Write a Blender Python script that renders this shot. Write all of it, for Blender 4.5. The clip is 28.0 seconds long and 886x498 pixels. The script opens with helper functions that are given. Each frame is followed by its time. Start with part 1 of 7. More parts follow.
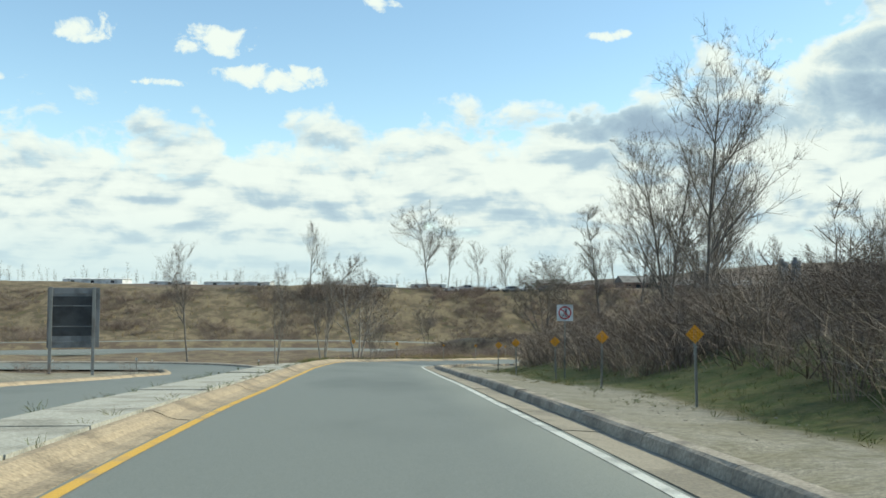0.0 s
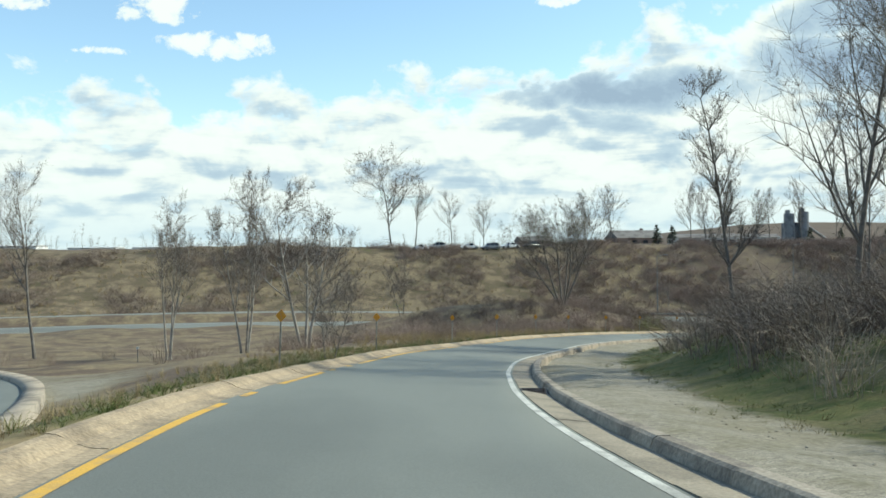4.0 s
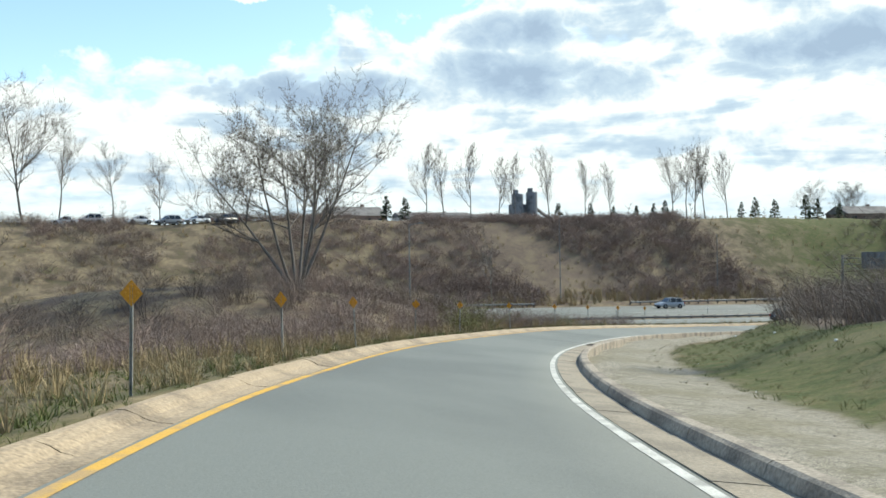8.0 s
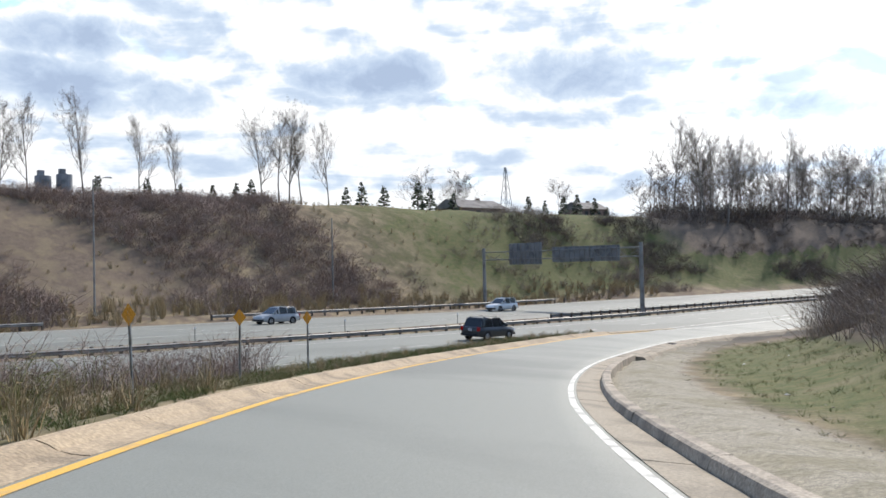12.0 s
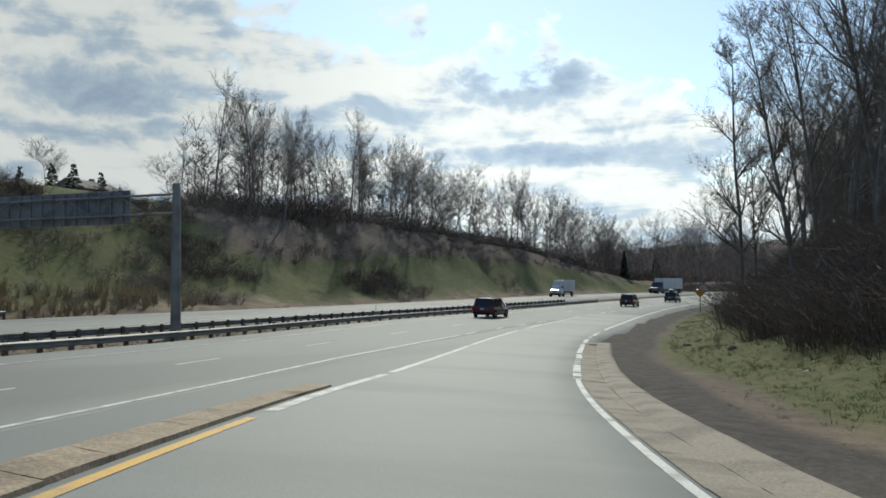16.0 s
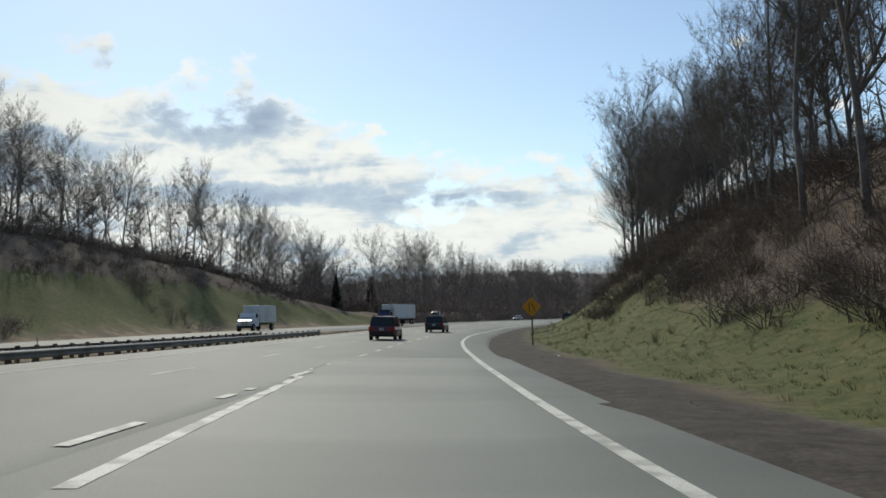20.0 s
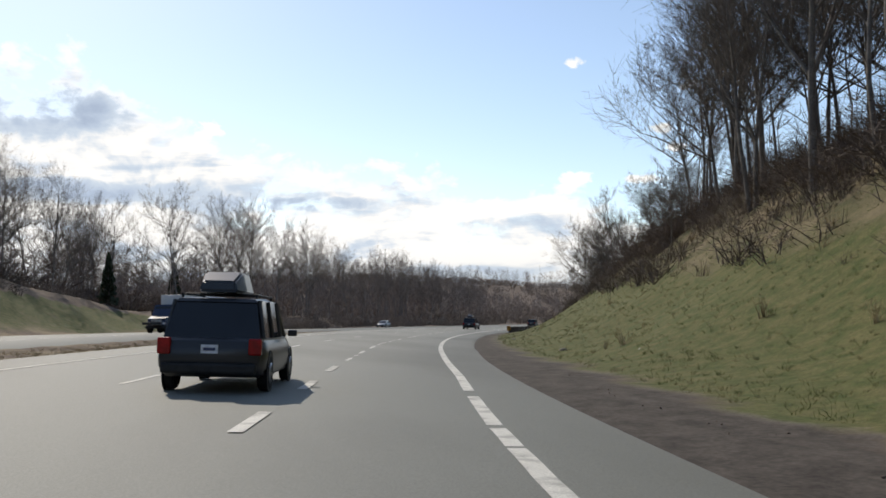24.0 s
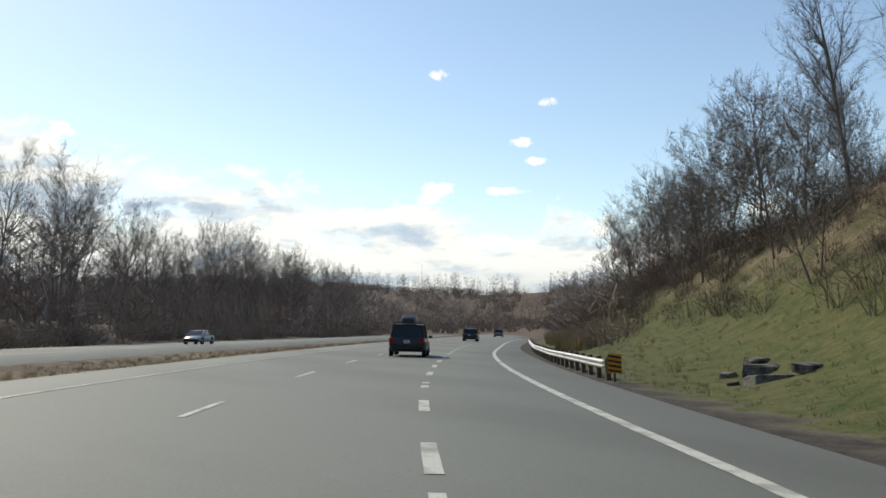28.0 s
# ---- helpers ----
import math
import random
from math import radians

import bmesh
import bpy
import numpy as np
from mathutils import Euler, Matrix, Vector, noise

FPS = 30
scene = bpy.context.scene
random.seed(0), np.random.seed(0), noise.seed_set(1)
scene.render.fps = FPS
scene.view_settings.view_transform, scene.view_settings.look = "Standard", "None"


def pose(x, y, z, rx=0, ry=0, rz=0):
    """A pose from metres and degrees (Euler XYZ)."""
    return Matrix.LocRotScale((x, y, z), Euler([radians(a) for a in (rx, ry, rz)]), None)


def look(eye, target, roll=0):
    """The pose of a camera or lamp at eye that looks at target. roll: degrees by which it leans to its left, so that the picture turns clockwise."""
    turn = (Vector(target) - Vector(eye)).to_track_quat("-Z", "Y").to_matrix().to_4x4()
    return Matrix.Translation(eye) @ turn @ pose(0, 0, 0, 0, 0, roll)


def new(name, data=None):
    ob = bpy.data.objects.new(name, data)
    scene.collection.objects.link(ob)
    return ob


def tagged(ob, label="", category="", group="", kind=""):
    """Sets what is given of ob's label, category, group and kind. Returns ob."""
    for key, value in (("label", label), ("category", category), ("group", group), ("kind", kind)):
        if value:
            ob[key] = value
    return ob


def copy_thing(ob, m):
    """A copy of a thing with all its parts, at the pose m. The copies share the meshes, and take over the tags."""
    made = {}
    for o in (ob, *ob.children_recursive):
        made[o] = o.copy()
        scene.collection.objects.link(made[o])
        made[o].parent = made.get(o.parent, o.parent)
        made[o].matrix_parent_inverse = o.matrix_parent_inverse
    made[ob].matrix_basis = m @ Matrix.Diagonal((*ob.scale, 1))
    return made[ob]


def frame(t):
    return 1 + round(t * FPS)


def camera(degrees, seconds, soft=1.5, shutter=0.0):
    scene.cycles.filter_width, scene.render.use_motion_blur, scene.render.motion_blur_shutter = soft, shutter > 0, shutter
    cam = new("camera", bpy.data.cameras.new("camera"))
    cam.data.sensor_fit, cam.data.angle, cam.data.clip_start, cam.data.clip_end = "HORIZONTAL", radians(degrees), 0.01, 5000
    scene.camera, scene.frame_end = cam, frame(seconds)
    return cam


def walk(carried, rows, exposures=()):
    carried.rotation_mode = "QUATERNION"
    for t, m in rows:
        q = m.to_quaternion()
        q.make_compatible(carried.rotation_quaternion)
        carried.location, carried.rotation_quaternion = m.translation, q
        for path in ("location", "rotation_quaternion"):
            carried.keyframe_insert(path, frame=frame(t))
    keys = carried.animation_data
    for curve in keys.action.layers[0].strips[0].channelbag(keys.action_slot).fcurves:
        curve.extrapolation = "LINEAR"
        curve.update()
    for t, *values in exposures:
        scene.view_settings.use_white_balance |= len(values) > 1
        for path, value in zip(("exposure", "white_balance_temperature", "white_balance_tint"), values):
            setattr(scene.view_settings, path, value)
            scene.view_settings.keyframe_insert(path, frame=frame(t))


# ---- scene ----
cam = camera(51.88, 28.0, soft=1.65)
PATH = [
    (0.0, 1.50, -0.33, 1.12, 92.60, -0.34, -0.03),
    (0.5, 1.05, 4.76, 0.91, 92.26, -0.07, 0.52),
    (1.0, 0.55, 9.89, 0.70, 92.88, -0.25, 0.77),
    (1.5, 0.06, 15.13, 0.45, 91.73, -0.50, 0.65),
    (2.0, -0.34, 20.54, 0.13, 91.98, -0.37, 0.35),
    (2.5, -0.77, 26.10, -0.22, 91.52, -0.73, -0.37),
    (3.5, -1.61, 37.56, -0.86, 90.86, 0.37, -2.10),
    (4.5, -2.06, 49.67, -1.64, 90.19, 0.73, -4.09),
    (5.0, -1.88, 55.95, -2.10, 89.75, 1.31, -5.52),
    (5.5, -1.52, 62.28, -2.60, 89.77, 1.77, -7.22),
    (6.0, -0.83, 68.76, -3.09, 90.04, 1.71, -9.29),
    (6.5, -0.07, 75.33, -3.54, 89.94, 1.28, -12.04),
    (7.0, 1.15, 82.06, -4.03, 90.26, 1.17, -14.88),
    (7.5, 2.69, 88.95, -4.57, 90.13, 1.40, -18.17),
    (8.0, 4.69, 95.85, -5.07, 90.32, 0.87, -22.31),
    (8.5, 7.11, 102.66, -5.51, 90.06, 1.09, -26.02),
    (9.0, 9.92, 109.27, -5.95, 90.56, 1.07, -29.12),
    (9.5, 13.11, 115.61, -6.40, 90.41, 0.97, -32.58),
    (10.0, 16.51, 121.72, -6.86, 90.64, 1.06, -36.09),
    (10.5, 20.36, 127.64, -7.35, 90.56, 0.77, -39.44),
    (11.0, 24.69, 133.39, -7.83, 90.68, 0.94, -42.69),
    (11.5, 29.35, 138.90, -8.29, 90.70, 1.37, -45.98),
    (12.0, 34.32, 144.08, -8.76, 91.05, 1.18, -49.48),
    (12.5, 39.68, 148.93, -9.25, 91.13, 1.13, -53.33),
    (13.5, 51.34, 157.66, -10.28, 91.37, 0.88, -60.48),
    (14.5, 64.31, 164.85, -11.24, 91.63, 0.13, -67.44),
    (15.0, 71.21, 167.81, -11.64, 91.90, -0.14, -71.02),
    (15.5, 78.44, 170.43, -11.99, 92.15, -0.08, -74.86),
    (16.0, 85.96, 172.62, -12.33, 92.35, 0.24, -78.86),
    (16.5, 93.71, 174.23, -12.66, 92.26, -0.01, -82.85),
    (17.0, 101.65, 175.34, -13.02, 91.83, 0.17, -86.26),
    (17.5, 109.65, 176.17, -13.34, 92.28, -0.57, -88.79),
    (18.0, 117.71, 176.79, -13.64, 93.67, -0.57, -90.05),
    (18.5, 125.90, 177.33, -13.88, 93.94, -0.15, -92.40),
    (19.0, 134.17, 177.40, -14.03, 94.61, 0.67, -94.39),
    (19.5, 142.59, 177.12, -14.07, 94.65, 1.24, -96.01),
    (20.0, 151.25, 176.63, -14.08, 94.55, 1.68, -97.74),
    (20.5, 160.06, 176.00, -14.04, 95.01, 2.07, -98.96),
    (21.0, 168.93, 174.99, -14.07, 94.44, 1.38, -100.48),
    (21.5, 177.99, 173.98, -14.09, 94.55, 1.55, -101.94),
    (22.5, 197.21, 171.58, -14.12, 94.68, 0.93, -104.38),
    (23.5, 217.90, 168.06, -14.09, 94.67, 0.50, -107.23),
    (24.0, 228.55, 165.87, -14.03, 94.76, 0.89, -107.99),
    (24.5, 239.26, 163.36, -13.96, 94.89, 0.65, -108.49),
    (25.0, 250.13, 160.85, -13.88, 95.01, 0.36, -109.26),
    (25.5, 261.05, 158.06, -13.79, 95.06, 0.58, -110.20),
    (26.0, 271.96, 154.98, -13.71, 95.07, 0.49, -111.07),
    (26.5, 282.82, 151.63, -13.65, 95.01, 0.53, -112.16),
    (27.0, 293.58, 147.89, -13.62, 95.16, 0.75, -113.88),
    (27.5, 304.24, 143.78, -13.58, 95.31, 1.08, -115.48),
    (28.0, 314.78, 139.47, -13.50, 95.20, 0.83, -116.68),
]
walk(cam, [(t, pose(*p)) for t, *p in PATH], exposures=[(0.0, 0.55, 6600, -5), (4.0, 0.65, 6500, -4), (7.0, 0.8, 6500, 0), (9.0, 0.85, 6500, 3), (12.5, 0.85, 6500, 12), (14.5, 0.3, 6500, 6), (17.0, 0.0, 6500, 3), (20.0, -0.12, 6700, 5), (24.0, 0.1, 6900, 12), (28.0, 0.08, 6900, 7)])

# ---- world and sun ----
SUN_AZ, SUN_EL = 80.0, 38.0   # degrees clockwise from +y, and above the horizon
world = bpy.data.worlds.new("sky")
scene.world = world
world.use_nodes = True


def build_sky(nt):
    N, L = nt.nodes, nt.links
    N.clear()
    out = N.new("ShaderNodeOutputWorld")
    bg = N.new("ShaderNodeBackground")
    bg.inputs["Strength"].default_value = 0.14
    sky = N.new("ShaderNodeTexSky")
    sky.sky_type = "NISHITA"
    sky.sun_disc = False
    sky.sun_elevation = radians(SUN_EL)
    sky.sun_rotation = radians(SUN_AZ)
    sky.air_density, sky.dust_density, sky.ozone_density = 1.0, 0.3, 1.4
    tc = N.new("ShaderNodeTexCoord")
    sep = N.new("ShaderNodeSeparateXYZ")
    L.new(tc.outputs["Generated"], sep.inputs[0])

    def math_node(op, a, b=None, c=None):
        m = N.new("ShaderNodeMath")
        m.operation = op
        for k, v in enumerate((a, b, c)):
            if v is None:
                continue
            if isinstance(v, (int, float)):
                m.inputs[k].default_value = v
            else:
                L.new(v, m.inputs[k])
        return m.outputs[0]

    def ramp(v, stops):
        r = N.new("ShaderNodeValToRGB")
        L.new(v, r.inputs[0])
        e = r.color_ramp.elements
        e[0].position, e[0].color = stops[0][0], stops[0][1]
        e[1].position, e[1].color = stops[-1][0], stops[-1][1]
        for p, c in stops[1:-1]:
            e.new(p).color = c
        return r.outputs[0]

    # bearing clockwise from +y and height over the horizon, in degrees
    az = math_node("MULTIPLY", math_node("ARCTAN2", sep.outputs[0], sep.outputs[1]), 57.2958)
    el = math_node("MULTIPLY", math_node("ARCSINE", math_node("MAXIMUM", sep.outputs[2], -0.02)), 57.2958)
    tall = math_node("POWER", math_node("ADD", math_node("MAXIMUM", el, -0.9), 1.2), 0.72)

    def clouds(across, high, detail, rough, shift, rise=0.0, warp=0.0):
        c = N.new("ShaderNodeCombineXYZ")
        L.new(math_node("MULTIPLY_ADD", az, across, shift), c.inputs[0])
        L.new(math_node("MULTIPLY_ADD", tall, high, shift * 0.37 + rise), c.inputs[1])
        n = N.new("ShaderNodeTexNoise")
        n.inputs["Scale"].default_value, n.inputs["Detail"].default_value = 1.0, detail
        n.inputs["Roughness"].default_value, n.inputs["Distortion"].default_value = rough, warp
        L.new(c.outputs[0], n.inputs["Vector"])
        return math_node("SUBTRACT", n.outputs[0], 0.5)

    heap = clouds(0.2, 0.85, 9.0, 0.55, 2.3, 0.0, 0.3)
    above = clouds(0.2, 0.85, 4.0, 0.5, 2.3, 0.3, 0.3)
    fluff = clouds(0.55, 2.0, 8.0, 0.62, 4.7, 0.0, 0.4)
    bands = clouds(0.1, 1.7, 6.0, 0.58, 8.2, 0.0, 0.4)

    def lobe(a, e, wide, high):
        """One heap of cloud: 1 at its middle, 0 at its rim, negative outside."""
        u = math_node("MULTIPLY_ADD", az, 1.0 / wide, -a / wide)
        v = math_node("MULTIPLY_ADD", el, 1.0 / high, -e / high)
        return math_node("SUBTRACT", 1.0, math_node("MULTIPLY_ADD", u, u, math_node("MULTIPLY", v, v)))

    def largest(values):
        m = values[0]
        for v in values[1:]:
            m = math_node("MAXIMUM", m, v)
        return m

    # how high the bank of cloud reaches, by bearing
    tops = [(-180, 9.0), (-60, 9.0), (-30, 9.6), (-14, 10.4), (3, 11.0), (13, 13.0), (22, 15.0), (28, 18.5), (38, 24.0), (58, 24.0), (66, 18.5), (72, 15.8), (88, 14.6), (92, 12.6), (96, 9.8), (108, 9.2), (119, 7.4), (140, 6.5), (180, 9.0)]
    place = N.new("ShaderNodeMapRange")
    L.new(az, place.inputs[0])
    place.inputs[1].default_value, place.inputs[2].default_value = -180.0, 180.0
    edge = math_node("MULTIPLY", ramp(place.outputs[0], [((a + 180) / 360, (e / 30, e / 30, e / 30, 1)) for a, e in tops]), 30.0)
    bank = math_node("MULTIPLY", math_node("SUBTRACT", edge, el), 0.22)
    bank = math_node("MULTIPLY_ADD", heap, 3.2, math_node("MULTIPLY_ADD", fluff, 1.1, math_node("MINIMUM", bank, 0.95)))
    puffs = largest([lobe(*q) for q in ((-14.6, 15.0, 3.0, 1.0), (-10.8, 12.9, 3.4, 0.85), (-21.3, 15.0, 2.2, 0.8), (-3.9, 17.7, 1.3, 0.7), (93.6, 11.8, 1.1, 0.8), (116.8, 16.1, 0.8, 0.4), (123.6, 14.2, 0.7, 0.4), (121.8, 11.7, 0.9, 0.35), (122.8, 10.6, 0.8, 0.3), (121.0, 8.7, 1.3, 0.4), (116.6, 9.0, 1.5, 0.45), (-27.0, 12.0, 1.2, 0.35), (-17.5, 12.3, 1.5, 0.3), (10.5, 15.6, 1.3, 0.35))])
    puffs = math_node("MULTIPLY_ADD", fluff, 3.0, math_node("MULTIPLY_ADD", heap, 1.2, math_node("MULTIPLY_ADD", math_node("SUBTRACT", math_node("MAXIMUM", puffs, -2.0), 0.15), 0.55, 0.0)))
    cover = math_node("MAXIMUM", bank, puffs)
    mask = ramp(cover, [(0.0, (0, 0, 0, 1)), (0.12, (0.35, 0.35, 0.35, 1)), (0.3, (0.85, 0.85, 0.85, 1)), (0.5, (1, 1, 1, 1))])
    # lit heads and grey bases: thick cloud overhead shades what lies below it
    thick = largest([lobe(*q) for q in ((16.5, 10.2, 11.0, 1.5), (27.0, 10.8, 9.5, 2.0), (28.5, 13.6, 5.5, 1.5), (45.0, 11.7, 6.0, 1.8), (58.5, 11.8, 6.5, 1.9), (84.0, 12.6, 6.0, 1.8), (86.0, 8.2, 9.0, 0.9), (71.0, 9.0, 6.0, 1.1), (98.0, 7.6, 7.0, 0.6))])
    thick = math_node("MULTIPLY_ADD", heap, 1.9, math_node("MULTIPLY_ADD", fluff, 1.5, math_node("MULTIPLY_ADD", math_node("MAXIMUM", thick, -1.0), 0.75, 0.14)))
    shade = math_node("MULTIPLY_ADD", math_node("SUBTRACT", above, heap), 2.3, math_node("MULTIPLY_ADD", bands, 1.7, 0.2))
    shade = math_node("MAXIMUM", math_node("MAXIMUM", thick, 0.0), math_node("MINIMUM", shade, 0.7))
    shade = math_node("MULTIPLY_ADD", fluff, -0.35, math_node("MULTIPLY", shade, math_node("MINIMUM", math_node("MAXIMUM", math_node("MULTIPLY_ADD", bank, 1.6, 0.35), 0.0), 1.0)))
    tone = ramp(shade, [(0.0, (5.0, 5.1, 5.1, 1)), (0.22, (4.6, 4.75, 4.85, 1)), (0.5, (2.95, 3.5, 4.15, 1)), (0.8, (2.3, 2.85, 3.65, 1)), (1.0, (1.95, 2.45, 3.25, 1))])
    # cloud is brighter on the sun's side
    near_sun = N.new("ShaderNodeMapRange")
    near_sun.interpolation_type = "SMOOTHSTEP"
    L.new(az, near_sun.inputs[0])
    near_sun.inputs[1].default_value, near_sun.inputs[2].default_value = 58.0, 82.0
    near_sun.inputs[3].default_value, near_sun.inputs[4].default_value = 0.92, 1.42
    bright = N.new("ShaderNodeVectorMath")
    bright.operation = "SCALE"
    L.new(tone, bright.inputs[0])
    L.new(near_sun.outputs[0], bright.inputs["Scale"])
    # low over the horizon the bank pales into haze
    low = N.new("ShaderNodeMapRange")
    low.interpolation_type = "SMOOTHERSTEP"
    L.new(el, low.inputs[0])
    low.inputs[1].default_value, low.inputs[2].default_value = 0.0, 6.0
    low.inputs[3].default_value, low.inputs[4].default_value = 0.75, 0.0
    pale = N.new("ShaderNodeMix")
    pale.data_type = "RGBA"
    L.new(low.outputs[0], pale.inputs[0])
    L.new(bright.outputs[0], pale.inputs[6])
    pale.inputs[7].default_value = (3.4, 3.95, 4.4, 1)
    mix = N.new("ShaderNodeMix")
    mix.data_type = "RGBA"
    L.new(mask, mix.inputs[0])
    L.new(sky.outputs[0], mix.inputs[6])
    L.new(pale.outputs[2], mix.inputs[7])
    L.new(mix.outputs[2], bg.inputs[0])
    L.new(bg.outputs[0], out.inputs[0])


build_sky(world.node_tree)
sun = new("sun", bpy.data.lights.new("sun", "SUN"))
sun.data.energy, sun.data.angle, sun.data.color = 3.4, radians(0.6), (1.0, 0.94, 0.84)
sun.matrix_world = look((0, 0, 0), (-math.sin(radians(SUN_AZ)) * math.cos(radians(SUN_EL)), -math.cos(radians(SUN_AZ)) * math.cos(radians(SUN_EL)), -math.sin(radians(SUN_EL))))

# ---- materials ----
def material(name, base, rough=0.9, var=0.25, scale=3.0, fine=60.0, bump=0.3, other=None, amount=0.5, metal=0.0, spec=0.3, streak=None):
    """Base colour with two scales of variation, a second colour in patches, and fine relief."""
    m = bpy.data.materials.new(name)
    m.use_nodes = True
    N, L = m.node_tree.nodes, m.node_tree.links
    b = N["Principled BSDF"]
    b.inputs["Roughness"].default_value = rough
    b.inputs["Metallic"].default_value = metal
    b.inputs["Specular IOR Level"].default_value = spec
    geo = N.new("ShaderNodeNewGeometry")
    vec = geo.outputs["Position"]
    if streak:
        mp = N.new("ShaderNodeMapping")
        mp.inputs["Scale"].default_value = streak
        L.new(vec, mp.inputs[0])
        vec = mp.outputs[0]
    big = N.new("ShaderNodeTexNoise")
    big.inputs["Scale"].default_value = 1.0 / scale
    big.inputs["Detail"].default_value = 5.0
    small = N.new("ShaderNodeTexNoise")
    small.inputs["Scale"].default_value = fine
    small.inputs["Detail"].default_value = 4.0
    L.new(vec, big.inputs["Vector"])
    L.new(geo.outputs["Position"], small.inputs["Vector"])
    mix = N.new("ShaderNodeMix")
    mix.data_type = "RGBA"
    o = other or [c * 0.6 for c in base]
    mix.inputs[6].default_value = (*base, 1)
    mix.inputs[7].default_value = (*o, 1)
    r = N.new("ShaderNodeMapRange")
    r.inputs[1].default_value, r.inputs[2].default_value = 0.62 - amount * 0.3, 0.78 - amount * 0.3
    L.new(big.outputs[0], r.inputs[0])
    L.new(r.outputs[0], mix.inputs[0])
    hsv = N.new("ShaderNodeHueSaturation")
    mr = N.new("ShaderNodeMapRange")
    mr.inputs[1].default_value, mr.inputs[2].default_value = 0.3, 0.7
    mr.inputs[3].default_value, mr.inputs[4].default_value = 1 - var, 1 + var
    L.new(small.outputs[0], mr.inputs[0])
    L.new(mr.outputs[0], hsv.inputs["Value"])
    L.new(mix.outputs[2], hsv.inputs["Color"])
    L.new(hsv.outputs[0], b.inputs["Base Color"])
    if bump:
        bp = N.new("ShaderNodeBump")
        bp.inputs["Strength"].default_value = bump
        bp.inputs["Distance"].default_value = 0.02
        L.new(small.outputs[0], bp.inputs["Height"])
        L.new(bp.outputs[0], b.inputs["Normal"])
    return m


ASPHALT = material("ramp_asphalt", (0.182, 0.188, 0.162), 0.7, 0.13, 5.0, 45.0, 0.25, (0.14, 0.145, 0.126), 0.5, spec=0.3, streak=(1.0, 0.35, 1.0))
ASPHALT_OLD = material("highway_asphalt", (0.185, 0.189, 0.162), 0.75, 0.15, 7.0, 40.0, 0.25, (0.148, 0.149, 0.127), 0.5, spec=0.3, streak=(0.3, 1.0, 1.0))
CONCRETE = material("kerb_concrete", (0.36, 0.28, 0.185), 0.92, 0.3, 1.0, 20.0, 0.5, (0.23, 0.18, 0.122), 0.5)
CONCRETE_GREY = material("island_concrete", (0.4, 0.375, 0.31), 0.92, 0.25, 1.0, 20.0, 0.5, (0.28, 0.26, 0.21), 0.45)
GUTTER = material("gutter_concrete", (0.3, 0.255, 0.19), 0.92, 0.22, 1.0, 24.0, 0.5, (0.21, 0.18, 0.135), 0.5)
KERB_DARK = material("kerb_face", (0.34, 0.29, 0.225), 0.92, 0.28, 0.9, 22.0, 0.6, (0.2, 0.17, 0.135), 0.5)
WHITE_PAINT = material("white_road_paint", (0.56, 0.545, 0.48), 0.7, 0.2, 0.5, 40.0, 0.2, (0.33, 0.32, 0.28), 0.5)
YELLOW_PAINT = material("yellow_road_paint", (0.62, 0.36, 0.06), 0.7, 0.15, 0.6, 50.0, 0.2, (0.42, 0.28, 0.12), 0.4)
STEEL = material("galvanised_steel", (0.22, 0.22, 0.21), 0.6, 0.15, 1.2, 30.0, 0.1, (0.16, 0.15, 0.14), 0.5, metal=0.25)
STEEL_PALE = material("pale_steel", (0.5, 0.5, 0.49), 0.5, 0.1, 1.2, 30.0, 0.1, (0.4, 0.39, 0.37), 0.5, metal=0.4)
WOOD = material("weathered_post", (0.12, 0.1, 0.08), 0.9, 0.3, 0.5, 25.0, 0.4)
BARK = material("grey_bark", (0.14, 0.124, 0.108), 0.95, 0.3, 0.6, 20.0, 0.5, (0.205, 0.185, 0.16), 0.4)
BARK_PALE = material("pale_bark", (0.3, 0.27, 0.23), 0.95, 0.25, 0.6, 20.0, 0.5, (0.16, 0.14, 0.12), 0.4)
TWIG = material("bare_twig", (0.155, 0.13, 0.11), 0.95, 0.3, 1.5, 12.0, 0.0, (0.21, 0.178, 0.148), 0.45)
# Twig colour lifted to stand for haze over distant woods
TWIG_HAZED = material("hazed_twig", (0.29, 0.235, 0.2), 0.95, 0.3, 1.5, 12.0, 0.0, (0.37, 0.305, 0.25), 0.5)
# Far-wood twig and bark lightened in colour for a thinner haze
TWIG_FAINT_HAZE = material("faintly_hazed_twig", (0.2, 0.166, 0.146), 0.95, 0.3, 1.5, 12.0, 0.0, (0.26, 0.215, 0.182), 0.45)
BARK_FAINT_HAZE = material("faintly_hazed_bark", (0.185, 0.163, 0.144), 0.95, 0.28, 0.6, 20.0, 0.5, (0.13, 0.115, 0.1), 0.4)
BRUSH = material("bare_brush", (0.215, 0.165, 0.13), 0.95, 0.35, 5.0, 9.0, 0.0, (0.31, 0.245, 0.185), 0.45)
BRUSH_RED = material("reddish_brush", (0.235, 0.174, 0.138), 0.95, 0.35, 6.0, 9.0, 0.0, (0.3, 0.225, 0.185), 0.4)
# Darker copy of BRUSH: the shade of backlit growth is put into its colour
BRUSH_SHADED = material("shaded_brush", (0.125, 0.095, 0.075), 0.95, 0.35, 5.0, 9.0, 0.0, (0.19, 0.15, 0.115), 0.4)
BRUSH_PALE = material("pale_brush", (0.33, 0.265, 0.195), 0.95, 0.3, 5.0, 9.0, 0.0, (0.24, 0.185, 0.135), 0.5)
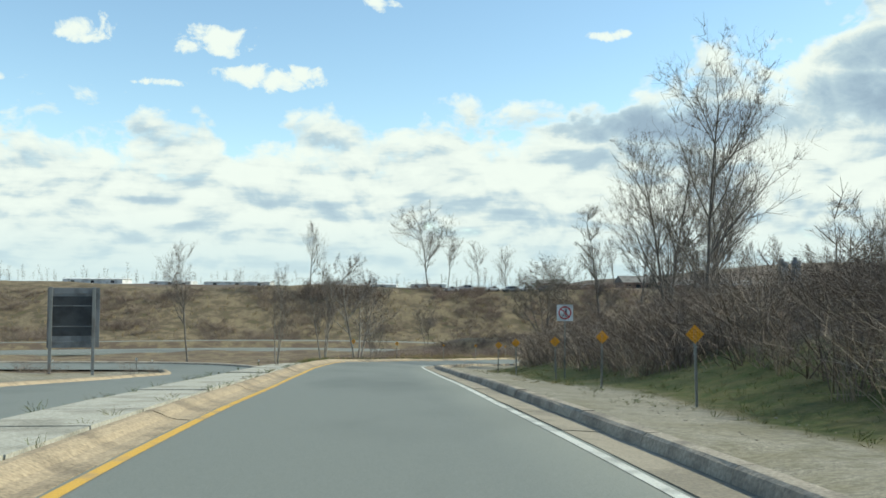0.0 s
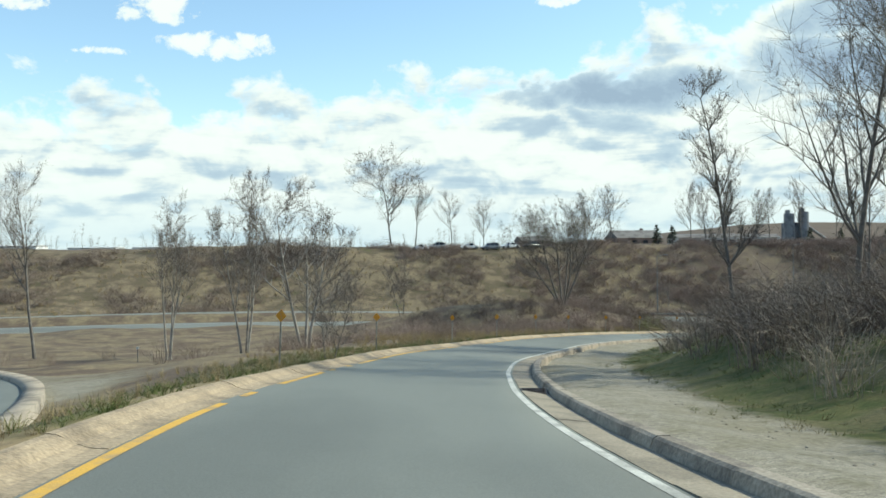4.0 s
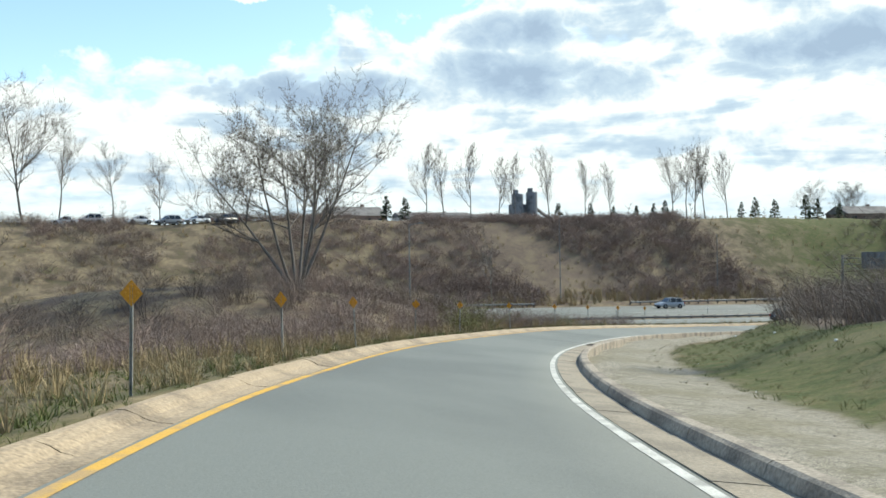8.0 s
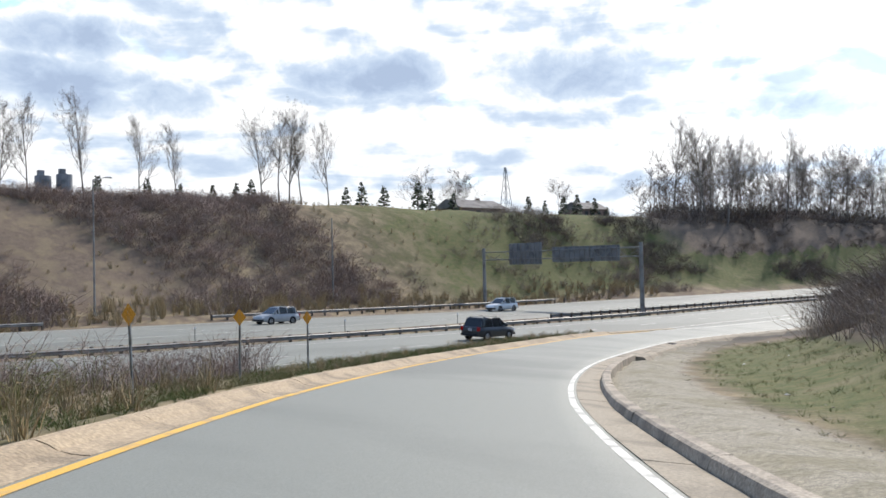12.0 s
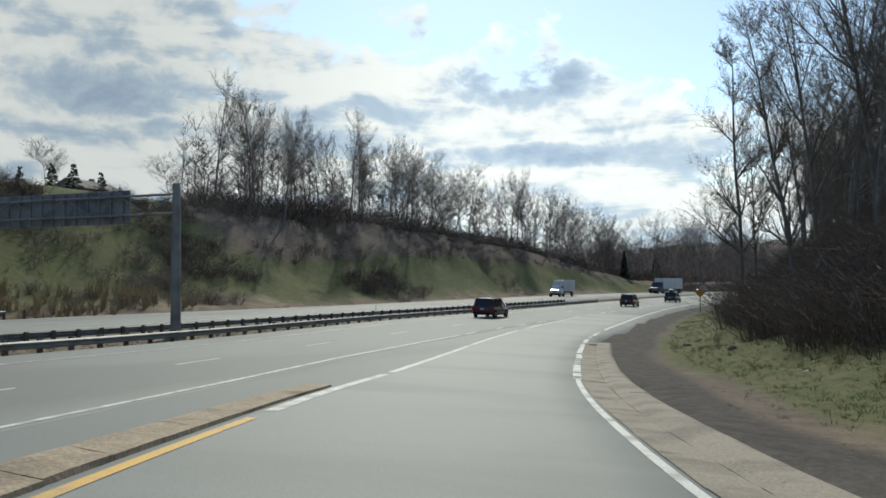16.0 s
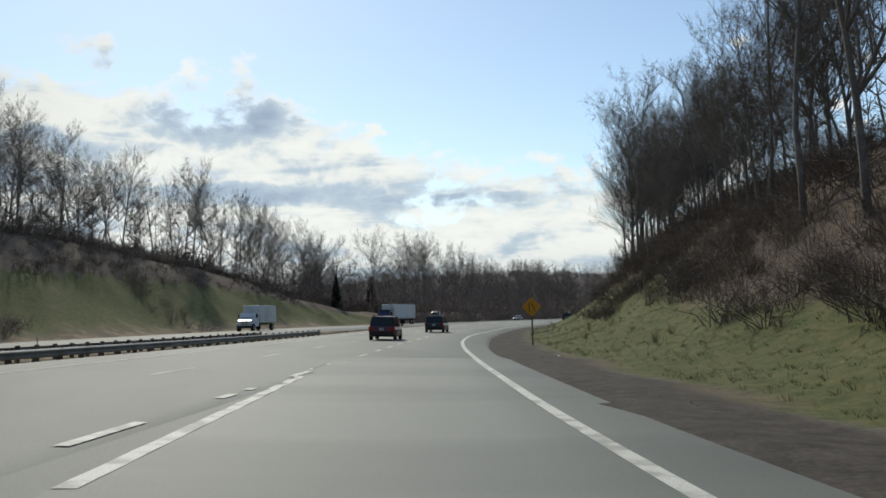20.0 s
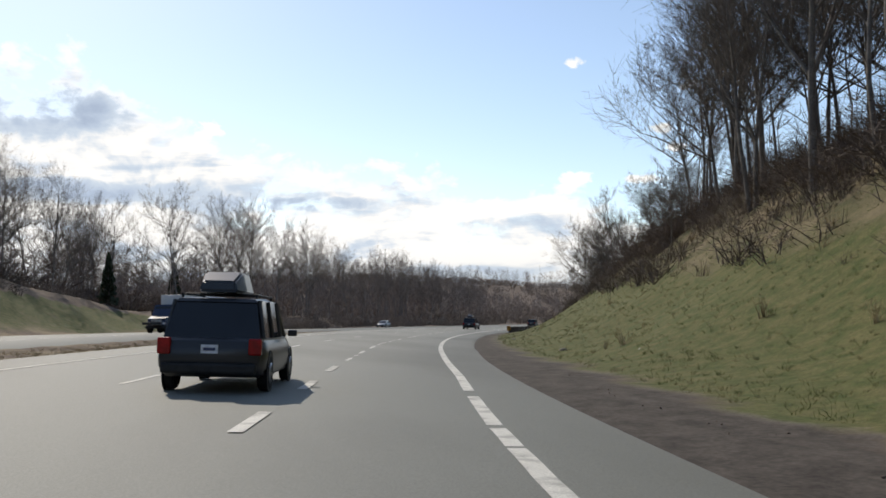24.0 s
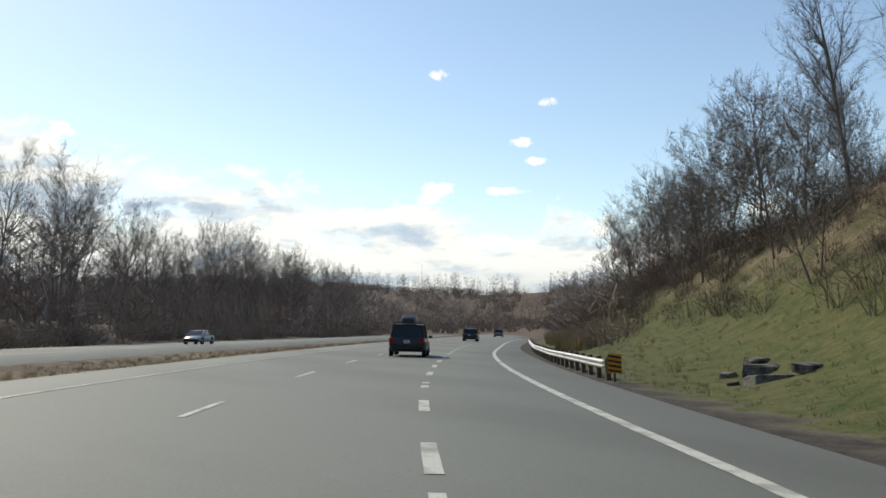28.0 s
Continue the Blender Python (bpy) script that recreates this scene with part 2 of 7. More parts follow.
STRAW = material("dry_stalks", (0.34, 0.26, 0.14), 0.95, 0.35, 4.0, 9.0, 0.0, (0.25, 0.19, 0.105), 0.5)
GRASS = material("spring_grass", (0.105, 0.125, 0.038), 0.95, 0.35, 1.5, 12.0, 0.0, (0.23, 0.185, 0.09), 0.5)
BUDS = material("spring_buds", (0.2, 0.195, 0.07), 0.9, 0.3, 2.5, 12.0, 0.0)
NEEDLES = material("conifer_needles", (0.045, 0.06, 0.035), 0.9, 0.4, 1.0, 10.0, 0.0, (0.07, 0.08, 0.045), 0.5)


def ground_material():
    m = bpy.data.materials.new("ground_cover")
    m.use_nodes = True
    N, L = m.node_tree.nodes, m.node_tree.links
    b = N["Principled BSDF"]
    b.inputs["Roughness"].default_value = 0.97
    b.inputs["Specular IOR Level"].default_value = 0.15
    geo = N.new("ShaderNodeNewGeometry")

    def tex(scale, detail=6.0, rough=0.6):
        n = N.new("ShaderNodeTexNoise")
        n.inputs["Scale"].default_value, n.inputs["Detail"].default_value, n.inputs["Roughness"].default_value = scale, detail, rough
        L.new(geo.outputs["Position"], n.inputs["Vector"])
        return n.outputs[0]

    def blend(fac, a, c, lo=0.0, hi=1.0):
        r = N.new("ShaderNodeMapRange")
        r.inputs[1].default_value, r.inputs[2].default_value = lo, hi
        L.new(fac, r.inputs[0])
        x = N.new("ShaderNodeMix")
        x.data_type = "RGBA"
        L.new(r.outputs[0], x.inputs[0])
        for k, v in ((6, a), (7, c)):
            if isinstance(v, tuple):
                x.inputs[k].default_value = (*v, 1)
            else:
                L.new(v, x.inputs[k])
        return x.outputs[2]

    def attr(name):
        a = N.new("ShaderNodeAttribute")
        a.attribute_name = name
        return a.outputs["Fac"]

    def plus(a, c, k):
        q = N.new("ShaderNodeMath")
        q.operation = "MULTIPLY_ADD"
        L.new(c, q.inputs[0])
        q.inputs[1].default_value = k
        L.new(a, q.inputs[2])
        return q.outputs[0]

    mid, fine, grain, wide = tex(0.3), tex(1.7), tex(11.0), tex(0.06)
    pebble = tex(45.0, 3.0)
    straw = blend(fine, (0.25, 0.195, 0.115), (0.15, 0.118, 0.078), 0.35, 0.65)
    dead = blend(mid, straw, (0.125, 0.092, 0.066), 0.44, 0.56)
    green = blend(fine, (0.062, 0.08, 0.024), (0.125, 0.115, 0.047), 0.35, 0.65)
    cover = blend(plus(attr("green"), mid, 0.9), dead, green, 0.62, 0.95)
    dirt = blend(pebble, (0.185, 0.167, 0.13), (0.36, 0.322, 0.25), 0.4, 0.6)
    dirt = blend(fine, dirt, (0.2, 0.18, 0.125), 0.48, 0.66)
    dirt = blend(mid, dirt, (0.22, 0.195, 0.135), 0.5, 0.62)
    litter = blend(fine, (0.1, 0.076, 0.059), (0.165, 0.125, 0.092), 0.35, 0.65)
    cover = blend(plus(attr("wooded"), mid, 0.5), cover, litter, 0.55, 0.85)
    soil = blend(fine, (0.045, 0.038, 0.032), (0.085, 0.073, 0.061), 0.35, 0.65)
    dirt = blend(attr("wooded"), dirt, soil, 0.0, 0.5)
    tone = blend(plus(attr("gravel"), fine, 0.7), cover, dirt, 0.72, 0.98)
    hsv = N.new("ShaderNodeHueSaturation")
    mr = N.new("ShaderNodeMapRange")
    mr.inputs[1].default_value, mr.inputs[2].default_value, mr.inputs[3].default_value, mr.inputs[4].default_value = 0.3, 0.7, 0.7, 1.3
    L.new(grain, mr.inputs[0])
    L.new(mr.outputs[0], hsv.inputs["Value"])
    L.new(tone, hsv.inputs["Color"])
    L.new(hsv.outputs[0], b.inputs["Base Color"])
    bp = N.new("ShaderNodeBump")
    bp.inputs["Strength"].default_value, bp.inputs["Distance"].default_value = 0.45, 0.05
    L.new(plus(fine, pebble, 0.25), bp.inputs["Height"])
    L.new(bp.outputs[0], b.inputs["Normal"])
    return m


GROUND = ground_material()


# ---- plan: lines of the ramp and of the highway ----
def spline(ctrl, step=1.0):
    """A smooth line through control points, at even steps: points, stations and left-hand normals."""
    c = np.array(ctrl, float)
    u, p = c[:, 0], c[:, 1:]
    m = np.gradient(p, u, axis=0)
    t = np.linspace(u[0], u[-1], 3000)
    k = np.clip(np.searchsorted(u, t) - 1, 0, len(u) - 2)
    h = (u[k + 1] - u[k])[:, None]
    w = (t - u[k])[:, None] / h
    q = ((2 * w**3 - 3 * w**2 + 1) * p[k] + (w**3 - 2 * w**2 + w) * h * m[k] + (3 * w**2 - 2 * w**3) * p[k + 1] + (w**3 - w**2) * h * m[k + 1])
    ln = np.concatenate([[0], np.cumsum(np.linalg.norm(np.diff(q[:, :2], axis=0), axis=1))])
    s = np.arange(0, ln[-1], step)
    pts = np.stack([np.interp(s, ln, q[:, i]) for i in range(3)], 1)
    st = np.interp(s, ln, t)
    d = np.gradient(pts[:, :2], axis=0)
    d /= np.linalg.norm(d, axis=1, keepdims=True)
    return pts, st, np.stack([-d[:, 1], d[:, 0]], 1)


# the lane that is driven: station, x, y, z of the road surface
LANE = [
    (-4.0, 5.0, -40.1, 1.35),
    (-2.0, 3.3, -20.2, 0.55),
    (0.0, 1.5, -0.3, -0.26),
    (1.0, 0.6, 9.9, -0.68),
    (2.0, -0.3, 20.5, -1.25),
    (3.0, -1.2, 31.8, -1.92),
    (4.0, -1.8, 43.6, -2.63),
    (5.0, -1.9, 56.0, -3.48),
    (6.0, -0.8, 68.8, -4.47),
    (7.0, 1.1, 82.1, -5.41),
    (8.0, 4.7, 95.8, -6.45),
    (9.0, 9.9, 109.3, -7.33),
    (10.0, 16.5, 121.7, -8.24),
    (11.0, 24.7, 133.4, -9.21),
    (12.0, 34.3, 144.1, -10.14),
    (13.0, 45.5, 153.3, -11.14),
    (14.0, 57.8, 161.3, -12.14),
    (15.0, 71.2, 167.8, -13.02),
    (16.0, 86.0, 172.6, -13.71),
    (17.0, 101.6, 175.3, -14.40),
    (18.0, 117.7, 176.8, -15.02),
    (19.0, 134.2, 177.4, -15.41),
    (20.0, 151.2, 176.6, -15.46),
    (21.0, 168.9, 175.0, -15.45),
    (22.0, 187.6, 172.8, -15.48),
    (23.0, 207.6, 169.8, -15.49),
    (24.0, 228.5, 165.9, -15.41),
    (25.0, 250.1, 160.9, -15.26),
    (26.0, 272.0, 155.0, -15.09),
    (27.0, 293.6, 147.9, -15.00),
    (28.0, 314.8, 139.5, -14.88),
    (29.2, 342.0, 126.8, -14.88),
    (30.5, 368.4, 112.7, -14.88),
    (31.8, 394.1, 97.2, -14.88),
    (33.0, 419.6, 81.3, -14.88),
    (34.2, 444.7, 64.9, -14.88),
    (35.5, 469.6, 48.1, -14.88),
]
RP, RS, RN = spline(LANE)
# the line between the highway's right lane and the joining lane
HIGHWAY = [
    (-197.6, -196.0, 153.5, -12.80),
    (-123.0, -122.0, 163.0, -11.60),
    (-72.6, -72.0, 169.5, -10.90),
    (-23.2, -23.0, 176.0, -10.70),
    (2.0, 2.0, 179.0, -11.20),
    (27.2, 27.0, 181.8, -12.20),
    (52.3, 52.0, 183.8, -13.30),
    (77.3, 77.0, 184.8, -14.15),
    (101.3, 101.0, 184.7, -14.80),
    (126.3, 126.0, 183.8, -15.25),
    (151.4, 151.0, 181.8, -15.34),
    (181.3, 180.5, 176.5, -15.375),
    (215.6, 214.2, 170.6, -15.41),
    (252.8, 250.4, 162.0, -15.23),
    (282.3, 278.5, 153.1, -15.06),
    (321.0, 314.7, 139.3, -14.88),
    (392.9, 378.6, 106.3, -14.88),
    (488.9, 459.5, 54.7, -14.88),
    (608.9, 560.7, -9.9, -14.88),
    (788.9, 712.4, -106.7, -14.88),
]
HP, HS, HN = spline(HIGHWAY, 2.0)


def spot(line, st, d, dz=0.0):
    """The place at a station, d metres to the right of a line."""
    P, S, Nn = line
    x, y, z = (float(np.interp(st, S, P[:, i])) for i in range(3))
    nx, ny = float(np.interp(st, S, Nn[:, 0])), float(np.interp(st, S, Nn[:, 1]))
    n = math.hypot(nx, ny)
    return Vector((x - d * nx / n, y - d * ny / n, z + dz))


def heading(line, st):
    """Degrees by which a line's way at a station is turned from +y."""
    P, S, Nn = line
    nx, ny = float(np.interp(st, S, Nn[:, 0])), float(np.interp(st, S, Nn[:, 1]))
    return math.degrees(math.atan2(ny, nx)) - 180.0


RAMP, HWY = (RP, RS, RN), (HP, HS, HN)
# the neighbouring ramp that bends away before the valley
LOOP = [(0, -8.9, -40, 0.9), (1, -8.9, 0, -0.5), (2, -9.2, 20, -1.55), (3, -10.8, 45, -3.4), (4, -13.5, 62, -4.7), (5, -20.0, 76.5, -5.6), (6, -33, 80.5, -5.9), (7, -60, 79, -6.0), (8, -95, 72, -6.0)]
LOOPLINE = spline(LOOP)


def near(line, X, Y, far=1e9):
    """Signed distance to the right of a line, height and station of its nearest point, and a smooth height of the line around."""
    P, S, Nn = line
    X, Y = np.asarray(X, float).ravel(), np.asarray(Y, float).ravel()
    D, Z, T, B = (np.empty(len(X)) for _ in range(4))
    for a in range(0, len(X), 4000):
        dx, dy = X[a:a + 4000, None] - P[None, :, 0], Y[a:a + 4000, None] - P[None, :, 1]
        r2 = dx * dx + dy * dy
        k = r2.argmin(1)
        i = np.arange(len(k))
        side = dx[i, k] * Nn[k, 0] + dy[i, k] * Nn[k, 1]
        D[a:a + 4000] = np.where(side > 0, -1, 1) * np.sqrt(r2[i, k])
        Z[a:a + 4000], T[a:a + 4000] = P[k, 2], S[k]
        w = 1.0 / (r2 + 0.5) ** 2
        B[a:a + 4000] = (w * P[None, :, 2]).sum(1) / w.sum(1)
    return D, Z, T, B


def smooth(x, a, b):
    t = np.clip((x - a) / (b - a), 0, 1)
    return t * t * (3 - 2 * t)


def terrain(X, Y):
    """Height of the ground, and how green and how bare it is."""
    X, Y = np.asarray(X, float).ravel(), np.asarray(Y, float).ravel()
    d, zr, st, base = near(RAMP, X, Y)
    g, zh, sh, hb = near(HWY, X, Y)
    left = -g
    base = base - np.interp(st, [2.5, 5.0, 16.0, 19.0], [0.0, 0.045, 0.045, 0.04]) * np.clip(d, -5.0, 6.0)
    hb = hb + np.interp(sh, [40.0, 110.0], [0.0, 0.04]) * np.clip(left, 0.0, 12.0)
    # inner side of the ramp, and the hill along the joining lane
    cap = np.interp(st, [-3, 2, 5, 8, 12, 15, 17, 19, 22, 25, 27, 29, 33], [2.6, 2.4, 1.6, 1.2, 1.4, 2.5, 6.0, 9.5, 12.0, 12.0, 12.0, 11.5, 8.0])
    foot = np.interp(st, [-3, 4, 8, 14, 17, 20, 26, 30], [8.0, 8.0, 7.5, 8.0, 8.0, 8.5, 8.5, 9.0])
    dh = np.where(st > 29.0, np.minimum(d, g), d)
    run = cap / np.interp(st, [0, 5, 16, 19, 22, 24, 30, 33], [0.4, 0.35, 0.35, 0.5, 0.66, 0.72, 0.72, 0.6])
    inner = base + cap * smooth(dh, foot - 1.0, foot + run * 1.25) - 0.12 * smooth(d, 3.2, 6.5) * (1 - smooth(d, 6.5, 10))
    # outer side: down to the valley beside the highway
    outer_far = np.minimum(hb - 0.2, base - 0.4)
    field = np.interp(Y, [40, 80, 110, 150, 172], [-5.2, -7.1, -8.4, -9.8, -11.0])
    outer_far = outer_far + np.maximum(field - outer_far, 0.0) * (1 - smooth(st, 8.5, 11.0))
    k = np.interp(st, [-3, 4, 8, 12, 15, 16.5], [30.0, 24.0, 20.0, 14.0, 8.0, 5.0])
    outer = base - 0.15 + (outer_far - base + 0.15) * smooth(-d, 6.0, 6.0 + k)
    ramp_side = np.where(d > 0, inner, outer)
    # bluff across the highway
    top = np.interp(sh, [-200, -60, 60, 150, 230, 290, 330, 380, 700], [4.0, 2.2, 1.6, 1.9, 1.6, 0.8, -2.5, -11.0, -13.0])
    wide = np.interp(sh, [-200, 0, 100, 200, 300, 700], [75.0, 45.0, 34.0, 32.0, 26.0, 20.0])
    bluff = hb - 0.2 + np.maximum(top - hb, 0.0) * smooth(left, 43.0, 43.0 + wide)
    corridor = hb - 0.25
    z = np.where(left > 20, bluff, np.where(left > 9.0, corridor - 0.25 * smooth(left, 9.0, 12.0) * (1 - smooth(left, 16, 19)), ramp_side))
    w = smooth(left, 2.0, 9.0) * smooth(-d, 3.5, 8.0)
    z = np.where((left <= 9.0) & (left > 2.0), z * (1 - w) + corridor * w, z)
    on_lanes = (left > -3.2) & (left < 40.0)
    z = np.where(on_lanes & (left <= 9.0), np.minimum(z, hb - 0.25), z)
    z = z + np.where((left > 10) & (left < 18.2), 1.7 * np.sin(np.pi * np.clip((left - 10) / 8.0, 0, 1)) * (1 - smooth(sh, 20, 45)), 0.0)
    # mound with the broad tree, and the straw bank beside the neighbouring ramp
    z = z + np.where(left < 5, 5.2 * np.exp(-((X - 13) / 20.0) ** 2 - ((Y - 158) / 15.0) ** 2) * smooth(-d, 6.0, 16.0), 0.0)
    z = z + 1.6 * np.exp(-((X + 30) / 9.0) ** 2 - ((Y - 52) / 20.0) ** 2)
    # beyond the road's ends and to the rim: woods on low hills
    r = np.hypot(X - 150, Y - 120)
    rim = 46.0 * smooth(r, 380, 900) * (0.6 + 0.4 * np.sin(X * 0.006 + 1.0) * np.cos(Y * 0.007))
    z = z + np.where(left > 60, rim * smooth(X, 150, 400), rim * smooth(X, 300, 500) * 0.8)
    # unevenness
    rough = smooth(np.abs(d), 5.0, 12.0) * np.where((left > -3) & (left < 42), 0.0, 1.0)
    z = z + rough * (0.25 * np.sin(X * 0.31 + 1.3 * np.sin(Y * 0.17)) * np.cos(Y * 0.27 + np.sin(X * 0.13)) + 0.6 * np.sin(X * 0.071 + 0.8) * np.sin(Y * 0.063) * smooth(np.abs(d), 15, 40))
    ld, lz, ls, lb = near(LOOPLINE, X, Y)
    lw = (1 - smooth(np.abs(ld), 4.5, 9.0)) * (1 - smooth(ls, 7.4, 7.9)) * np.where(d > -4.3, 0, 1)
    z = z * (1 - lw) + (lb - 0.06) * lw
    zr = zr - np.interp(st, [2.5, 5.0, 16.0, 19.0], [0.0, 0.045, 0.045, 0.04]) * np.clip(d, -5.0, 6.0)
    z = np.where((st > 16.1) & (st < 22) & (d < 0) & (left < 0.5), np.minimum(zr, hb) - 0.7, z)
    under = (d > -4.0) & (d < np.interp(st, [17, 19.2, 20.2, 21.4, 22.2], [3.5, 3.7, 3.9, 3.9, 4.7])) & (st > RS[1]) & (st < RS[-2])
    z = np.where(under, np.minimum(z, zr - 0.25), z)
    inside = d > 0
    gravel = np.where(inside, 1.0 - smooth(d, np.interp(st, [0, 8, 14, 17, 20, 30], [5.8, 5.6, 4.6, 4.6, 5.8, 6.3]), np.interp(st, [0, 8, 14, 17, 20, 30], [7.6, 7.6, 6.6, 6.4, 7.4, 7.9])), 0.0)
    gravel = np.maximum(gravel, 0.75 * smooth(-d, 9, 11) * (1 - smooth(-d, 24, 30)) * smooth(st, 3.5, 4.5) * (1 - smooth(st, 6.0, 7.5)))
    green = np.where(inside, smooth(d, 5.0, 7.0) * (1 - smooth(d, 12.0, 18.0)) * 0.52 + 0.3 * smooth(st, 17.5, 20.0), 0.05)
    green = np.where(left > 42, 0.06 + 0.12 * (1 - smooth(sh, 40, 60)) + 0.5 * smooth(sh, 110, 160) * smooth(left, 44, 50), green)
    green = np.where((left < 0) & (d < 0) & (d > -8), 0.25, green)
    wooded = np.where(left > 58, smooth(sh, 185, 230) + smooth(left, 95, 130), 0.0)
    wooded = np.maximum(wooded, np.where(left > 44, 0.48 * smooth(left, 44, 52) * smooth(sh, 52, 70) * (1 - smooth(sh, 95, 125)), 0.0))
    wooded = np.maximum(wooded, np.where(left > 41, smooth(sh, 365, 395), 0.0))
    # Leaf litter; it starts lower before station 22.5 to put hillside shade into the colour
    wooded = np.maximum(wooded, np.where(inside & (left < 0), smooth(d - np.interp(st, [22.5, 24.5], [10.5, 15.0]), 0.0, 7.0) * smooth(st, 16.0, 18.5) * (1 - 0.75 * smooth(st, 22.5, 24.0) * (1 - smooth(d, 20.0, 27.0))), 0.0))
    wooded = np.maximum(wooded, smooth(r, 250, 320) * smooth(X, 250, 340))
    wooded = np.maximum(wooded, np.where(inside, 0.6 * smooth(st, 14.8, 17.5) * (1 - smooth(d, 6.8, 7.8)), 0.0))
    # Litter under the brush, also darkening the bank's ground colour for its shade
    wooded = np.maximum(wooded, np.where(inside & (st < 16), 0.8 * smooth(d, 9.5, 13.0), 0.0))
    return z, green, gravel, np.clip(wooded, 0, 1)


def mesh(name, verts, faces, mat, smooth_faces=True):
    me = bpy.data.meshes.new(name)
    me.from_pydata([tuple(v) for v in verts], [], [tuple(f) for f in faces])
    me.materials.append(mat)
    if smooth_faces:
        me.polygons.foreach_set("use_smooth", [True] * len(me.polygons))
    me.update()
    return me


def link(name, me, parent=None, label=""):
    ob = new(name, me)
    if parent:
        ob.parent = parent
    if label:
        ob["label"] = label
    return ob


def part(name, bm, mat, parent, label=""):
    """Link a bmesh as one mesh object under a thing or a part."""
    me = bpy.data.meshes.new(name)
    bm.to_mesh(me)
    bm.free()
    me.materials.append(mat)
    return link(name, me, parent, label)


bank_ramp = lambda s: float(np.interp(s, [2.5, 5.0, 16.0, 19.0], [0.0, 0.045, 0.045, 0.04]))
bank_highway = lambda s: float(np.interp(s, [40.0, 110.0], [0.0, 0.04]))


def ribbon(name, line, st0, st1, profile, mat, label="", category="", kind="structure", dash=None):
    """A strip swept along a line. profile(station) gives rows of (right, up), from left to right."""
    P, S, Nn = line
    keep = [i for i in range(len(S)) if st0 <= S[i] <= st1]
    V, F, prev = [], [], None
    run = 0.0
    for n, i in enumerate(keep):
        if n:
            run += float(np.linalg.norm(P[i, :2] - P[keep[n - 1], :2]))
        rows = profile(S[i])
        tilt = bank_ramp(S[i]) if line is RAMP else bank_highway(S[i]) if line is HWY else 0.0
        if dash and (run % (dash[0] + dash[1])) > dash[0]:
            prev = None
            continue
        a = len(V)
        for r, u in rows:
            V.append((P[i, 0] - r * Nn[i, 0], P[i, 1] - r * Nn[i, 1], P[i, 2] + u - tilt * max(-12.0, min(r, 8.0))))
        if prev is not None:
            for k in range(len(rows) - 1):
                F.append((prev + k, prev + k + 1, a + k + 1, a + k))
        prev = a
    return tagged(link(name, mesh(name, V, F, mat)), label, category, kind=kind)


def lerp(pairs):
    xs, ys = zip(*pairs)
    return lambda s: float(np.interp(s, xs, ys))


# ---- ground ----
def grid_axis(a, b, dense0, dense1, fine, coarse):
    v = [a]
    while v[-1] < b:
        v.append(v[-1] + (fine if dense0 <= v[-1] < dense1 else min(coarse, max(fine, 0.12 * min(abs(v[-1] - dense0), abs(v[-1] - dense1))))))
    return np.array(v)


def build_ground():
    xs = grid_axis(-1500.0, 2200.0, -70.0, 400.0, 1.6, 120.0)
    ys = grid_axis(-1500.0, 1900.0, -45.0, 275.0, 1.6, 120.0)
    X, Y = np.meshgrid(xs, ys)
    z, green, gravel, wooded = terrain(X, Y)
    n, m = X.shape
    idx = np.arange(n * m).reshape(n, m)
    quads = np.stack([idx[:-1, :-1], idx[:-1, 1:], idx[1:, 1:], idx[1:, :-1]], -1).reshape(-1, 4)
    me = bpy.data.meshes.new("ground")
    me.vertices.add(n * m)
    me.vertices.foreach_set("co", np.stack([X.ravel(), Y.ravel(), z], 1).astype(np.float32).ravel())
    me.loops.add(len(quads) * 4)
    me.loops.foreach_set("vertex_index", quads.ravel().astype(np.int32))
    me.polygons.add(len(quads))
    me.polygons.foreach_set("loop_start", np.arange(0, len(quads) * 4, 4, dtype=np.int32))
    me.polygons.foreach_set("use_smooth", np.ones(len(quads), dtype=bool))
    for nm, val in (("green", green), ("gravel", gravel), ("wooded", wooded)):
        a = me.attributes.new(nm, "FLOAT", "POINT")
        a.data.foreach_set("value", val.astype(np.float32))
    me.update(calc_edges=True)
    me.materials.append(GROUND)
    tagged(link("ground", me), "rough ground of straw, dull grass and bare gravel", "ground", kind="structure")


build_ground()


# ---- roads ----
left_line = lerp([(-4, -2.5), (1.7, -2.47), (2.3, -2.38), (3.2, -2.4), (4.2, -2.6), (5.5, -3.0), (6.0, -3.03), (6.6, -2.8), (7.5, -2.65), (8.3, -2.55), (8.9, -2.62), (9.4, -2.55), (10.0, -2.75), (10.5, -2.97), (11.5, -3.1), (12.5, -3.38), (13.1, -3.45), (14.2, -3.2), (15.4, -2.95), (16.0, -3.0), (16.5, -2.9), (17.0, -2.8), (17.5, -2.53), (18.4, -2.55), (19.2, -2.75), (20.4, -2.8), (21.6, -2.82)])
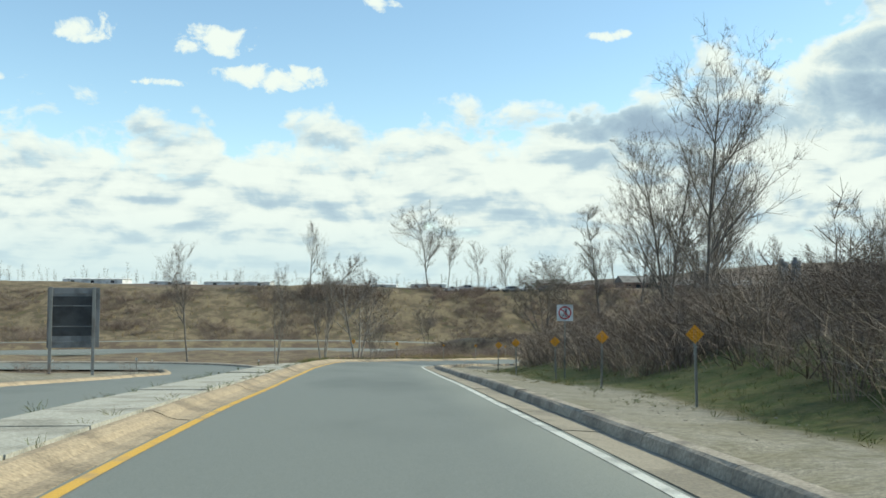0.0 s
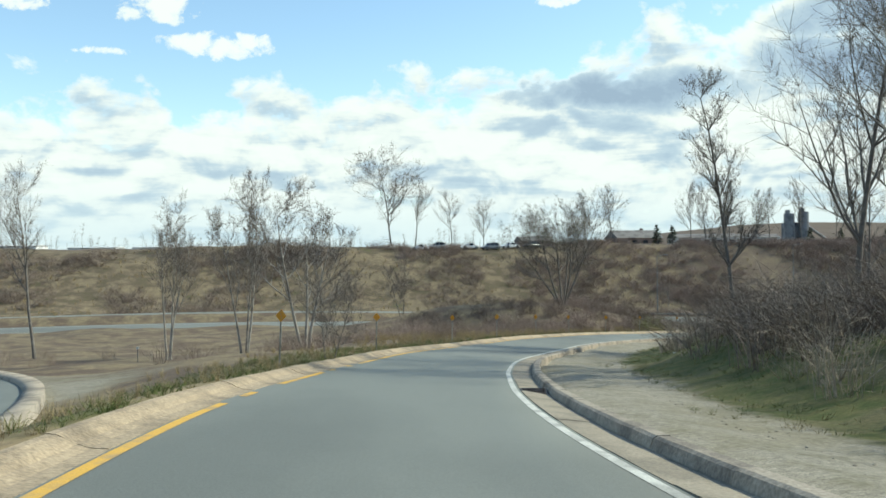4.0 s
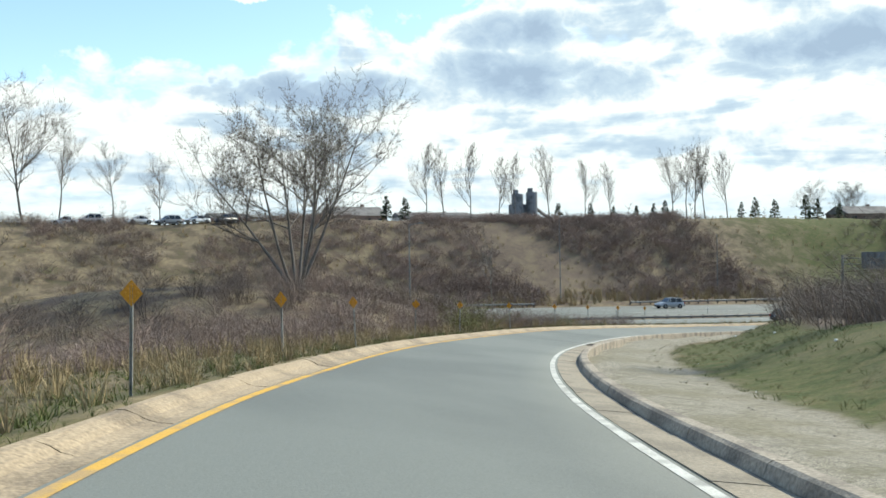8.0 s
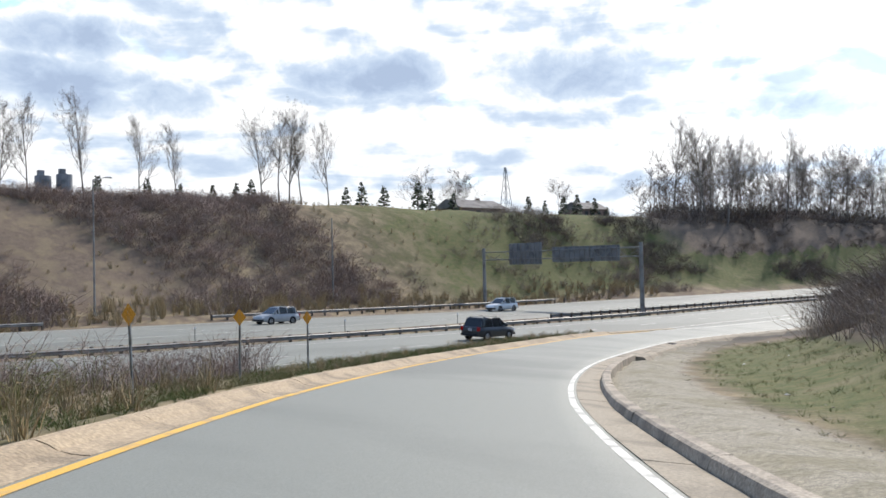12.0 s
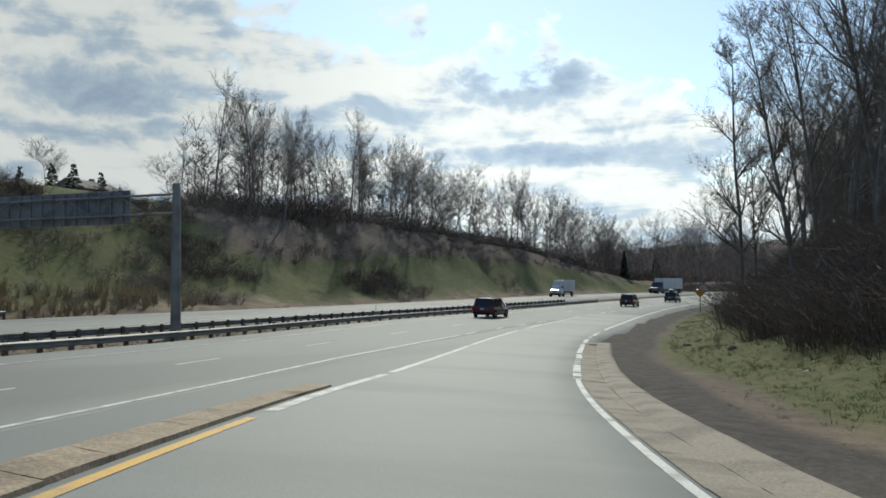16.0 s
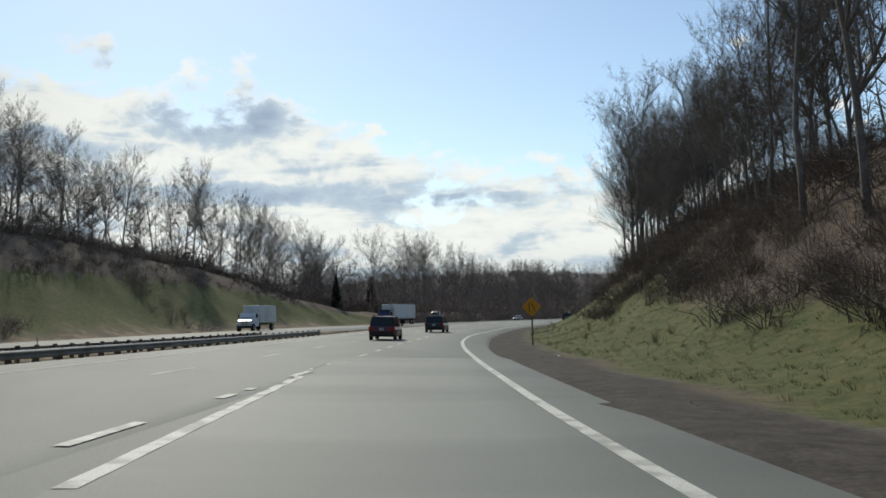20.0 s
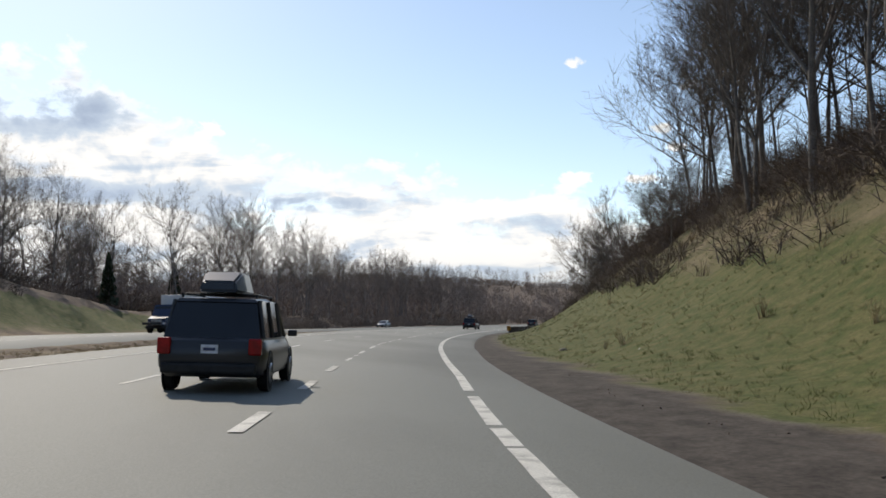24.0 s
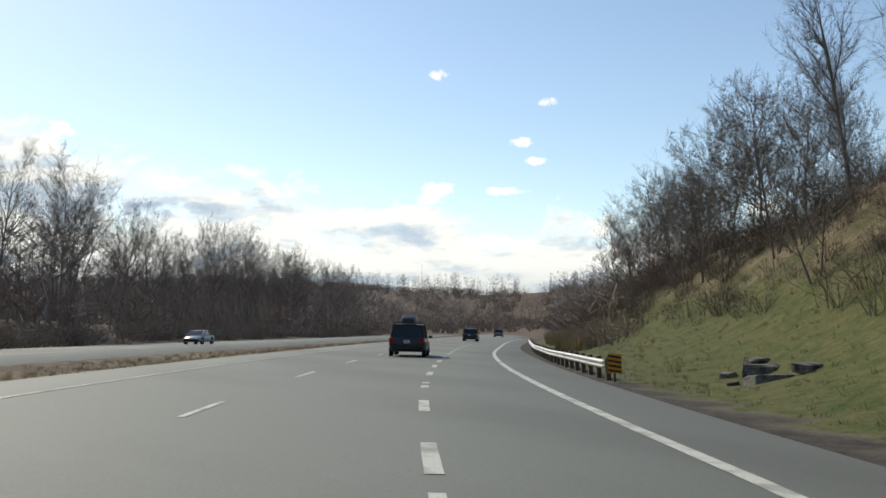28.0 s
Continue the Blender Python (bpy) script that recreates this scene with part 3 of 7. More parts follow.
right_line = lerp([(-4, 2.55), (1.7, 2.6), (2.7, 2.72), (3.5, 2.68), (4.5, 2.4), (5.6, 2.05), (6.2, 1.98), (6.8, 2.18), (7.5, 2.48), (8.2, 2.52), (9.0, 2.37), (9.6, 2.35), (10.5, 2.22), (11.3, 2.22), (12.5, 2.05), (13.2, 1.92), (14.2, 2.1), (15.5, 2.37), (16.5, 2.25), (17.0, 2.32), (17.5, 2.44), (18.4, 2.75), (18.9, 2.72), (19.5, 2.45), (20.4, 2.48), (21.4, 2.47), (22.3, 2.3), (23.4, 1.85), (24.3, 1.72), (24.6, 1.95), (25.1, 2.5), (25.7, 2.85), (26.4, 3.1), (27.5, 3.42), (28.4, 3.57), (29, 3.5), (36, 3.4)])
lane_line = lerp([(-190, 2.4), (86, 2.4), (101, 1.0), (111, 0.6), (122, 0.05), (132, 0.0), (145, 0.35), (156, 0.45), (165, 0.35), (176, 0.12), (194, 0.1), (240, -0.1), (250, 0.1), (266, 0.0), (283, -0.3), (293, -0.13), (300, 0.0), (330, 0.15), (345, 0.05), (700, 0.0)])
wing = lerp([(19.25, 0.14), (20.3, 1.35)])
gap = lerp([(-200, 2.9), (86, 2.9), (101, 1.6), (112, 1.0), (124, 0.6), (134, 0.5), (147, 0.85), (165, 0.85), (174, 0.7), (186, 6.0), (200, 5.6), (238, 5.0), (284, 4.95), (330, 5.3), (780, 5.2)])
settle = lerp([(19.6, 0.0), (20.2, 0.12), (20.9, 0.85), (21.4, 1.0), (23.0, 1.0)])
rise = lerp([(21.5, 0.012), (22.0, 0.012), (22.2, -0.08)])


def joined(s, d):
    """By how much the ramp's surface gives way to come level with the highway where they join."""
    if s < 19.6:
        return 0.0
    q = spot(RAMP, s, d, -bank_ramp(s) * max(-12.0, min(d, 8.0)))
    hd, _, hs, _ = (float(v[0]) for v in near(HWY, np.array([q.x]), np.array([q.y])))
    top = float(np.interp(hs, HS, HP[:, 2])) - 0.012 - 0.018 * max(hd, 0.0) / 6.0 - bank_highway(hs) * max(-12.0, min(hd, 8.0))
    return settle(s) * (top + rise(s) - q.z)


ribbon("ramp_road", RAMP, -4, 22.3, lambda s: [(d, z + joined(s, d)) for d, z in ((left_line(s) - (0.14 if s < 16.4 else 0.12), 0.0), (-1.5, 0.012 * (1 - settle(s))), (0, 0.02 * (1 - settle(s))), (1.5, 0.012 * (1 - settle(s))), (right_line(s) + wing(s), 0.0), (right_line(s) + wing(s) + 0.3, -0.26))], ASPHALT, "smooth grey asphalt of the curving ramp", "road")
ribbon("highway_road", HWY, -190, 780, lambda s: [(-10.0, -0.3), (-9.6, -0.02), (-7.3, -0.012), (-3.6, -0.012), (0.0, -0.012), (gap(s), -0.03), (gap(s) + 0.35, -0.3)], ASPHALT_OLD, "worn grey asphalt of the near carriageway", "road")
ribbon("far_carriageway", HWY, -190, 780, lambda s: [(-40.2, -0.45), (-39.5, -0.03), (-30, 0.03), (-19.0, -0.03), (-18.2, -0.45)], ASPHALT_OLD, "pale worn asphalt of the far carriageway", "road")


def gore():
    """Wedge of asphalt between the ramp's left line and the highway's edge line."""
    V, F, n = [], [], 6
    sts = np.linspace(16.2, 21.7, 60)
    for k, st in enumerate(sts):
        a = spot(RAMP, st, left_line(st) - 0.08)
        a.z += 0.002 - bank_ramp(st) * left_line(st) + joined(st, left_line(st) - 0.08)
        i = int(((HP[:, :2] - np.array([[a.x, a.y]])) ** 2).sum(1).argmin())
        b = Vector((HP[i, 0], HP[i, 1], HP[i, 2]))
        t = Vector((HN[i, 1], -HN[i, 0], 0))
        b += t * (a - b).dot(t)
        b.z = float(np.interp(HS[i], HS, HP[:, 2])) - 0.034 - bank_highway(HS[i]) * (lane_line(HS[i]) + 0.25)
        b -= Vector((HN[i, 0], HN[i, 1], 0)) * (lane_line(HS[i]) + 0.25)
        for j in range(n + 1):
            p = a.lerp(b, j / n)
            V.append((p.x, p.y, p.z))
        if k:
            o = k * (n + 1)
            for j in range(n):
                F.append((o - n - 1 + j, o + j, o + j + 1, o - n - 1 + j + 1))
    return tagged(link("gore_road", mesh("gore_road", V, F, ASPHALT_OLD)), "worn asphalt wedge between ramp and highway", "road", kind="structure")


gore()


def stripe(name, line, st0, st1, at, width, mat, label, step=0.5, up=0.018, dash=None, wear=0.0, seed=1, lay=False):
    """A painted line, in dashes if asked, with worn gaps."""
    P, S, Nn = line
    rng = random.Random(seed)
    ln = np.concatenate([[0], np.cumsum(np.linalg.norm(np.diff(P[:, :2], axis=0), axis=1))])
    a, b = np.interp([st0, st1], S, ln)
    V, F = [], []
    tilt_at = bank_ramp if line is RAMP else bank_highway
    m, prev = a, None
    while m < b:
        on = (not dash) or ((m - a) % sum(dash)) < dash[0]
        if wear and rng.random() < wear:
            on = False
        if on:
            s = float(np.interp(m, ln, S))
            c, nx, ny = (float(np.interp(m, ln, q)) for q in (P[:, 2], Nn[:, 0], Nn[:, 1]))
            x, y = float(np.interp(m, ln, P[:, 0])), float(np.interp(m, ln, P[:, 1]))
            k = len(V)
            for e in (-0.5, 0.5):
                r = at(s) + width * e * (1 + (rng.random() - 0.5) * wear)
                px, py, pz = x - r * nx, y - r * ny, c + up - tilt_at(s) * max(-12.0, min(r, 8.0))
                if line is HWY and 0.0 < r:
                    pz -= 0.018 * min(r / gap(s), 1.0)
                if lay:
                    hd, _, hs, _ = (float(q[0]) for q in near(HWY, np.array([px]), np.array([py])))
                    top = float(np.interp(hs, HS, HP[:, 2])) - 0.012 - 0.018 * hd / gap(hs) - bank_highway(hs) * max(-12.0, min(hd, 8.0)) + up
                    pz = pz + joined(s, r) if s < 21.9 else top + 0.012 * (s < 22.2)
                elif line is RAMP:
                    pz += joined(s, r)
                V.append((px, py, pz))
            if prev is not None:
                F.append((prev, prev + 1, k + 1, k))
            prev = k
        else:
            prev = None
        m += step
    return tagged(link(name, mesh(name, V, F, mat)), label, "road marking", kind="structure")


stripe("yellow_edge_line", RAMP, -4, 5.2, left_line, 0.15, YELLOW_PAINT, "yellow painted edge line", up=0.008)
stripe("worn_yellow_line", RAMP, 5.2, 6.4, left_line, 0.15, YELLOW_PAINT, "broken, worn yellow edge line", up=0.008, wear=0.28, seed=4)
stripe("yellow_edge_line", RAMP, 6.4, 7.8, left_line, 0.15, YELLOW_PAINT, "yellow painted edge line", up=0.008)
stripe("worn_yellow_line", RAMP, 7.8, 8.3, left_line, 0.12, YELLOW_PAINT, "broken, worn yellow edge line", up=0.008, wear=0.6, seed=5)
stripe("yellow_edge_line", RAMP, 8.3, 16.8, left_line, 0.15, YELLOW_PAINT, "yellow painted edge line along the kerb", up=0.008)
stripe("white_edge_line", RAMP, -4, 17.6, right_line, 0.13, WHITE_PAINT, "white painted edge line beside the gutter", up=0.007)
stripe("white_edge_blocks", RAMP, 17.6, 20.0, right_line, 0.24, WHITE_PAINT, "broad, worn white edge line", up=0.012, wear=0.13, seed=3, step=0.35)
stripe("white_edge_line", RAMP, 20.15, 36.0, right_line, 0.23, WHITE_PAINT, "broad white edge line, worn in places", lay=True, up=0.009, wear=0.012, seed=8, step=0.7)
stripe("gore_line", RAMP, 16.85, 21.7, left_line, 0.22, WHITE_PAINT, "broad white line between ramp and gore", up=0.007, wear=0.05, seed=6)
stripe("solid_lane_line", HWY, -190, 142, lane_line, 0.16, WHITE_PAINT, "solid white edge line of the highway", up=-0.005)
stripe("joining_dashes", HWY, 143, 262, lane_line, 0.2, WHITE_PAINT, "broad white dashes beside the joining lane", up=0.004, dash=(3.0, 3.6), wear=0.05, seed=2)
stripe("worn_joining_line", HWY, 262, 330, lane_line, 0.15, WHITE_PAINT, "patched and worn white lane line", up=-0.004, dash=(5.0, 1.2), wear=0.24, seed=9)
stripe("joining_dashes", HWY, 330, 420, lane_line, 0.2, WHITE_PAINT, "broad white dashes beside the joining lane", up=-0.004, dash=(3.0, 3.6), wear=0.08, seed=12)
stripe("lane_dashes", HWY, -190, 700, lambda s: lane_line(s) - 3.68, 0.12, WHITE_PAINT, "white dashes between the lanes", up=-0.004, dash=(3.8, 8.4))
stripe("median_line", HWY, -190, 700, lambda s: -7.45, 0.12, WHITE_PAINT, "pale line along the median", up=-0.002)
for off in (-22.0, -37.0):
    stripe("far_edge_line", HWY, -190, 700, lambda s, off=off: off, 0.14, WHITE_PAINT, "white edge line of the far carriageway", up=0.05)
for off in (-25.7, -29.4, -33.1):
    stripe("far_lane_dashes", HWY, -190, 700, lambda s, off=off: off, 0.12, WHITE_PAINT, "white dashes of the far carriageway", up=0.06, dash=(3.8, 8.4))


def kerb(name, st0, st1, profile, mat, length, label, seed):
    """A kerb in cast lengths with open joints; every length is a piece of its own."""
    P, S, Nn = RAMP
    rng = random.Random(seed)
    ln = np.concatenate([[0], np.cumsum(np.linalg.norm(np.diff(P[:, :2], axis=0), axis=1))])
    a, b = np.interp([st0, st1], S, ln)
    root = tagged(new(name), label, "kerb", kind="structure")
    m = a
    while m < b:
        e = min(m + length * rng.uniform(0.85, 1.15), b)
        V, F, prev = [], [], None
        lift, shove = rng.uniform(-0.005, 0.005), rng.uniform(-0.008, 0.008)
        rows = []
        n = max(3, int((e - m) / 0.8) + 1)
        for q in np.linspace(m, e - rng.choice([0.01, 0.012, 0.02]), n):
            s = float(np.interp(q, ln, S))
            x, y, z = (float(np.interp(q, ln, P[:, i])) for i in range(3))
            nx, ny = float(np.interp(q, ln, Nn[:, 0])), float(np.interp(q, ln, Nn[:, 1]))
            k = len(V)
            rows = profile(s)
            for r, u in rows:
                r += shove + rng.uniform(-0.006, 0.006)
                V.append((x - r * nx, y - r * ny, z + u + lift - bank_ramp(s) * r + rng.uniform(-0.004, 0.004)))
            if prev is not None:
                for j in range(len(rows) - 1):
                    F.append((prev + j, prev + j + 1, k + j + 1, k + j))
            prev = k
        F.append(tuple(range(len(rows)))[::-1])
        F.append(tuple(range(prev, prev + len(rows))))
        link("kerb_length", mesh("kerb_length", V, F, mat, False), root)
        m = e
    return root


kerb("kerb_left", -4, 16.35, lambda s: [(left_line(s) - 0.84, -0.4), (left_line(s) - 0.82, 0.13), (left_line(s) - 0.78, 0.15), (left_line(s) - 0.68, 0.145), (left_line(s) - 0.55, 0.1), (left_line(s) - 0.46, 0.05), (left_line(s) - 0.32, 0.015), (left_line(s) - 0.13, 0.006), (left_line(s) - 0.13, -0.15)],
     CONCRETE, 2.6, "low tan concrete kerb, cracked, with open joints", 5)
fade = lerp([(16.3, 0.75), (16.7, 0.35), (17.2, 0.12), (18.9, 1.0), (19.3, 0.1)])
kerb("kerb_nose", 16.37, 17.2, lambda s: [(left_line(s) - 0.84, -0.3), (left_line(s) - 0.82, 0.13 * fade(s)), (left_line(s) - 0.72, 0.15 * fade(s)), (left_line(s) - 0.52, 0.09 * fade(s)), (left_line(s) - 0.3, 0.02), (left_line(s) - 0.28, -0.15)],
     CONCRETE, 1.3, "broken low end of the tan kerb", 15)
kerb("gutter_right", -4, 19.3, lambda s: [(right_line(s) + 0.13, -0.15), (right_line(s) + 0.13, 0.012), (right_line(s) + 0.45, -0.004), (right_line(s) + 0.72, -0.02), (right_line(s) + 0.72, -0.15)],
     GUTTER, 2.8, "tan concrete gutter pan with grit", 6)
kerb("kerb_right", -4, 14.9, lambda s: [(right_line(s) + 0.725, -0.15), (right_line(s) + 0.725, -0.015), (right_line(s) + 0.77, 0.11), (right_line(s) + 0.82, 0.14), (right_line(s) + 0.98, 0.145), (right_line(s) + 1.02, 0.12), (right_line(s) + 1.03, -0.3)],
     KERB_DARK, 2.8, "weathered dark concrete kerb", 7)
kerb("sloped_kerb", 14.9, 19.3, lambda s: [(right_line(s) + 0.725, -0.15), (right_line(s) + 0.725, -0.015), (right_line(s) + 0.95, 0.06 * (fade(s) if s > 18.9 else 1)), (right_line(s) + 1.3, 0.07 * (fade(s) if s > 18.9 else 1)), (right_line(s) + 1.42, 0.03 * (fade(s) if s > 18.9 else 1)), (right_line(s) + 1.6, -0.2)],
     GUTTER, 2.8, "broad sloped concrete kerb, broken at its end", 8)


def slab_island():
    """Concrete traffic island between the two ramps, in cast slabs."""
    root = tagged(new("traffic_island"), "grey concrete island with weedy joints", "traffic island", kind="structure")
    rng = random.Random(3)
    st = -3.8
    while st < 4.75:
        w = 1.45 if st < 3.8 else 1.45 * (5.1 - st) / 1.3
        nxt = st + 0.26
        q = []
        for s, d in ((st, -4.17), (nxt - 0.006, -4.17), (nxt - 0.006, -4.17 - w), (st, -4.17 - w)):
            off = left_line(s) + 3.3
            v = spot(RAMP, s, d + off)
            q.append(v)
        h = 0.165 + rng.uniform(-0.012, 0.012)
        V = [(v.x, v.y, v.z + h) for v in q] + [(v.x, v.y, v.z - 0.4) for v in q]
        F = [(0, 1, 2, 3)[::-1], (0, 1, 5, 4), (1, 2, 6, 5), (2, 3, 7, 6), (3, 0, 4, 7)]
        link("slab", mesh("slab", V, F, CONCRETE_GREY, False), root)
        st = nxt


slab_island()
verge = ribbon("left_verge", RAMP, 4.3, 16.4, lambda s: [(left_line(s) - 3.0, -0.55), (left_line(s) - 2.0, -0.12), (left_line(s) - 1.4, 0.05), (left_line(s) - 0.82, 0.12), (left_line(s) - 0.8, -0.25)], GROUND, "narrow verge of dry grass behind the kerb", "verge")
for attribute, value in (("green", 0.3), ("gravel", 0.12), ("wooded", 0.0)):
    a = verge.data.attributes.new(attribute, "FLOAT", "POINT")
    a.data.foreach_set("value", [value] * len(verge.data.vertices))
ribbon("side_ramp_road", LOOPLINE, 0, 8, lambda s: [(-3.3, 0.12), (0, 0.15), (3.3, 0.12)], ASPHALT, "grey asphalt of the neighbouring ramp", "road")
ribbon("side_ramp_kerb", LOOPLINE, 0, 4.6, lambda s: [(-3.9, -0.3), (-3.85, 0.24), (-3.5, 0.24), (-3.3, 0.1), (-3.3, -0.2)], CONCRETE, "pale tan kerb of the neighbouring ramp", "kerb")
ribbon("side_ramp_outer_kerb", LOOPLINE, 3.4, 8, lambda s: [(3.3, -0.2), (3.3, 0.2), (3.5, 0.27), (3.9, 0.27), (3.95, -0.3)], KERB_DARK, "dark kerb round the bend of the neighbouring ramp", "kerb")


# ---- scattered growth: many small pieces joined into one mesh ----
def raw_mesh(name, V, F, mat, smooth_faces=False):
    V, F = np.asarray(V, np.float32), np.asarray(F, np.int32)
    n = F.shape[1]
    me = bpy.data.meshes.new(name)
    me.vertices.add(len(V))
    me.vertices.foreach_set("co", V.ravel())
    me.loops.add(F.size)
    me.loops.foreach_set("vertex_index", F.ravel())
    me.polygons.add(len(F))
    me.polygons.foreach_set("loop_start", np.arange(0, F.size, n, dtype=np.int32))
    if smooth_faces:
        me.polygons.foreach_set("use_smooth", np.ones(len(F), dtype=bool))
    me.update(calc_edges=True)
    me.materials.append(mat)
    return me


def shrub_shape(seed, stems=70, height=1.0, spread=0.75, width=0.012, forks=2):
    """A bare bush of arching stems with side twigs, about one metre high, as triangles."""
    r = np.random.RandomState(seed)
    V, F = [], []

    def blade(p, q, w0, w1):
        d = q - p
        s = np.cross(d, r.normal(size=3))
        s /= np.linalg.norm(s) + 1e-9
        k = len(V)
        V.extend([p - s * w0, p + s * w0, q + s * w1, q - s * w1])
        F.extend([(k, k + 1, k + 2), (k, k + 2, k + 3)])

    for _ in range(stems):
        a, rad = r.uniform(0, 2 * np.pi), r.uniform(0, 0.4) * spread
        p = np.array([np.cos(a) * rad, np.sin(a) * rad, -0.05])
        a += r.normal(0, 0.9)
        out = np.array([np.cos(a), np.sin(a), 0]) * r.uniform(0.0, spread)
        h = height * r.uniform(0.35, 1.05) ** 0.8
        m = p + out * r.uniform(0.15, 0.6) + np.array([0, 0, h * r.uniform(0.4, 0.65)])
        e = p + out * r.uniform(0.6, 1.15) + np.array([r.normal(0, 0.1 * spread), r.normal(0, 0.1 * spread), h])
        blade(p, m, width, width * 0.7)
        blade(m, e, width * 0.7, width * 0.2)
        for k in range(forks):
            b = (p + (m - p) * r.uniform(0.4, 1)) if k % 3 == 2 else (m + (e - m) * r.uniform(0, 0.9))
            blade(b, b + np.array([r.normal(0, 0.2) * (0.4 + spread), r.normal(0, 0.2) * (0.4 + spread), r.uniform(-0.04, 0.3)]) * height, width * 0.5, width * 0.12)
    return np.array(V), np.array(F)


def scatter(name, shapes, spots, mat, label, category, seed=0):
    """One object of kind stuff: copies of the shapes at (x, y, z, size)."""
    r = np.random.RandomState(seed)
    VV, FF, n = [], [], 0
    for x, y, z, s in spots:
        V, F = shapes[r.randint(len(shapes))]
        a = r.uniform(0, 2 * np.pi)
        c, si = np.cos(a), np.sin(a)
        sx = s * r.uniform(0.85, 1.3)
        W = np.empty_like(V)
        W[:, 0] = (V[:, 0] * c - V[:, 1] * si) * sx + x
        W[:, 1] = (V[:, 0] * si + V[:, 1] * c) * sx + y
        W[:, 2] = V[:, 2] * s + z
        VV.append(W)
        FF.append(F + n)
        n += len(V)
    if not VV:
        return None
    return tagged(link(name, raw_mesh(name, np.concatenate(VV), np.concatenate(FF), mat)), label, category, kind="stuff")


def sow(n, seed, line, st, d, size, keep=None, median=False):
    """Random places in a band along a line: n places, stations, distances to the right."""
    r = np.random.RandomState(seed)
    P, S, Nn = line
    a = r.uniform(st[0], st[1], n)
    b = r.uniform(d[0], d[1], n)
    X = np.interp(a, S, P[:, 0]) - b * np.interp(a, S, Nn[:, 0])
    Y = np.interp(a, S, P[:, 1]) - b * np.interp(a, S, Nn[:, 1])
    ok = np.ones(n, bool) if keep is None else keep(X, Y)
    rd, _, rs, _ = near(RAMP, X, Y)
    hd = near(HWY, X, Y)[0]
    ld = near(LOOPLINE, X, Y)[0]
    edge = np.array([left_line(q) for q in rs]) - 0.9
    ok &= ((rd < edge) | (rd > 5.2)) & ((-hd < -6.5) | (-hd > 41.5) | (median & (-hd > 10.2) & (-hd < 18.0)) | (median & (-hd < -3.7))) & (np.abs(ld) > 4.3)
    X, Y = X[ok], Y[ok]
    z = terrain(X, Y)[0]
    rd, rs, edge = rd[ok], rs[ok], edge[ok]
    bank = np.interp(rs, RS, RP[:, 2]) + np.interp(edge - rd, [0.0, 0.5, 1.1], [0.12, 0.05, -0.12]) - np.interp(rs, [2.5, 5.0], [0.0, 0.045]) * rd
    z = np.where((edge - rd > 0) & (edge - rd < 1.2) & (rs > 4.4) & (rs < 16.3), np.maximum(z, bank - 0.02), z)
    return np.stack([X, Y, z, r.uniform(size[0], size[1], len(X))], 1)


def patchy(scale, cut, seed=0):
    """Keeps places in patches, by a noise over the plan."""
    def keep(X, Y):
        v = np.array([noise.noise(Vector((x * scale, y * scale, seed * 7.7))) for x, y in zip(X, Y)])
        return v > cut
    return keep


BUSH = [shrub_shape(s, 40, 1.0, 0.95, 0.0058, 3) for s in range(7)]
def ground_level(x, y):
    return float(terrain([x], [y])[0][0])


SPRIG = [shrub_shape(90 + s, 20, 1.0, 0.9, 0.0075, 7) for s in range(4)]
THICKET = [shrub_shape(100 + s, 16, 1.0, 1.0, 0.03, 2) for s in range(4)]
COARSE = [shrub_shape(20 + s, 20, 0.9, 1.15, 0.0145, 3) for s in range(5)]
WEED = [shrub_shape(40 + s, 26, 1.0, 0.45, 0.012, 1) for s in range(3)]
REED = [shrub_shape(60 + s, 34, 1.0, 0.3, 0.012, 0) for s in range(3)]
BLADES = [shrub_shape(120 + s, 8, 1.0, 1.3, 0.03, 0) for s in range(5)]
TUFT = [shrub_shape(80 + s, 16, 1.0, 1.1, 0.022, 0) for s in range(3)]

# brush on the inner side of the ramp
# Added inside the brush to hold light back; its colour carries the shade
scatter("bank_thicket", BUSH, sow(380, 89, RAMP, (-2.5, 7.0), (9.6, 26), (0.8, 2.2)), BRUSH_SHADED, "tangled stems deep in the brush, coloured dark for shade", "brush", 89)
scatter("shaded_brush_bank", BUSH, sow(420, 87, RAMP, (-2.5, 6.5), (9.2, 24), (1.0, 2.6)), BRUSH_SHADED, "dense bare stems on the bank, with shade in their colour", "brush", 87)
scatter("brush_inner_bank", BUSH, sow(420, 1, RAMP, (-2.5, 7.5), (8.8, 24), (0.9, 2.7)), BRUSH, "dense bare brown brush on the bank", "brush", 1)
scatter("pale_brush_bank", BUSH, sow(200, 21, RAMP, (-2.5, 9), (8.4, 20), (0.5, 2.0)), BRUSH_PALE, "pale dry stems among the brush", "brush", 21)
scatter("brush_inner_bend", BUSH, sow(620, 2, RAMP, (6.5, 17.5), (11, 26), (1.4, 2.6)), BRUSH, "dense bare brown brush inside the bend", "brush", 2)
# Extra stems for occlusion, their dark colour standing for shade
scatter("hill_foot_thicket", BUSH, sow(420, 90, RAMP, (15.4, 20.2), (12.5, 27), (1.5, 3.4)), BRUSH_SHADED, "tangled stems at the foot of the hill, coloured dark for shade", "brush", 90)
scatter("brush_hill_foot", BUSH, np.concatenate([sow(420, 22, RAMP, (16.6, 20.6), (11.0, 22), (1.2, 3.2)), sow(240, 88, RAMP, (14.5, 17.5), (13.0, 24), (1.4, 3.2))]), BRUSH_SHADED, "dense bare brush at the foot of the hill, with shade in its colour", "brush", 22)
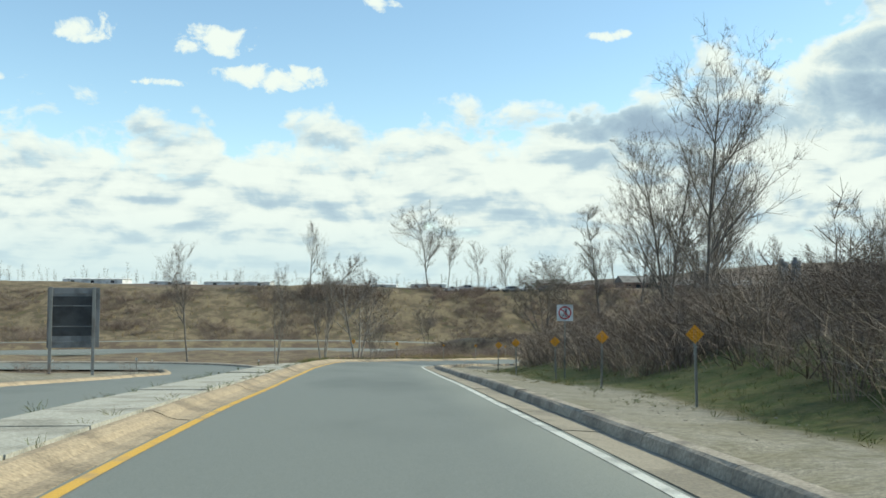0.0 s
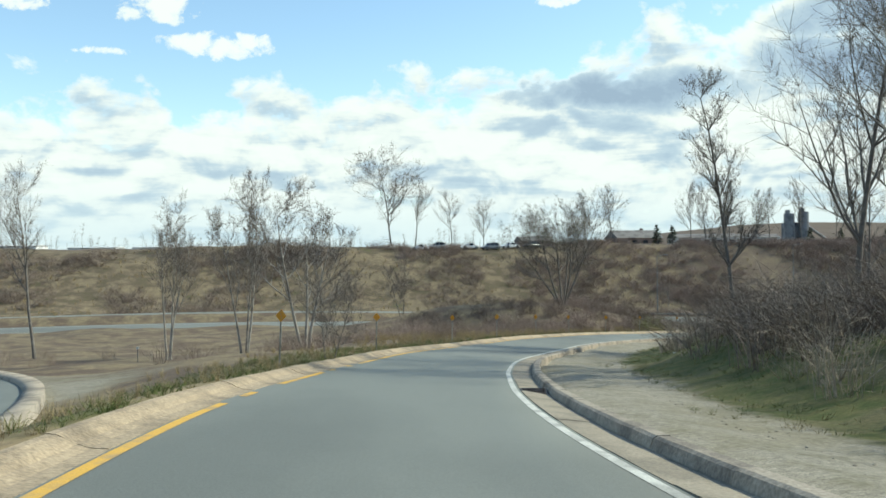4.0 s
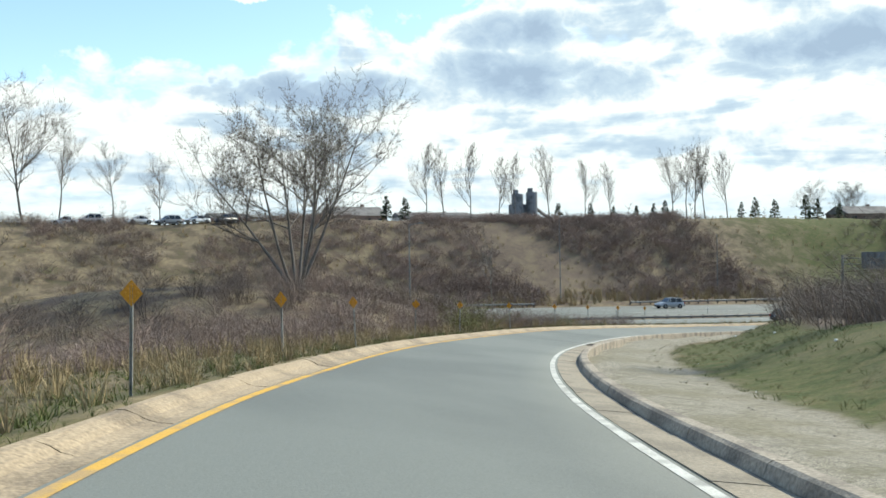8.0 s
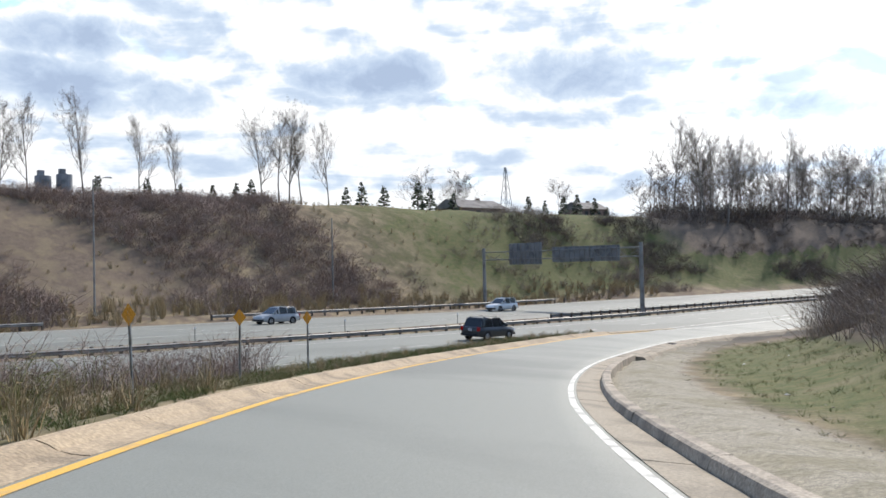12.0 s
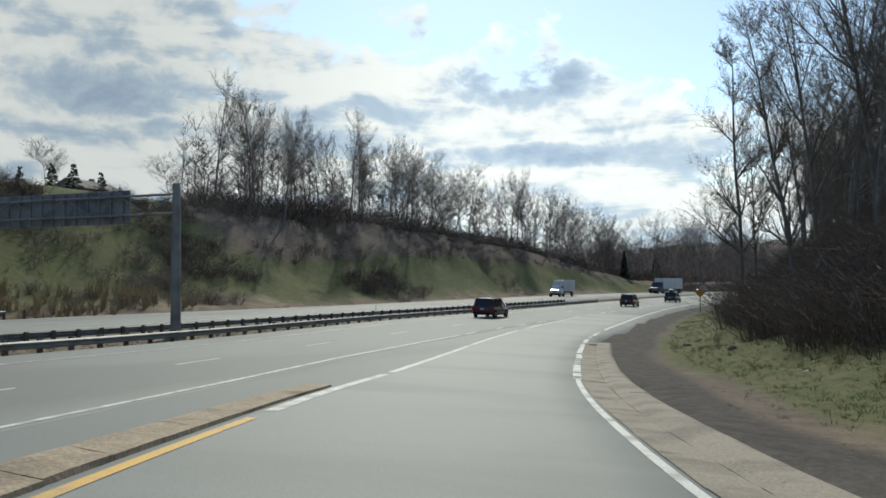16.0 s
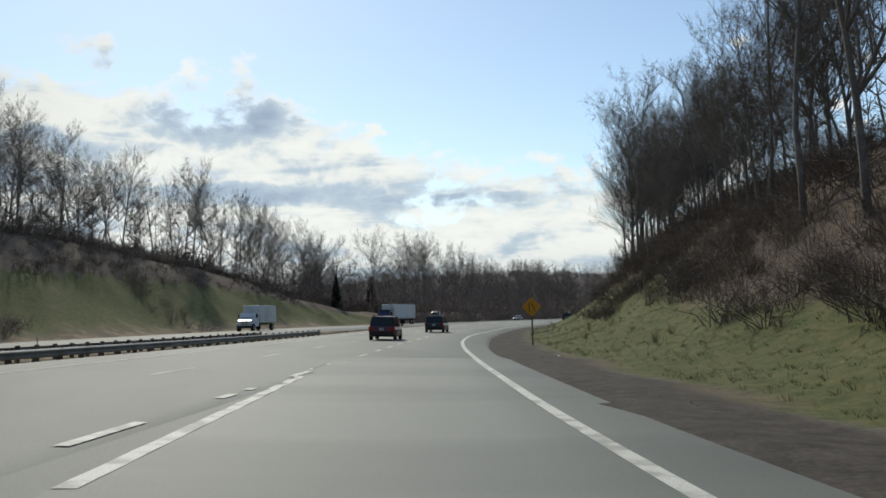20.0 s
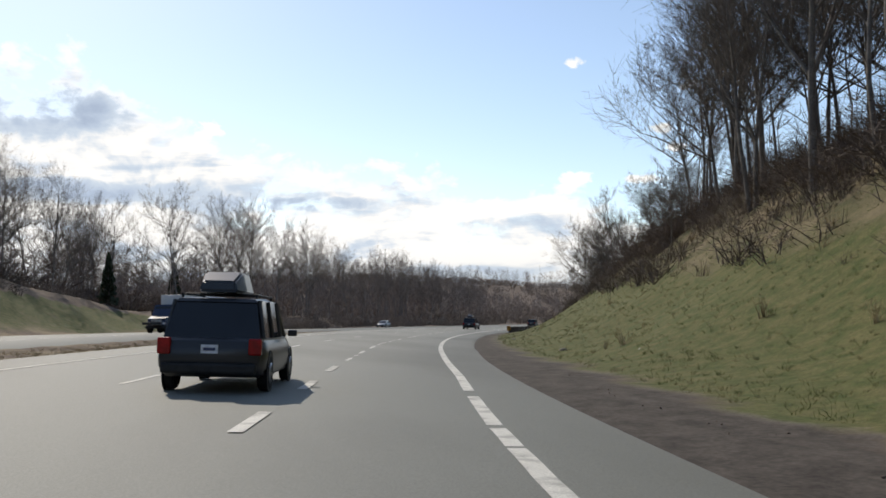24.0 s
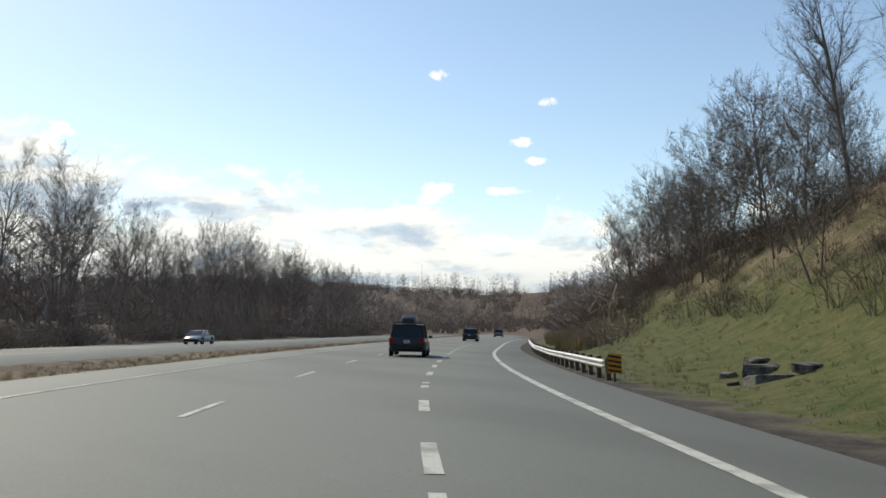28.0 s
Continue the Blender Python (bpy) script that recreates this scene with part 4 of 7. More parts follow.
scatter("brush_right_hill", BUSH, np.concatenate([sow(620, 3, RAMP, (17, 33), (17.5, 30), (0.9, 2.8)), sow(200, 63, RAMP, (28.5, 33), (13.5, 20), (0.7, 2.0)), sow(300, 64, RAMP, (18.5, 23.8), (13.5, 19), (0.7, 2.0)), sow(160, 65, RAMP, (23.5, 28.5), (18.5, 24), (0.6, 2.0))]), BRUSH_SHADED, "bare brush up the hillside, with shade in its colour", "brush", 3)
scatter("brush_outer_bend", BUSH, sow(560, 4, RAMP, (8.6, 14.2), (-22, -8.2), (0.9, 1.9)), BRUSH_RED, "reddish-brown bare brush below the ramp", "brush", 4)
scatter("brush_valley", BUSH, sow(170, 5, RAMP, (3, 9), (-60, -10), (0.6, 1.4), patchy(0.09, 0.1, 2)), BRUSH, "scattered bare bushes in the valley", "brush", 5)
scatter("brush_bluff_middle", COARSE, sow(1500, 61, HWY, (8, 62), (-86, -44), (0.7, 2.3), patchy(0.06, -0.02, 17)), BRUSH_RED, "reddish brush in patches over the straw slope", "brush", 61)
def clump(n, seed, x, y, wide, deep, size):
    """Places in one oval clump on the ground."""
    r = np.random.RandomState(seed)
    a, q = r.uniform(0, 2 * np.pi, n), np.sqrt(r.uniform(0, 1, n))
    X, Y = x + wide * q * np.cos(a), y + deep * q * np.sin(a)
    return np.stack([X, Y, terrain(X, Y)[0], r.uniform(size[0], size[1], n) * (1.15 - 0.5 * q)], 1)


scatter("crest_clump", COARSE, np.concatenate([clump(70, 1, -27, 254, 12, 5, (3.0, 5.5)), clump(26, 2, -70, 250, 6, 4, (1.8, 3.2)), clump(24, 3, -44, 246, 5, 4, (1.5, 2.6))]), BRUSH, "rounded mound of bare brush on the crest", "brush", 62)
scatter("mound_brush", BUSH, np.concatenate([clump(60, 4, 10, 150, 12, 6, (1.0, 2.2)), clump(40, 5, 27, 154, 8, 6, (1.0, 2.0)), clump(24, 6, -8, 144, 6, 5, (0.8, 1.5))]), BRUSH_SHADED, "dark bare brush round the foot of the broad tree", "brush", 63)
scatter("brush_bluff_left", COARSE, sow(3400, 60, HWY, (-140, 56), (-88, -43), (0.6, 2.4), patchy(0.055, 0.06, 3)), BRUSH, "scattered clumps of bare brush on the straw slope", "brush", 60)
scatter("brush_bluff", COARSE, sow(1500, 6, HWY, (52, 128), (-88, -44), (0.7, 2.5), patchy(0.05, 0.0, 3)), BRUSH_RED, "patches of bare brown brush on the bluff", "brush", 6)
scatter("brush_far_slope", COARSE, sow(1100, 7, HWY, (122, 330), (-80, -44), (1.2, 2.4), patchy(0.045, 0.14, 4)), BRUSH, "clumps of bare brush on the far slope", "brush", 7)
# Understorey darkened in colour for the shade below the trees
scatter("thicket_far_crest", THICKET, sow(760, 84, HWY, (215, 430), (-104, -68), (2.6, 5.0), lambda X, Y: X - 86.0 > 1.95 * (Y - 172.6)), BRUSH_SHADED, "tangled growth under the far trees, coloured dark for shade", "brush", 84)
scatter("brush_far_middle", COARSE, np.concatenate([sow(520, 91, HWY, (198, 345), (-71, -57), (0.8, 2.2), patchy(0.06, -0.15, 22)), sow(420, 85, HWY, (160, 212), (-70, -52), (1.2, 2.6), patchy(0.05, -0.05, 21)), sow(60, 86, HWY, (226, 244), (-54, -49), (1.6, 2.6))]), BRUSH_SHADED, "dark brush in the middle of the far slope", "brush", 85)
scatter("brush_far_crest", COARSE, sow(1000, 8, HWY, (190, 400), (-90, -66), (1.4, 3.2), lambda X, Y: X - 86.0 > 1.95 * (Y - 172.6)), BRUSH, "bare brush under the far trees", "brush", 8)
scatter("brush_wood_edge", COARSE, sow(520, 26, HWY, (378, 620), (-54, -43.5), (1.4, 3.4)), BRUSH, "bare brush along the edge of the wood", "brush", 26)
scatter("reeds_far_verge", REED, sow(420, 9, HWY, (70, 175), (-50, -42.5), (1.2, 2.2)), STRAW, "tawny reeds beside the far carriageway", "reeds", 9)
scatter("budding_bushes", SPRIG, np.concatenate([sow(9, 23, RAMP, (12.95, 13.3), (-9.2, -7.6), (0.6, 1.2)), np.array([(27.03 + dx, 146.39 + dy, ground_level(27.03, 146.39), h) for dx, dy, h in ((0, 0, 2.4), (0.8, 0.5, 2.0), (-0.7, 0.4, 1.9), (0.2, -0.8, 1.6), (1.3, 0.1, 1.3))]), sow(6, 25, RAMP, (4.3, 4.6), (-6.5, -5.4), (0.3, 0.5))]), BUDS, "yellow-green bushes coming into leaf", "bush", 23)
scatter("brush_lower_hill", COARSE, sow(520, 66, RAMP, (18.8, 24.2), (12.0, 20), (0.6, 1.7), patchy(0.09, -0.12, 8)), BRUSH_SHADED, "low brush over the lower hillside, with shade in its colour", "brush", 66)
scatter("brush_bluff_thick", COARSE, sow(1700, 73, HWY, (58, 124), (-82, -47), (1.0, 2.7), patchy(0.04, -0.05, 11)), BRUSH_RED, "thick reddish-brown brush across the bluff", "brush", 73)
scatter("brush_hill_top", COARSE, sow(420, 74, RAMP, (18, 26), (19, 30), (0.9, 2.4)), BRUSH_SHADED, "brush along the top of the hill, with shade in its colour", "brush", 74)
scatter("brush_mid_hill", COARSE, sow(480, 79, RAMP, (22.8, 28.4), (15.0, 25), (0.5, 1.9), patchy(0.08, -0.25, 13)), BRUSH_SHADED, "brush over the middle of the hillside, with shade in its colour", "brush", 79)
scatter("brush_behind_rail", COARSE, sow(90, 75, RAMP, (30.4, 33.5), (9.5, 14), (0.9, 1.9)), BRUSH_RED, "reddish brush behind the guard rail", "brush", 75)
scatter("reeds_behind_rail", REED, sow(60, 76, RAMP, (30.6, 33.2), (8.4, 11), (1.1, 1.9)), STRAW, "pale dry reeds behind the guard rail", "reeds", 76)
scatter("median_grass", TUFT, sow(3600, 77, HWY, (236, 480), (-17.4, -10.6), (0.1, 0.3), None, True), STRAW, "dull dry grass on the median", "grass", 77)
scatter("median_weeds", TUFT, sow(1400, 78, HWY, (40, 236), (-15.6, -11.4), (0.1, 0.3), None, True), GRASS, "thin grass between the median rails", "grass", 78)
scatter("grass_nose", TUFT, sow(900, 81, RAMP, (12.8, 16.5), (-8.0, -3.4), (0.12, 0.34), None, True), GRASS, "green grass between kerb and highway", "grass", 81)
scatter("brush_far_verge", COARSE, sow(260, 82, HWY, (92, 185), (-57, -43.5), (0.8, 1.9), patchy(0.07, -0.1, 14)), BRUSH_RED, "reddish brush among the reeds", "brush", 82)
# weeds and grass
scatter("dry_weeds_left", WEED, np.concatenate([sow(420, 11, RAMP, (3.4, 8), (-9, -3.4), (0.15, 0.4)), sow(600, 19, RAMP, (8, 13.4), (-12, -3.4), (0.3, 0.85))]), STRAW, "dry straw weeds beside the kerb", "weeds", 11)
scatter("grass_left_verge", TUFT, sow(2600, 12, RAMP, (3.2, 16.2), (-7.5, -3.4), (0.12, 0.3)), GRASS, "short tufts of spring grass behind the kerb", "grass", 12)
scatter("grass_right_verge", BLADES, sow(4200, 13, RAMP, (-2, 17.5), (6.2, 11), (0.07, 0.2)), GRASS, "short green grass on the verge", "grass", 13)
scatter("grass_right_slope", BLADES, sow(15000, 14, RAMP, (17, 31), (7.2, 20), (0.07, 0.22)), GRASS, "rough green grass up the slope", "grass", 14)
scatter("weeds_right_slope", WEED, sow(130, 15, RAMP, (17, 31), (9, 22), (0.35, 0.9)), STRAW, "dry stalks on the slope", "weeds", 15)
scatter("straw_bluff", WEED, sow(1500, 16, HWY, (-120, 180), (-88, -43), (0.5, 1.1)), STRAW, "dry straw grass on the bluff", "grass", 16)
scatter("weeds_gore", WEED, sow(160, 17, RAMP, (13.5, 16.4), (-6.0, -3.4), (0.25, 0.6)), STRAW, "weeds between ramp and highway", "weeds", 17)


# ---- trees ----
def tree_shape(seed, height=10.0, trunks=1, spread=0.35, limbs=9, first=0.25, lean=0.06, twig=6, thick=0.011, rise=0.8, tilts=(0.15, 0.38), reach=1.0):
    """Bare tree: wood and twigs as separate vertex and face lists."""
    r = np.random.RandomState(seed)
    WV, WF, TV, TF = [], [], [], []

    def tube(p, q, a, b, n):
        d = q - p
        d = d / (np.linalg.norm(d) + 1e-9)
        u = np.cross(d, [0.3, 0.9, 0.2])
        u /= np.linalg.norm(u) + 1e-9
        v = np.cross(d, u)
        k = len(WV)
        for c, rad in ((p, a), (q, b)):
            for i in range(n):
                t = 2 * np.pi * i / n
                WV.append(c + rad * (np.cos(t) * u + np.sin(t) * v))
        for i in range(n):
            j = (i + 1) % n
            WF.append((k + i, k + j, k + n + j, k + n + i))

    def blade(p, q, a, b):
        d = q - p
        s = np.cross(d, r.normal(size=3))
        s /= np.linalg.norm(s) + 1e-9
        k = len(TV)
        TV.extend([p - s * a, p + s * a, q + s * b, q - s * b])
        TF.append((k, k + 1, k + 2, k + 3))

    def limb(p, d, length, rad, level):
        n = (7, 5, 4, 3)[level]
        step = length / n
        q = p
        pts = [p]
        for i in range(n):
            d = d + r.normal(0, (0.035, 0.08, 0.15, 0.2)[level], 3) + np.array([0, 0, 0.07 * rise * level])
            d = d / np.linalg.norm(d)
            nq = q + d * step
            a, b = rad * (1 - 0.8 * i / n), rad * (1 - 0.8 * (i + 1) / n)
            if level < 3:
                tube(q, nq, a, b, (7, 5, 3)[level])
            else:
                blade(q, nq, max(a, 0.006), max(b, 0.004))
            q = nq
            pts.append(q)
            if level == 0 and (i + 1) / n < first:
                continue
            kids = {0: max(1, int(limbs / (n * (1 - first)) + r.uniform(0, 1))), 1: r.randint(1, 3) + int(r.rand() < 0.35), 2: r.randint(1, 3), 3: 0}[level]
            for _ in range(kids):
                a = r.uniform(0, 2 * np.pi)
                side = np.array([np.cos(a), np.sin(a), 0.0])
                side -= d * side.dot(d)
                side /= np.linalg.norm(side) + 1e-9
                up = rise * r.uniform(0.5, 1.1)
                nd = side * (0.8 if level else 0.35 + spread * 1.5) + d * up + np.array([0, 0, 0.22])
                nd /= np.linalg.norm(nd)
                share = (0.62 - 0.38 * (i + 1) / n) if level == 0 else r.uniform(0.3, 0.6)
                if level == 2:
                    for _ in range(2):
                        dd = nd + r.normal(0, 0.5, 3)
                        blade(q, q + dd / np.linalg.norm(dd) * length * r.uniform(0.2, 0.5), 0.007, 0.003)
                limb(q, nd, length * share * (0.6 + spread) * reach if level == 0 else length * share, b * (0.62 if level == 0 else 0.6) + 0.003, level + 1)
        if level == 2:
            for _ in range(twig + 1):
                b0 = pts[r.randint(1, len(pts))]
                dd = d + r.normal(0, 0.55, 3)
                dd /= np.linalg.norm(dd)
                blade(b0, b0 + dd * length * r.uniform(0.2, 0.55), 0.007, 0.003)

    for k in range(trunks):
        a = 2 * np.pi * k / max(trunks, 1) + r.uniform(0, 1)
        tilt = 0.0 if trunks == 1 else r.uniform(*tilts)
        d = np.array([np.cos(a) * tilt + r.normal(0, lean), np.sin(a) * tilt + r.normal(0, lean), 1.0])
        d /= np.linalg.norm(d)
        h = height * (1 if k == 0 else r.uniform(0.75, 0.97))
        limb(np.array([np.cos(a) * 0.12 * (trunks > 1), np.sin(a) * 0.12 * (trunks > 1), -0.3]), d, h, height * thick * (1.0 if trunks == 1 else 0.7), 0)
    return np.array(WV), np.array(WF), np.array(TV), np.array(TF)


def plant(name, shape, bark, twig_mat, label, buds=None, seed=0):
    """A tree of trunk and crown, parked far off as a pattern for copies."""
    WV, WF, TV, TF = shape
    root = tagged(new(name), label, "tree")
    link("trunk", raw_mesh("trunk", WV, WF, bark, True), root)
    link("crown", raw_mesh("crown", TV, TF, twig_mat), root)
    if buds:
        r = np.random.RandomState(seed)
        tips = TV.reshape(-1, 4, 3)[:, 2]
        pick = tips[r.rand(len(tips)) < 0.3]
        s = r.uniform(0.02, 0.04, (len(pick), 1))
        a, b = r.normal(size=(len(pick), 3)), r.normal(size=(len(pick), 3))
        a /= np.linalg.norm(a, axis=1, keepdims=True)
        b /= np.linalg.norm(b, axis=1, keepdims=True)
        V = np.concatenate([pick - a * s, pick + b * s, pick + a * s], 1).reshape(-1, 3)
        link("foliage", raw_mesh("foliage", V, np.arange(len(V)).reshape(-1, 3), buds), root)
    return root


def ground_at(x, y):
    return float(terrain([x], [y])[0][0])


KINDS = {}


def tree(kind, x, y, h, turn=0.0, label="", group="", sink=0.0):
    """Plant a tree of a kind, h metres high, on the ground at x, y."""
    shape_h, first = KINDS[kind]["h"], KINDS[kind]["root"]
    k = h / shape_h
    m = Matrix.Translation((x, y, ground_at(x, y) - sink)) @ Matrix.Rotation(radians(turn), 4, "Z")
    if first.get("placed") is None:
        ob = first
        ob["placed"] = 1
        ob.matrix_basis = m
    else:
        ob = copy_thing(first, m)
    ob.scale = (k, k, k)
    if label:
        ob["label"] = label
    if group:
        ob["group"] = group
    return ob


def kind(key, h, bark, twig_mat, label, buds=None, **kw):
    KINDS[key] = {"h": h, "root": plant("bare_tree", tree_shape(height=h, **kw), bark, twig_mat, label, buds, kw.get("seed", 0))}


kind("tall_a", 14.0, BARK, TWIG, "tall bare tree with an upright grey trunk", seed=11, limbs=14, spread=0.28, first=0.22, rise=1.0)
kind("tall_b", 14.0, BARK, TWIG, "tall slender bare grey tree", seed=12, limbs=13, spread=0.22, first=0.3, rise=1.1)
kind("broad", 10.0, BARK, TWIG, "broad bare tree with several spreading trunks", buds=BUDS, seed=13, trunks=7, limbs=8, spread=0.42, first=0.35, rise=0.75, twig=4, thick=0.015, tilts=(0.2, 0.75))
kind("sapling", 9.0, BARK_PALE, TWIG, "thin young tree with few branches", seed=18, limbs=5, spread=0.1, first=0.5, rise=1.2, twig=2, thick=0.008)
kind("pale", 8.0, BARK_PALE, TWIG, "pale-barked bare tree forking low", thick=0.019, seed=14, trunks=3, limbs=7, spread=0.32, first=0.3)
kind("small", 6.0, BARK, TWIG, "small bare tree with two stems", seed=15, trunks=2, limbs=8, spread=0.35, first=0.2)
kind("round", 9.0, BARK, TWIG, "round-crowned bare grey tree", seed=16, limbs=14, spread=0.5, first=0.25, rise=0.8, twig=8)
kind("spire", 14.0, BARK, TWIG, "tall straight bare tree with short rising branches", seed=23, limbs=24, spread=0.26, first=0.28, rise=0.8, twig=4, thick=0.01, lean=0.012, reach=0.48)
kind("wood_a", 14.0, BARK_FAINT_HAZE, TWIG_FAINT_HAZE, "tall bare tree with a grey trunk", seed=31, limbs=14, spread=0.3, first=0.3, rise=1.0)
kind("wood_b", 14.0, BARK_FAINT_HAZE, TWIG_FAINT_HAZE, "slender bare tree", seed=32, limbs=13, spread=0.24, first=0.35, rise=1.1)
kind("wood_c", 12.0, BARK_FAINT_HAZE, TWIG_FAINT_HAZE, "bare tree with a rounded crown", seed=33, limbs=15, spread=0.42, first=0.3, rise=0.9, twig=7)
kind("poplar", 9.0, BARK, TWIG, "thin upright bare tree on the crest", seed=17, limbs=10, spread=0.25, twig=3, first=0.25, rise=1.3)

for x, y, h, k in ((24.1, 78.2, 22, "tall_a"), (21.5, 80.5, 17, "tall_b"), (25.4, 96.4, 20, "tall_a"), (33, 104, 20, "tall_b"), (18.7, 98.1, 15.0, "spire"), (27, 87, 15, "tall_a"), (20, 70, 9, "small"), (17.5, 74, 10, "tall_b"), (45, 92, 14, "round"), (52, 104, 13, "tall_a"), (38, 118, 13, "tall_b"), (60, 140, 12, "tall_a")):
    tree(k, x, y, h, x * 37 % 360, group="trees inside the bend")
kind("slim", 9.0, BARK_PALE, TWIG, "slim bare tree with several upright stems", seed=19, trunks=3, limbs=6, spread=0.22, first=0.35, rise=1.1, twig=3, thick=0.013, tilts=(0.06, 0.2))
for x, y, h, k in ((-19.0, 113.0, 10.5, "slim"), (-13.0, 111.0, 11.5, "slim"), (-9.9, 124.3, 13, "pale"), (-32.8, 123.2, 14, "tall_b"), (-1.2, 158, 7, "small"), (19, 156.8, 12.2, "broad"), (-4.2, 74.5, 3.4, "small"), (30.9, 150.8, 5.5, "sapling")):
    tree(k, x, y, h, x * 53 % 360, group="trees in the valley")
for x, y, h, k in ((-2.6, 268, 21, "round"), (3, 270, 15, "tall_b"), (12, 268, 12, "tall_b"), (20, 268, 11, "tall_a"), (-36, 258, 16, "poplar"), (30, 262, 9, "round"), (46, 270, 11, "poplar"), (52, 268, 12, "poplar"), (73, 271, 13, "poplar"), (77, 271, 13, "poplar"), (83, 271, 14, "poplar"), (90, 272, 12, "poplar"), (93, 270, 12, "poplar"), (102, 271, 14, "poplar"), (111, 271, 12, "poplar"), (117, 270, 11, "poplar"),
                   (133, 269, 13, "tall_a"), (136, 268, 14, "tall_b"), (139, 269, 15, "tall_a"), (142, 269, 14, "tall_b"), (148, 268.5, 13, "poplar"), (178, 272, 9, "round"), (186, 270, 9, "round"), (193, 274, 9, "round"), (215, 262, 8, "round"), (240, 254, 9, "round")):
    tree(k, x, y, h, x * 71 % 360, group="trees on the crest of the bluff")

rng = random.Random(21)
for i in range(50):
    st = 216 + i * 3.6 + rng.uniform(-2, 2)
    v = spot(HWY, st, -rng.uniform(66, 84))
    if v.x - 86.0 < 1.95 * (v.y - 172.6):
        continue
    tree(rng.choice(["wood_a", "tall_b", "wood_c", "wood_b"]), v.x, v.y, rng.uniform(14, 20), rng.uniform(0, 360), "bare tree of the wood above the highway", "trees of the far wood")
for i in range(40):
    st = 384 + i * 5.5 + rng.uniform(-2, 2)
    v = spot(HWY, st, -rng.uniform(50, 64))
    tree(rng.choice(["wood_a", "wood_b", "wood_c", "wood_b"]), v.x, v.y, rng.uniform(14, 18.5) + (4 if i < 9 else 0), rng.uniform(0, 360), "bare tree at the edge of the far wood", "trees of the far wood")
for x, y, h, k in ((134.6, 164.0, 15, "spire"), (149.2, 164.8, 17, "spire"), (151.6, 163.8, 11, "tall_b"), (162.1, 157.5, 20, "tall_a"), (154, 157, 20, "tall_b"), (148.3, 156.5, 21, "tall_a"), (143, 158, 18, "tall_b"), (168, 154, 16, "round"), (231, 146.7, 9, "poplar"), (208, 147.4, 13, "tall_b"), (204, 146, 14, "tall_a"), (193.4, 152.6, 18, "tall_b"), (186, 154, 19, "tall_a"), (180, 151, 17, "tall_b"),
                   (269.7, 135, 14, "tall_b"), (262.7, 136.8, 20, "tall_a"), (255.5, 138.6, 20, "tall_b"), (283.5, 131.2, 6, "small"), (277.7, 130, 19, "tall_a"), (281, 127, 19, "tall_b"), (286, 124, 17, "tall_a"), (273, 131.5, 18, "tall_b"), (292, 122, 14, "tall_b"), (309, 117, 6, "broad"), (372.5, 89.2, 8, "round"), (350, 101.9, 8, "small"), (344.9, 102, 11, "tall_b")):
    tree(k, x, y, h, x * 29 % 360, group="trees on the hillside")
for i in range(34):
    st = 17.2 + i * 0.48 + rng.uniform(-0.2, 0.2)
    v = spot(RAMP, st, rng.uniform(20, 34) + (4 if st > 24 else 0))
    tree(rng.choice(["tall_a", "tall_b", "tall_b", "round"]), v.x, v.y, rng.uniform(10, 16) * (1 if st < 27 else 0.8), rng.uniform(0, 360), "bare tree on the brushy hillside", "trees on the hillside")


for i in range(20):
    v = spot(RAMP, 22.6 + i * 0.22 + rng.uniform(-0.1, 0.1), rng.uniform(17.5, 26) + (4.5 if i > 8 else 0))
    tree(rng.choice(["tall_b", "tall_a", "tall_b", "round"]), v.x, v.y, rng.uniform(8, 13), rng.uniform(0, 360), "bare tree crowding the hillside", "trees on the hillside")
for i in range(26):
    v = spot(RAMP, 23.8 + i * 0.14 + rng.uniform(-0.1, 0.1), rng.uniform(20, 29))
    tree(rng.choice(["tall_b", "wood_c", "tall_a", "round"]), v.x, v.y, rng.uniform(9, 13.5), rng.uniform(0, 360), "bare tree crowding the hillside", "trees on the hillside")
for i in range(22):
    v = spot(RAMP, 28.6 + i * 0.2 + rng.uniform(-0.1, 0.1), rng.uniform(15.5, 23))
    tree(rng.choice(["tall_b", "round", "small", "tall_a"]), v.x, v.y, rng.uniform(5.5, 9.5), rng.uniform(0, 360), "small bare tree on the brushy hillside", "trees on the hillside")


def far_tree_shape(seed, fine=5):
    r = np.random.RandomState(seed)
    V, F = [], []

    def blade(p, q, w0, w1):
        s = np.cross(q - p, r.normal(size=3))
        s /= np.linalg.norm(s) + 1e-9
        k = len(V)
        V.extend([p - s * w0, p + s * w0, q + s * w1, q - s * w1])
        F.extend([(k, k + 1, k + 2), (k, k + 2, k + 3)])

    p = np.array([0, 0, -0.05])
    bare = r.choice([1, 1, 2])
    for i in range(5):
        q = p + np.array([r.normal(0, 0.022), r.normal(0, 0.022), 0.175])
        blade(p, q, 0.011 - 0.0019 * i, 0.0095 - 0.0019 * i)
        if i >= bare:
            for _ in range(5):
                a = r.uniform(0, 6.3)
                e = q + np.array([np.cos(a) * 0.19, np.sin(a) * 0.19, r.uniform(0.1, 0.26)]) * r.uniform(0.5, 1.15) * (1.1 - 0.13 * i)
                blade(q, e, 0.0042, 0.002)
                for _ in range(fine):
                    b = q + (e - q) * r.uniform(0.25, 1)
                    blade(b, b + np.array([r.normal(0, 0.06), r.normal(0, 0.06), r.uniform(-0.01, 0.13)]), 0.0022, 0.0009)
        p = q
    return np.array(V), np.array(F)


open_crest = lambda X, Y: X - 86.0 > 1.95 * (Y - 172.6)
FARTREE = [far_tree_shape(s, 4) for s in range(6)]
